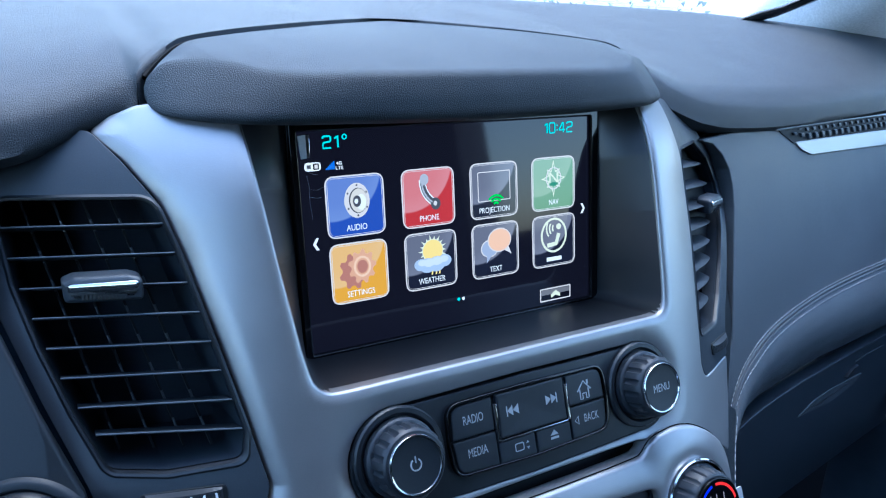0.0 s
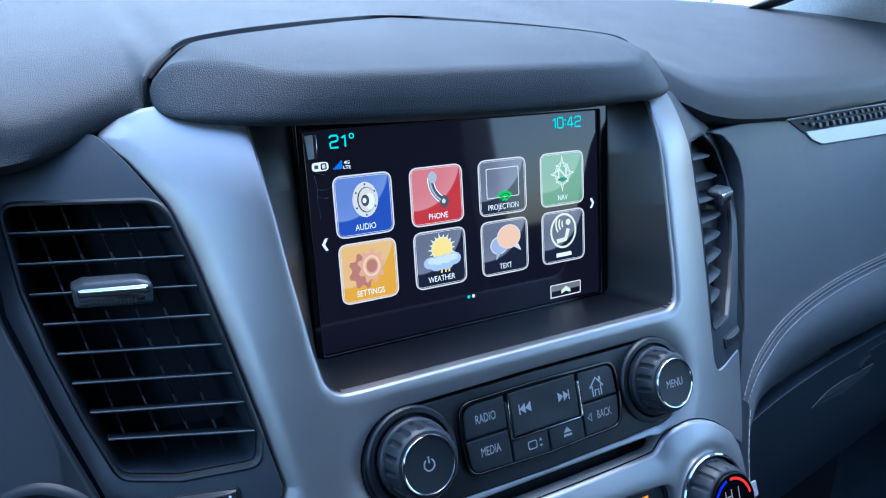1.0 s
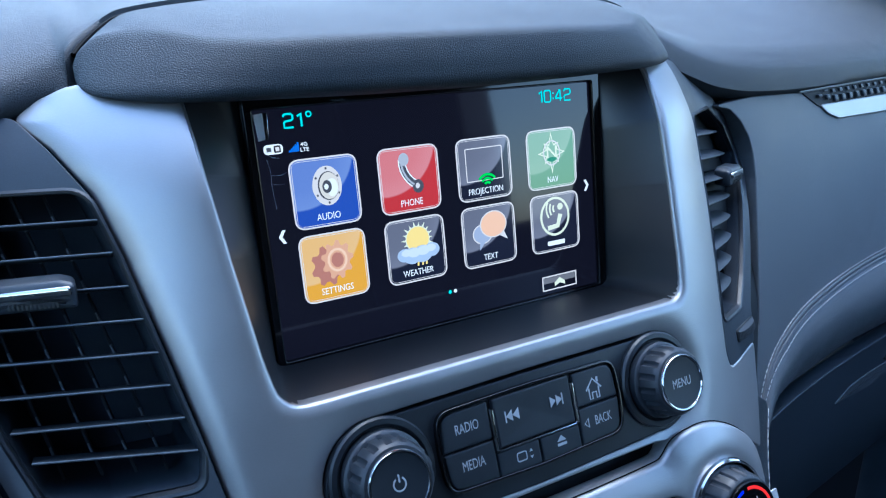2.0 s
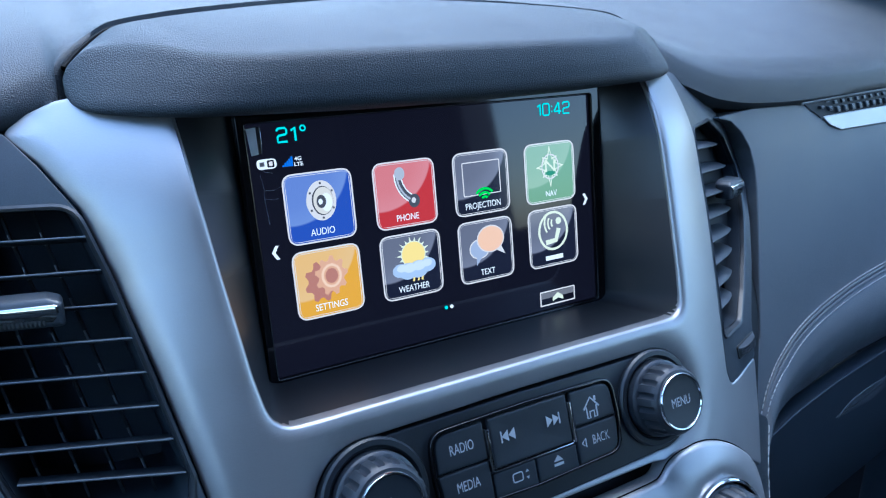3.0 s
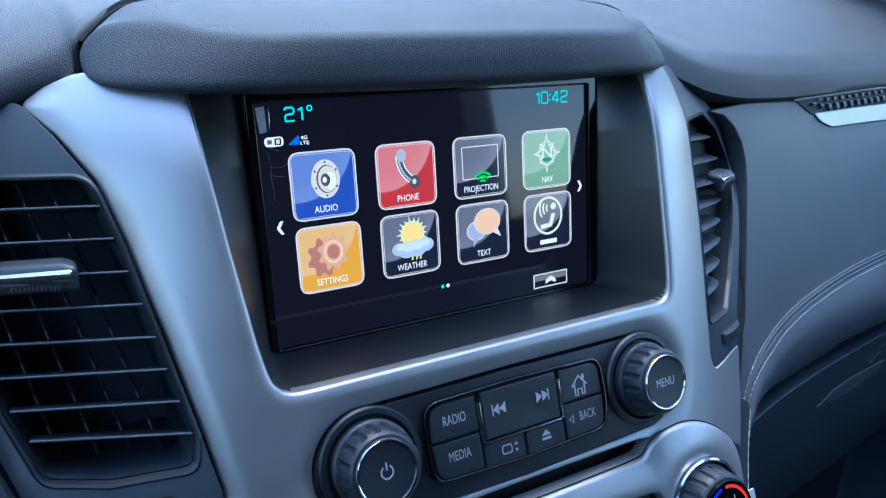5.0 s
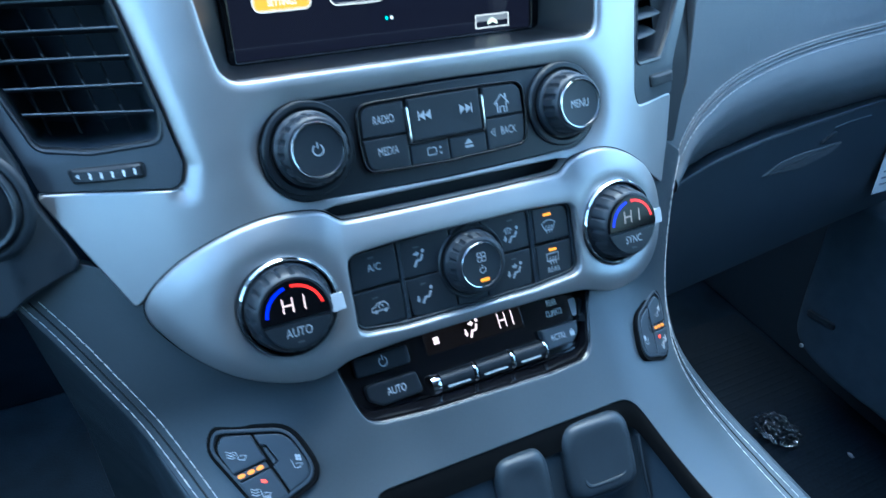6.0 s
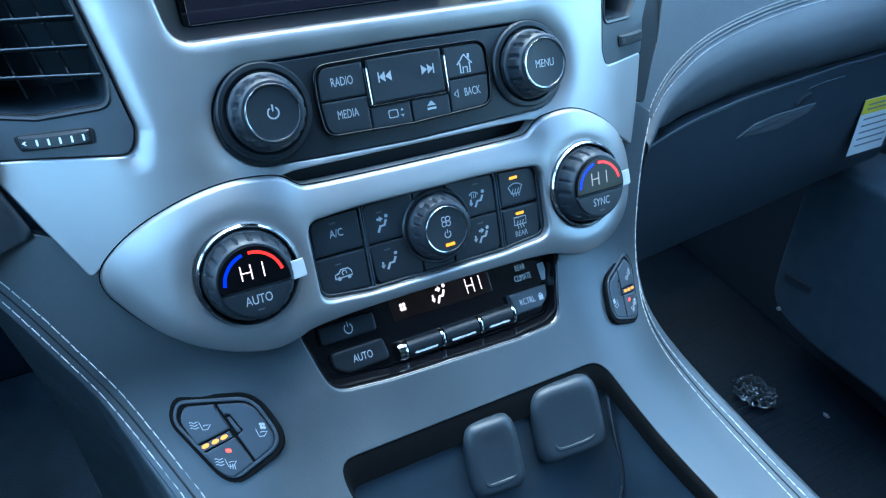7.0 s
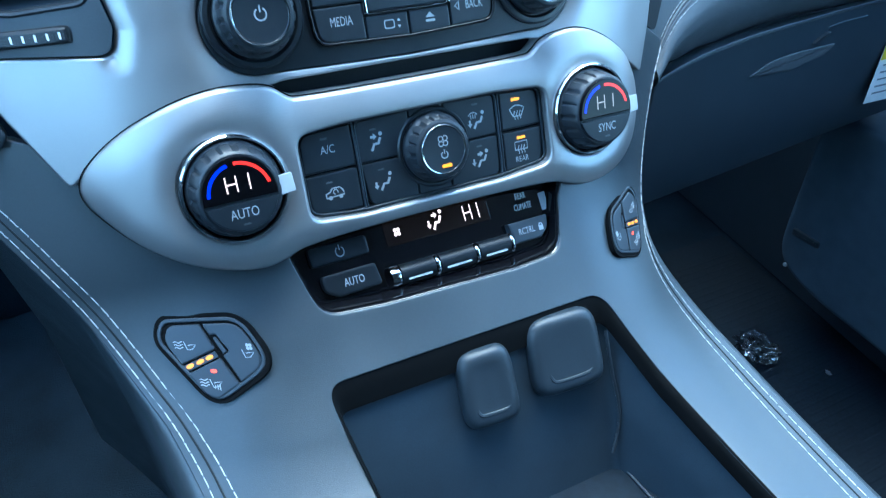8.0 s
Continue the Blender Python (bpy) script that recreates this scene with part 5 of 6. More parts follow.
part("legend", lettering("A/C", 5.6, -51.8, -153.6, on_face, -0.15, 0.1, 0.8), LEGEND, b, smooth=0)
led(b, -53, -148.2, on_face, -0.15, DIM, 3.4, 1.0)
b = button(climate, [(-65.4, -164.8), (-38.6, -164.6), (-38.8, -184.6), (-64.6, -184, 5)], -3, -0.2, on_face, bevel=0.8)
led(b, -54, -169.2, on_face, -0.15, DIM, 3.4, 0.8)
def small(points, k=0.78, cx=-52.0, cz=-175.0):
    return [(cx + k * (x - cx), cz + k * (z - cz)) for x, z in points]


part("legend", stroke(small([(-58, -177), (-58, -174.4), (-55.4, -173.6), (-53.6, -171.4), (-48.6, -171.4), (-46.8, -173.4), (-46.2, -176.4), (-58, -177)]), 0.65, on_face, -0.15, 0.12), LEGEND, b, smooth=0)
part("legend", stroke(small(arc(-51.6, -173.9, 1.5, -30, 250, 10)), 0.5, on_face, -0.15, 0.12), LEGEND, b, smooth=0)
for q in (-55.4, -48.6):
    part("legend", slab(small(circle(q, -177.2, 1.3, 12)), -0.15, 0.0, 0, on_face), LEGEND, b, smooth=0)
centre = [((-36.4, -143.6, 4), (-8, -143.0), (-8, -163.8), (-36.4, -163.8)), ((-36.4, -164.6), (-8, -164.6), (-8, -186), (-34.6, -185.4, 5)),
          ((12, -143.0), (41.2, -143.6, 3), (41.4, -163.8), (12, -163.8)), ((12, -164.6), (41.4, -164.6), (40.8, -185.4, 4), (12, -186))]
part("filler", slab(box2(-7.3, -186.2, 11.3, -143.0, 0.6, 2), -3, -0.5, 0.5, on_face), BUTTON, climate)
b = button(climate, centre[0], -3, -0.4, on_face)
seat_mark(b, -28.2, -155.2, on_face, -0.35, LEGEND, 0.85, True)
led(b, -27.5, -148.6, on_face, -0.35, DIM, 3.4, 0.8)
b = button(climate, centre[1], -3, -0.4, on_face)
seat_mark(b, -26.5, -175.4, on_face, -0.35, LEGEND, 0.85, False, True)
led(b, -26.5, -168.6, on_face, -0.35, DIM, 3.4, 0.8)
b = button(climate, centre[2], -3, -0.4, on_face)
seat_mark(b, 29.8, -155.4, on_face, -0.35, LEGEND, 0.85, False, True, True)
led(b, 30, -146.6, on_face, -0.35, DIM, 3.6, 0.9)
b = button(climate, centre[3], -3, -0.4, on_face)
seat_mark(b, 29.6, -175.6, on_face, -0.35, LEGEND, 0.85, True, True)
led(b, 30, -168.4, on_face, -0.35, DIM, 3.4, 0.8)
b = button(climate, [(44.6, -143.8), (67.6, -144.8, 5), (68.8, -163.4), (44.4, -163.4)], -3, 0.2, on_face, bevel=0.8)
led(b, 54.2, -148.2, on_face, 0.15, AMBER, 5.2, 1.5)


def screen_heat(cx, cz, parent, square=False, k=0.8):
    def drawn(points, width):
        part("legend", stroke([(cx + k * a, cz + k * q) for a, q in points], width, on_face, 0.16, 0.12), LEGEND, parent, smooth=0)
    if square:
        drawn([(-4.8, -2), (-4.8, 3.4), (4.8, 3.4), (4.8, -2), (-4.8, -2)], 0.6)
    else:
        drawn([(-3.2, -2.6), (-5.6, 2.6)] + arc(0, -1.6, 6.8, 130, 50, 8, 6.0) + [(5.6, 2.6), (3.2, -2.6), (-3.2, -2.6)], 0.6)
    for q in (-2, 0, 2):
        drawn([(q * 1.1 + 0.5 * math.sin(j * 1.3 + 0.5), -4.8 + 0.95 * j) for j in range(7)], 0.5)


screen_heat(54.6, -155.0, b)
b = button(climate, [(44.4, -164.8), (68.8, -164.8), (67.4, -184, 5), (44.6, -185.2)], -3, 0.2, on_face, bevel=0.8)
led(b, 55.6, -168.6, on_face, 0.15, AMBER, 5.2, 1.5)
screen_heat(55.2, -173.4, b, True)
part("legend", lettering("REAR", 4.4, 55.2, -180.2, on_face, 0.16, 0.1, 0.8), LEGEND, b, smooth=0)

part("knob_seat", turned([(20.6, -3.5), (20.4, -0.4), (19.6, 0.3), (18.6, 0.2), (18, -0.8), (1, -0.8)], 4.0, -163.4, on_face, 64), BLACK, climate)
k = part("fan_knob", turned([(17.6, -1), (17.4, 2), (16.6, 3.2), (16.2, 4), (15.6, 8.4), (14.6, 10), (13.2, 10.7), (12.4, 10.6), (2, 10.6)], 4.0, -163.4, on_face, 96, 18, 0.9, (3.6, 9)), RUBBER, climate, "ribbed fan knob", smooth=28)
part("chrome_ring", turned([(12.4, 10.2), (12.3, 11.5), (12.0, 11.9), (11.6, 11.8), (11.4, 11.2)], 4.0, -163.4, on_face, 64, cap=False), CHROME, k, "thin chrome ring")
c = part("cap", turned([(11.5, 10.6), (11.4, 11.5), (8, 11.2), (1, 11.1)], 4.0, -163.4, on_face, 48), BUTTON, k)
for q in range(4):
    t = radians(45 + 90 * q)
    part("legend", stroke(arc(4.0 + 1.75 * math.cos(t), -159.2 + 1.75 * math.sin(t), 1.25, 0, 360, 12), 0.45, on_face, 11.6, 0.12, closed=False), LEGEND, c, smooth=0)
power_mark(4.0, -166.0, 1.75, on_face, 11.6, c, LEGEND)
led(c, 4.6, -171.6, on_face, 11.5, AMBER, 5.4, 1.7)


def temp_knob(x, word, digits_dim):
    part("well", turned([(25.2, -8), (24.6, 3.5), (23.8, 4.2), (23.2, 3.2), (23, -6), (1, -6)], x, -161, on_face, 72), DEEP, climate)
    part("chrome_ring", turned([(24.4, 3.0), (24.3, 6.6), (23.6, 7.4), (22.9, 7.0), (22.7, 3.0)], x, -161, on_face, 72, cap=False), CHROME, climate, "chrome ring round the temperature knob")
    k = part("temperature_knob", turned([(22.0, -4), (22.0, 5), (21.4, 6), (20.6, 6.6), (19.4, 14.5), (18.2, 16.8), (17.2, 17.6), (2, 17.6)], x, -161, on_face, 120, 18, 0.9, (6.2, 15)), RUBBER, climate, "ribbed temperature knob with lit digits", smooth=28)
    face = part("display", slab([(x + 16.6 * math.cos(t), -161 + 16.6 * math.sin(t)) for t in np.linspace(radians(-9), radians(189), 30)], 16.5, 19.2, 0.5, on_face), DISPLAY, k, "glossy black display with lit digits")
    low = part("knob_button", slab([(x + 16.6 * math.cos(t), -161 + 16.6 * math.sin(t)) for t in np.linspace(radians(193), radians(347), 26)], 16.5, 19.0, 0.5, on_face), BUTTON, k)
    part("legend", lettering(word, 6.2, x, -169.6, on_face, 18.95, 0.12, 0.74), LEGEND, low, smooth=0)
    led(low, x, -174.4, on_face, 18.95, DIM, 3.4, 0.8)
    part("cold_arc", stroke(arc(x, -161, 13.6, 176, 104, 20), 1.5, on_face, 19.15, 0.12), BLUEARC, face, smooth=0)
    part("hot_arc", stroke(arc(x, -161, 13.6, 92, 12, 20), 1.5, on_face, 19.15, 0.12), REDARC, face, smooth=0)
    m = FAINT if digits_dim else DIGIT
    for seg in ([(-5.4, -5.0), (-5.4, 2.0)], [(-0.8, -5.0), (-0.8, 2.0)], [(-5.4, -1.5), (-0.8, -1.5)], [(4.8, -5.0), (4.8, 2.0)]):
        part("digit_stroke", stroke([(x + a, -154.6 + q) for a, q in seg], 0.65, on_face, 19.15, 0.12), m, face, smooth=0)


temp_knob(-99, "AUTO", False)
temp_knob(99, "SYNC", True)
for x, z, d in ((-77.6, -161.5, 15.2), (121.5, -161.5, 13.0)):
    s = tagged(new("protective_film_tab"), "small pale film tab stuck on the temperature knob", "sticker", "film tabs")
    base = on_face(x, z, d)
    s.matrix_basis = TILTED @ Matrix.Translation(base * MM)
    BASES[s.name] = base
    part("tab", slab(rounded([(x - 3.2, z - 4.6), (x + 3.6, z - 3.8), (x + 3.0, z + 4.6), (x - 3.6, z + 4.2)], 0.6, 2), d, d + 0.7, 0.2, on_face), FILM, s)

# ---- rear climate panel ----
rear = thing("rear_climate_panel", (0, -80, -215), "gloss black rear climate panel with a lit display", "control panel")
part("base", slab(inset(REAR_OUT, -1.5), -9, -1.0, 0, on_rear), GLOSS, rear)
part("trim_edge", rim_ring(REAR_OUT, 1.6, -4, 0.6, on_rear), GLOSS, rear)
part("trim_skirt", loft([[over(console_y)(x, z, d) for x, z in inset(REAR_OUT, i)] for i, d in ((0.1, -0.5), (0.45, -0.7), (0.7, -4.0), (0.9, -10.0))]), GLOSS, rear, smooth=60)
b = button(rear, [(-70, -204.6, 2), (-38.6, -204.6, 2), (-38.6, -213.2, 2), (-70, -213.2, 2)], -2, 4.0, on_rear, bevel=0.9, mat=REARKEY)
power_mark(-54, -209, 2.2, on_rear, 3.9, b, LEGEND)
b = button(rear, [(-67.5, -217.6, 4), (-37.6, -217.6, 2), (-36, -227.6, 2), (-60, -228.2, 5), (-66.6, -224.6, 4)], -2, 4.0, on_rear, bevel=0.9, mat=REARKEY)
part("legend", lettering("AUTO", 5.0, -50.6, -223.0, on_rear, 3.9, 0.12, 0.8), LEGEND, b, smooth=0)
b = button(rear, [(43, -217.6), (69, -217.6), (67.6, -224, 4), (62, -228, 4), (44, -228.2)], -2, 4.0, on_rear, bevel=1.2, mat=KEY)
part("legend", lettering("RCTRL", 4.4, 53.6, -223.0, on_rear, 3.9, 0.12, 0.8), LEGEND, b, smooth=0)
part("legend", bars([(61.6, -224.6, 64.6, -222.2)], on_rear, 3.9, 0.12), LEGEND, b, smooth=0)
part("legend", stroke(arc(63.1, -222.2, 1.0, 0, 180, 8), 0.5, on_rear, 3.9, 0.12), LEGEND, b, smooth=0)
win = part("display_window", slab(box2(-27, -213, 36, -201.4, 1), -1.2, -0.5, 0.2, on_rear), material("smoked_window", (0.010, 0.006, 0.005), 0.08, grain=0.1, grain_size=200, glow=(0.10, 0.05, 0.035), glow_strength=0.012), rear, "smoked display window with lit signs")
for q in range(4):
    t = radians(45 + 90 * q)
    part("lit_sign", slab(circle(-20 + 1.3 * math.cos(t), -207.2 + 1.3 * math.sin(t), 1.0, 8), -0.45, -0.3, 0, on_rear), DIGIT, win, smooth=0)
seat_mark(win, 2.6, -207.2, on_rear, -0.45, DIGIT, 0.85, True, True)
for seg in ([(20.6, -210.6), (20.6, -203.4)], [(25.0, -210.6), (25.0, -203.4)], [(20.6, -207), (25.0, -207)], [(29.6, -210.6), (29.6, -203.4)]):
    part("digit_stroke", stroke(seg, 0.65, on_rear, -0.45, 0.12), DIGIT, win, smooth=0)
part("legend", lettering("REAR", 4.4, 57.8, -206.0, on_rear, -0.95, 0.12, 0.68), PAPER, rear, smooth=0)
part("legend", lettering("CLIMATE", 4.4, 57.8, -211.2, on_rear, -0.95, 0.12, 0.66), PAPER, rear, smooth=0)
s = tagged(new("protective_film_tab"), "small pale film tab stuck on the rear climate panel", "sticker", "film tabs")
s.matrix_basis = TILTED @ Matrix.Translation(on_rear(71.5, -211, 0) * MM)
BASES[s.name] = on_rear(71.5, -211, 0)
part("tab", slab(rounded([(69.6, -215.6), (74.0, -215.4), (73.8, -206.6), (69.4, -206.8)], 0.5, 2), -0.9, -0.2, 0.2, on_rear), FILM, s)


def rocker(x0, x1):
    """One barrel of the rocker bar."""
    rows = []
    for k in range(9):
        x = x0 + (x1 - x0) * k / 8
        rows.append([on_rear(x, -226.4 + 4.6 * math.cos(t), 1.4 + 4.8 * math.sin(t)) for t in np.linspace(-0.3, math.pi + 0.3, 14)])
    return part("rocker", sheet(rows), REARKEY, rear, smooth=60)


for x0, x1 in ((-25.5, -5.6), (-2.6, 18.6), (21.6, 41.0)):
    r = rocker(x0, x1)
    part("pale_line", slab(box2(x0 + 3, -229.6, x1 - 3, -228.6, 0.3, 2), 4.6, 5.6, 0.1, on_rear), LEGEND, r, smooth=0)
for x in (-28.6, -4.1, 20.1, 42.4):
    rows = []
    w = 2.4 if x < -20 else 0.95
    for k in range(5):
        q = x - w + 2 * w * k / 4
        rr = 4.5 + 0.35 * math.sin(math.pi * k / 4)
        rows.append([on_rear(q, -226.4 + rr * math.cos(t), 1.4 + (rr + 0.2) * math.sin(t)) for t in np.linspace(-0.3, math.pi + 0.3, 14)])
    part("chrome_band", sheet(rows), CHROME, rear, "chrome band between the rockers", smooth=60)

# ---- seat heater switches ----


def on_console(x0, z0):
    """The plane that touches the console at one place, in absolute x and z."""
    y0 = console_y(x0, z0)
    gx = (console_y(x0 + 1, z0) - console_y(x0 - 1, z0)) / 2
    gz = (console_y(x0, z0 + 1) - console_y(x0, z0 - 1)) / 2
    n = Vector((gx, -1, gz)).normalized()
    return lambda x, z, d: Vector((x, y0 + gx * (x - x0) + gz * (z - z0), z)) + n * d


def seat_switch(s, label):
    base = on_console(-123, -238) if s < 0 else on_console(119.5, -235)

    def at(x, z, d):
        if s < 0:
            return base(x, z, d + 1.7)
        return base(-0.8 * x - 0.04 * z + 9.6, -0.159 * x + 0.857 * z - 50.8, d + 1.3)
    sw = thing("seat_heater_switch", tuple(at(-124, -238, 0)), label, "switch", "seat heater switches")
    outer = rounded([(-150, -230, 9), (-145, -220.5, 8), (-109.5, -220, 12), (-100, -240.5, 12), (-131, -257.5, 11)], 8, 7)
    part("floor", slab(inset(outer, -0.7), -5, 0.25, 0.2, at), GAP, sw)
    part("surround", plate(inset(outer, 1.1), [inset(outer, 2.7)], -1, 1.0, 0.5, at), KEY, sw)
    b1 = button(sw, [(-145.2, -230.2, 5), (-141.6, -224.2, 5), (-128.0, -223.8), (-123.8, -233.8), (-140.4, -239.8)], -2, 1.3, at, bevel=0.7, mat=KEY)
    b2 = button(sw, [(-138.6, -243.2), (-123.0, -237.2), (-117.8, -247.6), (-128.6, -253.4, 5), (-133.2, -251.6, 5)], -2, 1.3, at, bevel=0.7, mat=KEY)
    b3 = button(sw, [(-126.9, -223.8), (-111.4, -223.6, 8), (-103.8, -239.9, 8), (-116.9, -247.0), (-121.6, -236.6), (-118.6, -234.6), (-122.4, -228.0), (-124.9, -228.4)], -2, 1.3, at, bevel=0.7, mat=KEY)
    part("bridge", slab(rounded([(-123.9, -229.4), (-122.5, -228.9), (-119.2, -234.7), (-121.2, -235.9)], 0.4, 2), -2, 1.1, 0.3, at), KEY, sw)
    strip = part("lamp_strip", slab(rounded([(-141, -240.6), (-124.6, -234.6), (-123.6, -237.0), (-139.8, -242.9)], 0.4, 2), -2, 0.9, 0.2, at), KEY, sw)
    for x, z in ((-136.8, -240.2), (-132.0, -238.6), (-127.6, -237.0)):
        part("led", slab([(x + 1.9 * math.cos(t) * 0.95 - 0.0, z + 0.85 * math.sin(t) + 0.62 * math.cos(t)) for t in np.linspace(0, 2 * math.pi, 16)[:-1]], 0.7, 1.1, 0, at), AMBER, strip, "amber lamp", smooth=0)
    part("led", slab(box2(-128.5, -243.0, -126.0, -241.6, 0.5, 3), 1.3, 1.55, 0, at), RED, b2, "red lamp", smooth=0)
    for b, x, z in ((b1, -136.4, -232.4), (b2, -129.8, -247.2), (b3, -112.6, -236.0)):
        part("legend", stroke([(x - 0.2, z + 1.8), (x + 0.6, z - 1.4), (x + 2.8, z - 1.2), (x + 4.6, z + 0.6), (x + 2.2, z + 0.5), (x + 1.2, z + 0.2)], 0.32, at, 1.35, 0.12), LEGEND, b, smooth=0)
        if b is b3:
            for q in range(4):
                t = radians(45 + 90 * q)
                part("legend", slab(circle(x + 3.2 + 0.9 * math.cos(t), z + 2.8 + 0.9 * math.sin(t), 0.7, 8), 1.35, 1.45, 0, at), LEGEND, b, smooth=0)
        else:
            for q in range(3):
                part("legend", stroke([(x - 4.6 + 0.75 * k, z - 0.6 + 1.1 * q + 0.35 * math.sin(k * 1.7)) for k in range(6)], 0.32, at, 1.35, 0.12), LEGEND, b, smooth=0)
            if b is b2:
                for q in range(3):
                    part("legend", stroke([(x + 1.2 + 1.0 * q, z - 2.2 - 0.2 * q), (x + 1.5 + 1.0 * q, z - 0.4)], 0.32, at, 1.35, 0.12), LEGEND, b, smooth=0)
    return sw


seat_switch(-1, "dark seat heater switch with amber lamps on the driver's side")
seat_switch(1, "dark seat heater switch with amber lamps on the passenger's side")

# ---- cubby in the console ----
DOWN = Vector((0, -math.sin(radians(LEAN_BACK)), -math.cos(radians(LEAN_BACK))))
FLOOR_AT = Vector((0, -141, -364))


def cubby_floor_z(y):
    return FLOOR_AT.z + (y - FLOOR_AT.y) * math.tan(radians(LEAN_BACK)) * 1.0


rows = []
for k in range(12):
    t = k / 11
    row = []
    for x, z in inset(CUBBY, 1.5 + 3.5 * min(1, t * 2)):
        top = Vector((x, console_y(x, z) + 3, z))
        # straight down in the car until the floor of the cubby
        h = top.z - cubby_floor_z(top.y)
        length = max(4.0, h / (math.cos(radians(LEAN_BACK)) - math.sin(radians(LEAN_BACK)) * math.tan(radians(LEAN_BACK))))
        row.append(top + DOWN * length * (1 - (1 - t) ** 1.0) + Vector((0, -3.0 * t * t, 0)))
    rows.append(row)
part("cubby_wall", loft(rows), CUBBYWALL, console, "dark moulded cubby", smooth=50)
# Lip coloured near-black to paint the shade under the cubby's edge.
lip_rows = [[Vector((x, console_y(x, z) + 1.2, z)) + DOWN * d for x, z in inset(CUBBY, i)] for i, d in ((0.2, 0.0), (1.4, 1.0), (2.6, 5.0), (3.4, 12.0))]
part("cubby_lip_shade", loft(lip_rows), GAP, console, "lip inside the cubby's edge, blackened to paint its shade", smooth=60)
bm = bmesh.new()
bm.faces.new([bm.verts.new((x, y, cubby_floor_z(y) + 3)) for x, y in ((-95, -125), (130, -125), (140, -760), (-95, -760))])
part("cubby_floor", bm, RUBBERMAT, console)
# Thin added cord stands in for the highlight down the wall's corner.
part("corner_glint", tube(spread([Vector(p) for p in ((78.0, -133.9, -270.8), (79.8, -140.2, -296.0), (82.5, -146.7, -321.9), (79.2, -150.6, -337.3), (74.2, -153.7, -349.7))], 6), 1.0), PANEL, console)
rim = [Vector((x, y, cubby_floor_z(y) + 4.4)) for x, y in ((84, -158), (90, -200), (98, -260), (104, -420))]
part("mat_edge", tube(spread(rim, 6), 0.9), PANEL, console)


def outlet(cx, cz, w, h, name_label, roll):
    """A soft flap over a power socket on the back wall of the cubby."""
    tilt = radians(22)
    o = Vector((cx, -113 + 0.25 * (cz + 258) - 7, cz))
    u = Vector((math.cos(roll), -0.10, math.sin(roll))).normalized()
    v = Vector((0, math.sin(tilt), math.cos(tilt)))
    v = (v - u * v.dot(u)).normalized()
    n = u.cross(v)

    def at(a, b, d):
        return o + a * u + b * v + d * n
    p = thing("power_outlet_cover", tuple(o), name_label, "socket cover", "socket covers in the cubby")
    part("hinge", slab(rounded([(-w * 0.46, -h * 0.44, 4), (w * 0.46, -h * 0.44, 4), (w * 0.46, h * 0.46, 3), (-w * 0.46, h * 0.46, 3)], 4, 3), -10, 3, 0.5, at), DEEP, p)
    rows = []
    for cut, d in [(0.6, 1.0), (0.0, 2.5), (0.0, 5.0)] + [(5.5 * (1 - math.cos(q)), 5.0 + 6.0 * math.sin(q)) for q in np.linspace(0.2, math.pi / 2, 8)] + [(7.5, 11.05), (w * 0.3, 10.6), (w * 0.42, 10.5)]:
        rows.append([at((w / 2 - cut) * math.copysign(abs(math.cos(q)) ** 0.42, math.cos(q)) * (1 - 0.05 * math.sin(q)), (h / 2 - cut) * math.copysign(abs(math.sin(q)) ** 0.42, math.sin(q)), d) for q in np.linspace(0, 2 * math.pi, 57)[:-1]])
    f = part("flap", loft(rows, cap=True), FLAP, p, smooth=60)
    part("pull_edge", tube(spread([at(-w * 0.31, -h * 0.02, 8.2), at(-w * 0.30, -h * 0.16, 9.3), at(-w * 0.27, -h * 0.27, 10.0), at(-w * 0.18, -h * 0.31, 10.0), at(w * 0.18, -h * 0.31, 10.0), at(w * 0.28, -h * 0.27, 9.8), at(w * 0.32, -h * 0.18, 8.8)], 1.5), 1.5), FLAP, f)


outlet(3.0, -283.5, 32, 44, "dark soft flap over a socket in the cubby", radians(2))
outlet(53.0, -280, 44, 46, "larger dark soft flap over a socket in the cubby", radians(2))

# ---- starter button ----
start = thing("starter_button", (-221, left_y(-221, -98), -98), "black round starter button with a green lamp", "button")
on_left = tangent(left_y, -221, -98)
part("rim", turned([(22.5, -3), (22, 2.5), (21, 4), (19.4, 3.6), (18.6, 1)], 0, 0, on_left, 64, cap=False), BLACK, start)
c = part("cap", turned([(18.8, -3), (18.6, 1.0), (17, 2.0), (1, 1.4)], 0, 0, on_left, 48), REARKEY, start)
part("chrome_ring", turned([(19.9, 1.0), (19.8, 3.4), (19.5, 3.8), (19.2, 3.4), (19.1, 1.0)], 0, 0, on_left, 64, cap=False), CHROME, start, "thin chrome ring")
part("legend", bars([(-9, 3.3, 9, 5.3), (-8, 0.0, 8, 2.2)], on_left, 2.0, 0.2), DIM, c, smooth=0)
part("lamp", bars([(3.8, -6.6, 8.0, -3.9)], on_left, 2.0, 0.3), GREEN, c, "green lamp", smooth=0)

part("bezel", turned([(27.5, -1.0), (26.6, 0.6), (25.0, 1.4), (23.4, 1.3), (22.4, 0.4), (22.2, -4)], 0, 0, on_left, 64, cap=False), SIDE, left_panel, "raised ring round the starter button")

# ---- footwells, doors and shell of the cabin ----
FLOOR_Z = HEIGHT - 0.75
GROUND = material("pale_gravel", (0.42, 0.41, 0.40), 0.9, grain=0.75, grain_size=6)
FRIT = material("black_glass_border", (0.006, 0.006, 0.007), 0.15, grain=0.1, grain_size=100)


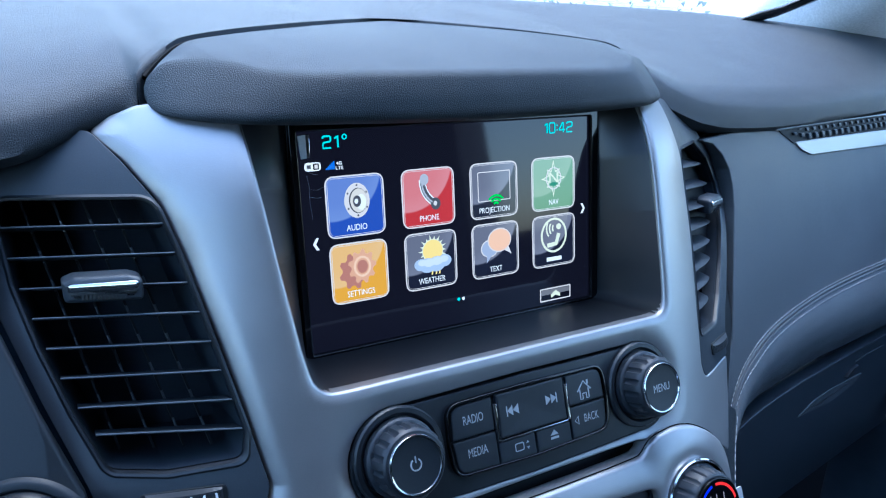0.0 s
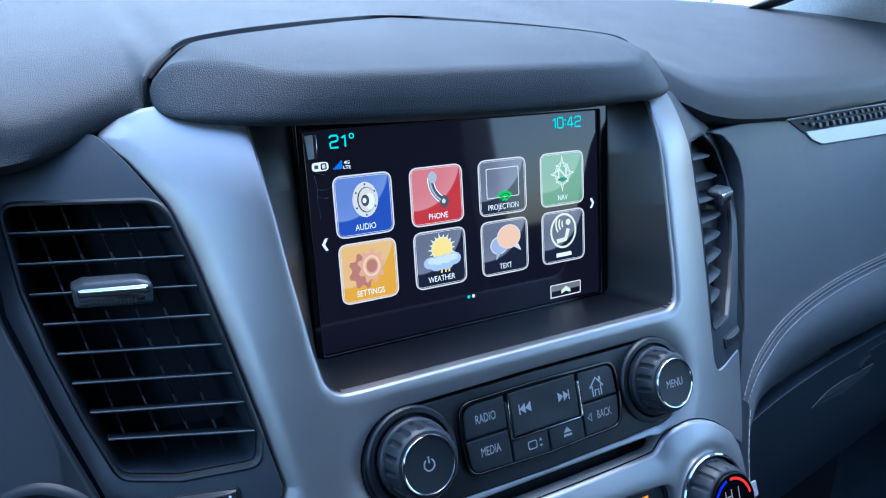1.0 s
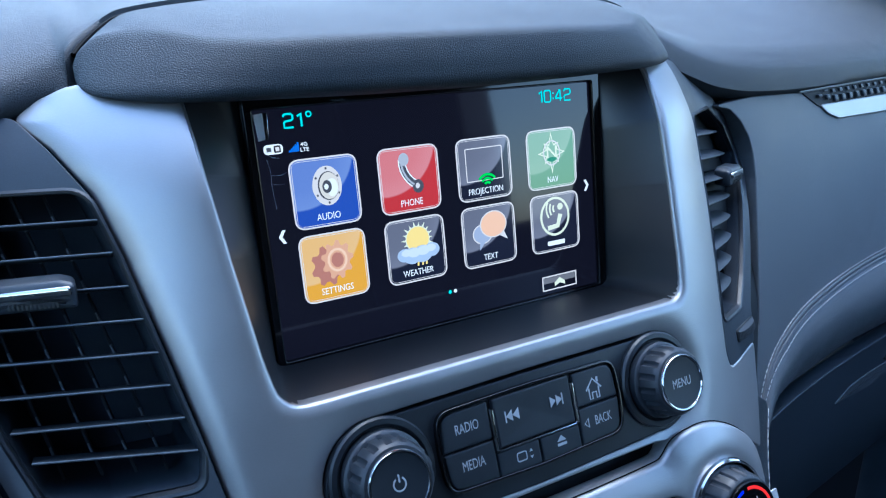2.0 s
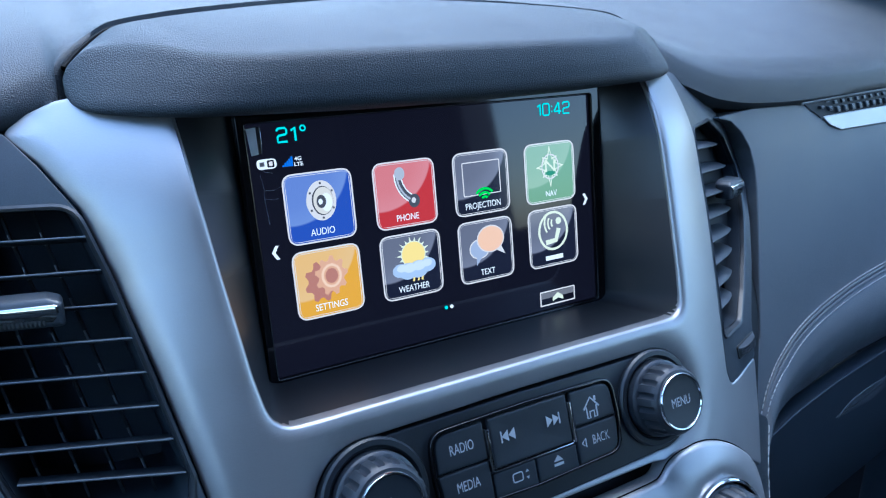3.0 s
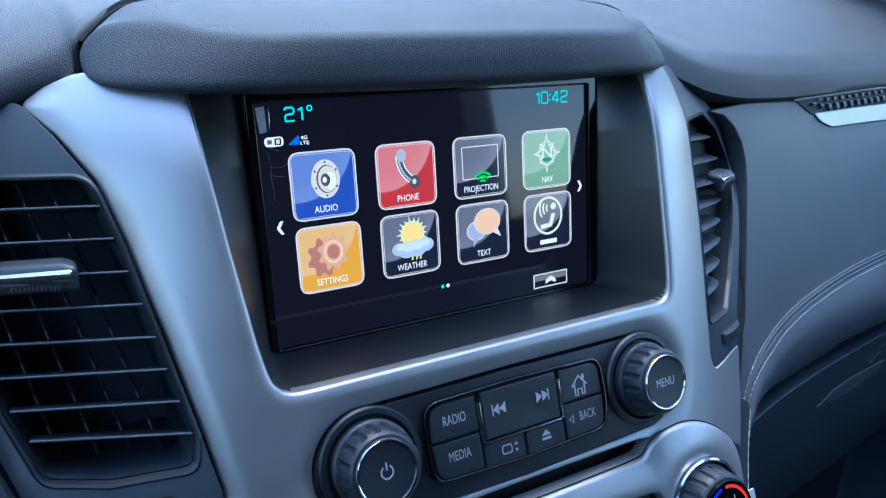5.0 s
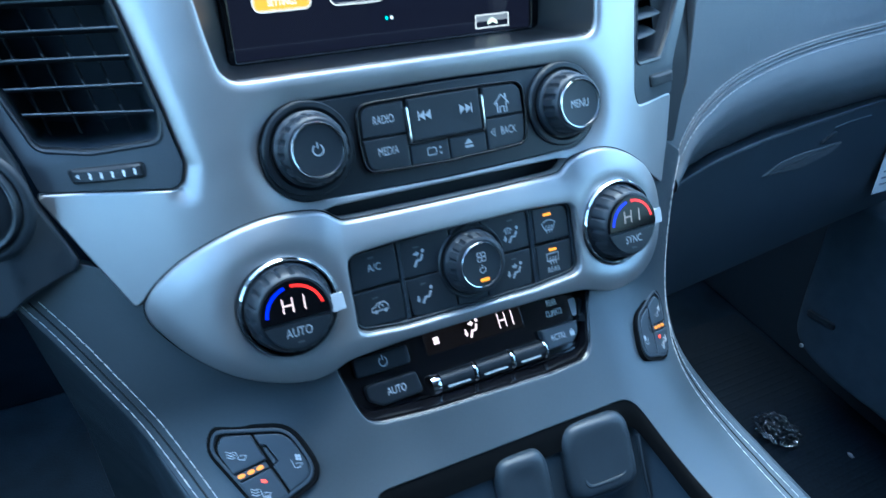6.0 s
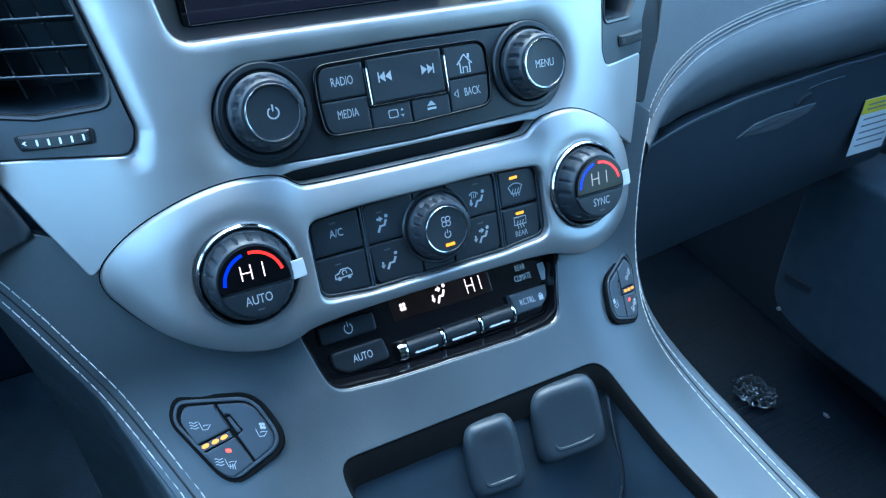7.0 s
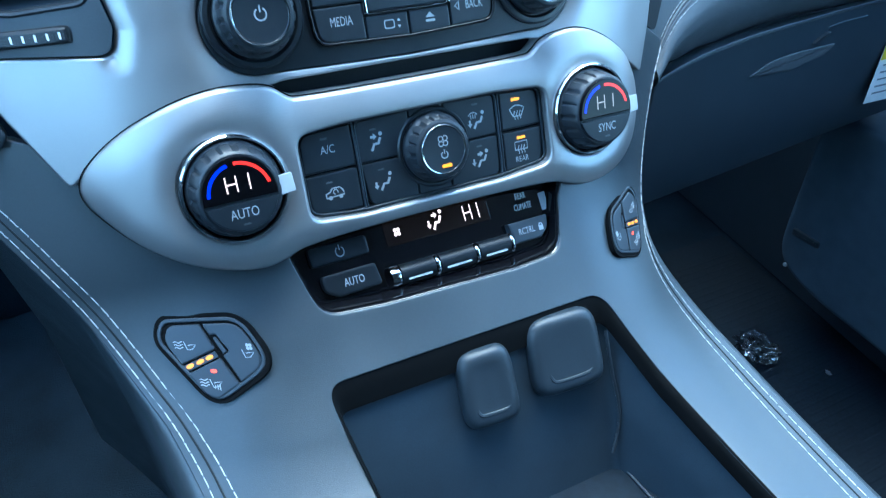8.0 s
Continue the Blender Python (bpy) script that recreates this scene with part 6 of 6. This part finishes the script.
def solid(name, bm, mat, label="", category="", kind="structure", smooth=40):
    """A piece of the cabin in the upright frame of the car (metres)."""
    bmesh.ops.recalc_face_normals(bm, faces=bm.faces)
    me = bpy.data.meshes.new(name)
    bm.to_mesh(me)
    bm.free()
    me.materials.append(mat)
    me.shade_smooth()
    me.set_sharp_from_angle(angle=radians(smooth))
    return tagged(new(name, me), label, category, "", kind)


def block(name, x0, y0, z0, x1, y1, z1, mat, label="", category="", kind="structure", bevel=0.004):
    bm = bmesh.new()
    bmesh.ops.create_cube(bm, size=1)
    for v in bm.verts:
        v.co = Vector(((x0 + x1) / 2 + v.co.x * (x1 - x0), (y0 + y1) / 2 + v.co.y * (y1 - y0), (z0 + z1) / 2 + v.co.z * (z1 - z0)))
    bmesh.ops.bevel(bm, geom=bm.edges[:], offset=bevel, segments=2, affect="EDGES")
    return solid(name, bm, mat, label, category, kind)


def bar(name, ends, size, mat, label, category):
    """A beam with a rounded section between two places."""
    rows = []
    a, b = Vector(ends[0]), Vector(ends[1])
    for k in range(9):
        p = a.lerp(b, k / 8)
        w, h = (size[0][i] + (size[1][i] - size[0][i]) * k / 8 for i in (0, 1))
        rows.append([p + Vector((w * math.copysign(abs(math.cos(t)) ** 0.6, math.cos(t)), h * math.copysign(abs(math.sin(t)) ** 0.6, math.sin(t)), 0)) for t in np.linspace(0, 2 * math.pi, 25)[:-1]])
    bm = loft(rows, cap=True)
    bm.faces.ensure_lookup_table()
    return solid(name, bm, mat, label, category, "structure", 60)


def border(name, s):
    """The black edge painted round the windscreen's lower corner and up beside the pillar."""
    way = [(0.500, 0.315, 0.035), (0.535, 0.290, 0.072), (0.569, 0.279, 0.086), (0.598, 0.275, 0.093), (0.618, 0.267, 0.103), (0.636, 0.258, 0.113), (0.667, 0.240, 0.132), (0.60, -0.02, 0.38), (0.55, -0.30, 0.63)]
    way = [Vector((s * x, y, HEIGHT + z)) for x, y, z in way]
    face, rows = Vector((0, 0.68, 0.73)).normalized(), []
    for k, p in enumerate(way):
        along = (way[min(k + 1, len(way) - 1)] - way[max(k - 1, 0)]).normalized()
        side = along.cross(face).normalized()
        rows.append([p + side * 0.010 * math.cos(t) + face * 0.004 * math.sin(t) for t in np.linspace(0, 2 * math.pi, 13)[:-1]])
    return solid(name, loft(rows, cap=True), FRIT, "black painted windscreen border", "window border", "structure", 60)


block("floor", -1.0, -2.2, FLOOR_Z - 0.05, 1.0, 0.75, FLOOR_Z, CARPET, "black carpeted cabin floor", "floor")
block("wall_front", -1.0, 0.50, FLOOR_Z, 1.0, 0.56, HEIGHT + 0.055, CARPET, "black carpeted bulkhead", "wall")
for s, name in ((-1, "door_1"), (1, "door_2")):
    block(name, min(s * 0.80, s * 0.90), -1.30 if s > 0 else -0.79, FLOOR_Z, max(s * 0.80, s * 0.90), 0.50, HEIGHT + 0.02, PANEL, "dark closed door lining below its window", "door")
    # Unseen walls added to cut side light; the west one reaches further forward.
    block("wall_%s" % ("west" if s < 0 else "east"), min(s * 0.80, s * 0.90), -2.2, FLOOR_Z, max(s * 0.80, s * 0.90), -1.31 if s > 0 else -0.80, HEIGHT + 0.62, HEADLINER, "unseen plain cabin side behind the doors, set to limit side light", "wall")
    bar("pillar_1" if s < 0 else "pillar_2", ((s * 0.79, 0.42, HEIGHT + 0.0), (s * 0.60, -0.36, HEIGHT + 0.62)), ((0.10, 0.10), (0.05, 0.06)), TAN, "pale grey windscreen pillar lining", "pillar")
    border("glass_border_1" if s < 0 else "glass_border_2", s)
    bar("roof_rail_1" if s < 0 else "roof_rail_2", ((s * 0.70, -0.30, HEIGHT + 0.60), (s * 0.70, -0.31, HEIGHT + 0.61)), ((0.10, 0.05), (0.10, 0.05)), HEADLINER, "pale roof edge lining", "trim")
# Unseen back, raised to the ceiling to keep rear light off the screen.
block("wall_rear", -0.9, -2.3, FLOOR_Z, 0.9, -2.2, HEIGHT + 0.62, HEADLINER, "unseen plain cabin back, closed to block rear light", "wall")
block("ceiling", -0.80, -2.3, HEIGHT + 0.62, 0.80, -0.36, HEIGHT + 0.66, HEADLINER, "pale grey cloth headliner", "ceiling")
bm = bmesh.new()
bmesh.ops.create_grid(bm, x_segments=40, y_segments=40, size=300)
solid("ground", bm, GROUND, "pale gravelly open ground round the car", "ground")

# Frosted trees beyond the windscreen.
FROST = bpy.data.materials.new("frosted_twigs")
FROST.use_nodes = True
fn = FROST.node_tree
geo, mixer = fn.nodes.new("ShaderNodeNewGeometry"), fn.nodes.new("ShaderNodeValToRGB")
mixer.color_ramp.elements[0].color, mixer.color_ramp.elements[1].color = (0.012, 0.016, 0.012, 1), (0.30, 0.32, 0.34, 1)
mixer.color_ramp.elements[0].position, mixer.color_ramp.elements[1].position = 0.4, 0.95
fn.links.new(geo.outputs["Random Per Island"], mixer.inputs["Fac"])
fn.links.new(mixer.outputs[0], fn.nodes["Principled BSDF"].inputs["Base Color"])
fn.nodes["Principled BSDF"].inputs["Roughness"].default_value = 0.9
rng = random.Random(5)
places, faces = [], []
for k in range(1500):
    way, far, high = radians(rng.uniform(24, 66)), rng.gauss(13, 0.8), 2.2 + 4.6 * rng.random() ** 0.8
    c = Vector((far * math.sin(way), far * math.cos(way), high + 0.5 * math.sin(9 * way)))
    n = len(places)
    for _ in range(4):
        places.append(c + Vector((rng.uniform(-1, 1), rng.uniform(-1, 1), rng.uniform(-1, 1))) * rng.uniform(0.10, 0.32))
    faces += [(n, n + 1, n + 2), (n, n + 1, n + 3), (n, n + 2, n + 3), (n + 1, n + 2, n + 3)]
tall = len(faces)
for k in range(900):
    way, far = radians(rng.uniform(20, 50)), rng.gauss(13, 0.6)
    c = Vector((far * math.sin(way), far * math.cos(way), 0.1 + 1.5 * rng.random() ** 1.5))
    n = len(places)
    for _ in range(4):
        places.append(c + Vector((rng.uniform(-1, 1), rng.uniform(-1, 1), rng.uniform(-1, 1))) * rng.uniform(0.02, 0.08))
    faces += [(n, n + 1, n + 2), (n, n + 1, n + 3), (n, n + 2, n + 3), (n + 1, n + 2, n + 3)]
me = bpy.data.meshes.new("frosted_trees")
me.from_pydata(places, [], faces)
me.materials.append(FROST)
me.materials.append(material("frosted_shrub_twigs", (0.42, 0.45, 0.44), 0.9, grain=0.3, grain_size=8))
for k, face in enumerate(me.polygons):
    face.material_index = int(k >= tall)
tagged(new("frosted_trees", me), "far white frosted trees beyond the windscreen", "trees", "", "stuff")

# ---- passenger side below the dashboard ----


def glove_y(x, z):
    return right_y(x, -165) + 11 + 0.18 * (-176 - z) + 0.0015 * max(0.0, -215 - z) ** 2


glove = thing("glove_box", (450, 80, -300), "dark moulded glove box door with a latch", "glove box")
GLOVE_TOP = [(208.4, -182), (222.9, -178.2), (245, -173.8), (269, -171), (320, -168.5), (394, -169), (481, -170.5), (558, -174), (720, -178)]
part("door", plate(rounded(GLOVE_TOP + [(720, -338, 8), (545, -324, 30), (208.4, -304, 24)], 10, 4), [], -14, 0, 2.5, over(glove_y), 20.0), GLOVE, glove)
part("upper_edge", tube([Vector((x, glove_y(x, z) - 1.0, z + 1.0)) for x, z in [tuple(p)[:2] for p in spread([Vector((a, b, 0)) for a, b in GLOVE_TOP], 8)]], 1.0), FLAP, glove)
part("underside", sheet([[Vector((x, glove_y(x, z) + 8 + d, z + 2 + 0.25 * d)) for d in (0, 40, 90, 150)] for x, z in ((210, -302), (380, -312), (545, -322), (620, -328), (718, -336))]), GLOVE, glove, smooth=60)
# The latch takes a paler vinyl to paint the light it catches.
latch = part("latch", slab(rounded([(328, -205, 1), (354, -197), (385, -196), (459, -200.3, 3), (441.5, -208.5), (394, -212)], 6, 5), -1, 0.9, 0.8, over(glove_y), segs=3), SOFT, glove, "moulded latch handle, painted paler for the light it catches")
part("latch_rib", tube([Vector((x, glove_y(x, z) - 0.6, z)) for x, z in ((430, -181.5), (457, -181), (495, -182.5))], 0.8), GLOVE, latch)
part("lock", slab([(425 + 11 * math.cos(t), -189.7 + 2.6 * math.sin(t) + 3.2 * math.cos(t)) for t in np.linspace(0, 2 * math.pi, 20)[:-1]], -1, 3, 1.0, over(glove_y)), BUTTON, glove)


def card_y(x, z):
    """The card hangs straight down from the upper face of the glove box."""
    return right_y(x, -165) + 9.5 + 0.18 * (-176 - z)


tag = thing("warning_card", (590, card_y(590, -280), -280), "white printed card with a yellow head hanging on the glove box", "card")
CARD = [(568.7, -287.4), (655.0, -298.0), (655.0, -229.9), (561.1, -221.3)]
HEAD = [(563.5, -238.1), (655.0, -247.7)]
card = part("paper", slab(CARD, 0.0, 0.6, 0, over(card_y)), PAPER, tag, smooth=0)
part("yellow_head", slab(HEAD + CARD[2:], 0.6, 0.9, 0, over(card_y)), YELLOW, card, smooth=0)


def on_card(u, v):
    """A place on the card: u along its foot, v down from its head."""
    (x0, z0), (x1, z1), (x2, z2), (x3, z3) = CARD
    a, b = (x3 + (x2 - x3) * u, z3 + (z2 - z3) * u), (x0 + (x1 - x0) * u, z0 + (z1 - z0) * u)
    return a[0] + (b[0] - a[0]) * v, a[1] + (b[1] - a[1]) * v


for v, d, tall in [(0.08, 0.9, 0.03), (0.16, 0.9, 0.03)] + [(0.34 + 0.12 * k, 0.6, 0.03) for k in range(5)]:
    part("text_bar", slab([on_card(0.12, v + tall), on_card(0.9, v + tall), on_card(0.9, v), on_card(0.12, v)], d, d + 0.2, 0, over(card_y)), GREYINK, card, smooth=0)

under = thing("lower_dash_cover", (450, 100, -300), "black cover under the dashboard", "dashboard")
rows = []
for x in np.linspace(206, 800, 40):
    row = []
    for t in np.linspace(0, 1, 8):
        row.append(Vector((x, right_y(x, -150) + 60 + 60 * t, -150 - 40 * t)))
    rows.append(row)
part("cover", sheet(rows), DEEP, under)

# Upright pieces of the passenger footwell, in the car's own frame.
mat_bm = bmesh.new()
bmesh.ops.create_cube(mat_bm, size=1)
for v in mat_bm.verts:
    v.co = Vector((0.52 + v.co.x * 0.52, -0.20 + v.co.y * 0.86, FLOOR_Z + 0.008 + v.co.z * 0.016))
bmesh.ops.bevel(mat_bm, geom=mat_bm.edges[:], offset=0.006, segments=2, affect="EDGES")
floor_mat = new("floor_mat")
floor_mat.matrix_basis = Matrix.Translation((0.52, -0.20, FLOOR_Z))
tagged(floor_mat, "black ribbed rubber floor mat in the passenger footwell", "floor mat")


def fixed(name, bm, mat, parent, label="", smooth=40):
    """A part in the upright frame of the car, under a thing that stands there."""
    base = parent.matrix_basis.translation
    for v in bm.verts:
        v.co -= base
    bmesh.ops.recalc_face_normals(bm, faces=bm.faces)
    me = bpy.data.meshes.new(name)
    bm.to_mesh(me)
    bm.free()
    me.materials.append(mat)
    me.shade_smooth()
    me.set_sharp_from_angle(angle=radians(smooth))
    ob = new(name, me)
    ob.parent = parent
    return tagged(ob, label)


fixed("mat_body", mat_bm, RUBBERMAT, floor_mat)
ribs = bmesh.new()
for k in range(66):
    y = -0.60 + 0.012 * k
    loft([[Vector((x, y + dy, FLOOR_Z + 0.015 + dz)) for dy, dz in ((-0.003, 0.0006), (-0.0015, 0.0014), (0.0015, 0.0014), (0.003, 0.0006))] for x in (0.29, 0.52, 0.75)], ribs, cap=True)
fixed("ribs", ribs, RUBBERMAT, floor_mat)

scrap_mat = bpy.data.materials.new("clear_plastic")
scrap_mat.use_nodes = True
pb = scrap_mat.node_tree.nodes["Principled BSDF"]
pb.inputs["Roughness"].default_value, pb.inputs["Transmission Weight"].default_value, pb.inputs["Base Color"].default_value = 0.04, 1.0, (0.55, 0.6, 0.64, 1)
pb.inputs["IOR"].default_value = 1.35
scrap = new("plastic_bag")
scrap.matrix_basis = Matrix.Translation((0.622, -0.007, FLOOR_Z + 0.02))
tagged(scrap, "small crumpled clear plastic bag on the floor mat", "plastic bag")
bm = bmesh.new()
bmesh.ops.create_icosphere(bm, subdivisions=4, radius=1)
for v in bm.verts:
    n = noise.noise(v.co * 2.3) * 0.45 + abs(noise.noise(v.co * 5.1)) * 0.3
    p = v.co * (1 + n)
    v.co = Vector((0.622 + p.x * 0.018 - p.y * 0.006, -0.007 + p.y * 0.026, FLOOR_Z + 0.036 + p.z * 0.019))
fixed("film", bm, scrap_mat, scrap, smooth=25)

crumb = new("crumb")
crumb.matrix_basis = Matrix.Translation((0.703, -0.078, FLOOR_Z + 0.016))
tagged(crumb, "small pale crumb of dried mud on the floor mat", "crumb")
bm = bmesh.new()
bmesh.ops.create_icosphere(bm, subdivisions=2, radius=1)
for v in bm.verts:
    p = v.co * (1 + 0.5 * noise.noise(v.co * 1.7))
    v.co = Vector((0.703 + p.x * 0.003, -0.078 + p.y * 0.005, FLOOR_Z + 0.018 + p.z * 0.0022))
fixed("lump", bm, GREYINK, crumb)

# Corner of the passenger seat.
seat = new("car_seat")
seat.matrix_basis = Matrix.Translation((0.48, -0.58, FLOOR_Z))
tagged(seat, "dark vinyl passenger seat cushion with pale stitching", "seat")
rows = []
for k in range(13):
    t = k / 12
    z = HEIGHT - 0.57 + 0.06 + 0.19 * t
    s = 1 - 0.16 * max(0, (t - 0.6) / 0.4) ** 2
    rows.append([Vector((0.48 + 0.245 * s * math.copysign(abs(math.cos(a)) ** 0.35, math.cos(a)), -0.58 + 0.275 * s * math.copysign(abs(math.sin(a)) ** 0.35, math.sin(a)), z)) for a in np.linspace(0, 2 * math.pi, 49)[:-1]])
fixed("cushion", loft(rows, cap=True), SOFT, seat, smooth=60)
bm = bmesh.new()
for a in np.linspace(0, 2 * math.pi, 260)[:-1]:
    p = [Vector((0.48 + 0.236 * math.copysign(abs(math.cos(q)) ** 0.35, math.cos(q)), -0.58 + 0.266 * math.copysign(abs(math.sin(q)) ** 0.35, math.sin(q)), HEIGHT - 0.57 + 0.224)) for q in (a, a + 0.012)]
    if (p[1] - p[0]).length > 0.0008:
        tube(p, 0.0006, bm, 5)
fixed("stitching", bm, THREAD, seat)
bm = bmesh.new()
bmesh.ops.create_cube(bm, size=1)
for v in bm.verts:
    v.co = Vector((0.48 + v.co.x * 0.40, -0.58 + v.co.y * 0.44, FLOOR_Z + 0.125 + v.co.z * 0.25))
fixed("seat_base", bm, DEEP, seat)


# Lower pocket of the passenger door, with its pull and a small screw.
pocket = new("door_pocket")
pocket.matrix_basis = Matrix.Translation((0.70, -0.1, FLOOR_Z))
tagged(pocket, "dark moulded pocket low on the passenger door", "door pocket")


def on_door(a, b, d):
    return Vector((0.70 - d * MM, a * MM, HEIGHT + b * MM))


fixed("shell", slab(flowing([(104, -380), (101, -436), (93, -510), (86, -578), (78, -618), (50, -640), (-17, -648), (-90, -642), (-280, -640), (-280, -380)], 3), -99, 0, 9, on_door, segs=4), POCKET, pocket)
fixed("pull", slab(rounded([(70, -568), (26, -562), (24, -572), (68, -579)], 3, 3), -1, 4, 2, on_door), PANEL, pocket, "paler moulded pull")
fixed("screw", slab(circle(56, -630, 3.2, 16), -1, 2.4, 1, on_door), LEGEND, pocket, "small pale screw")
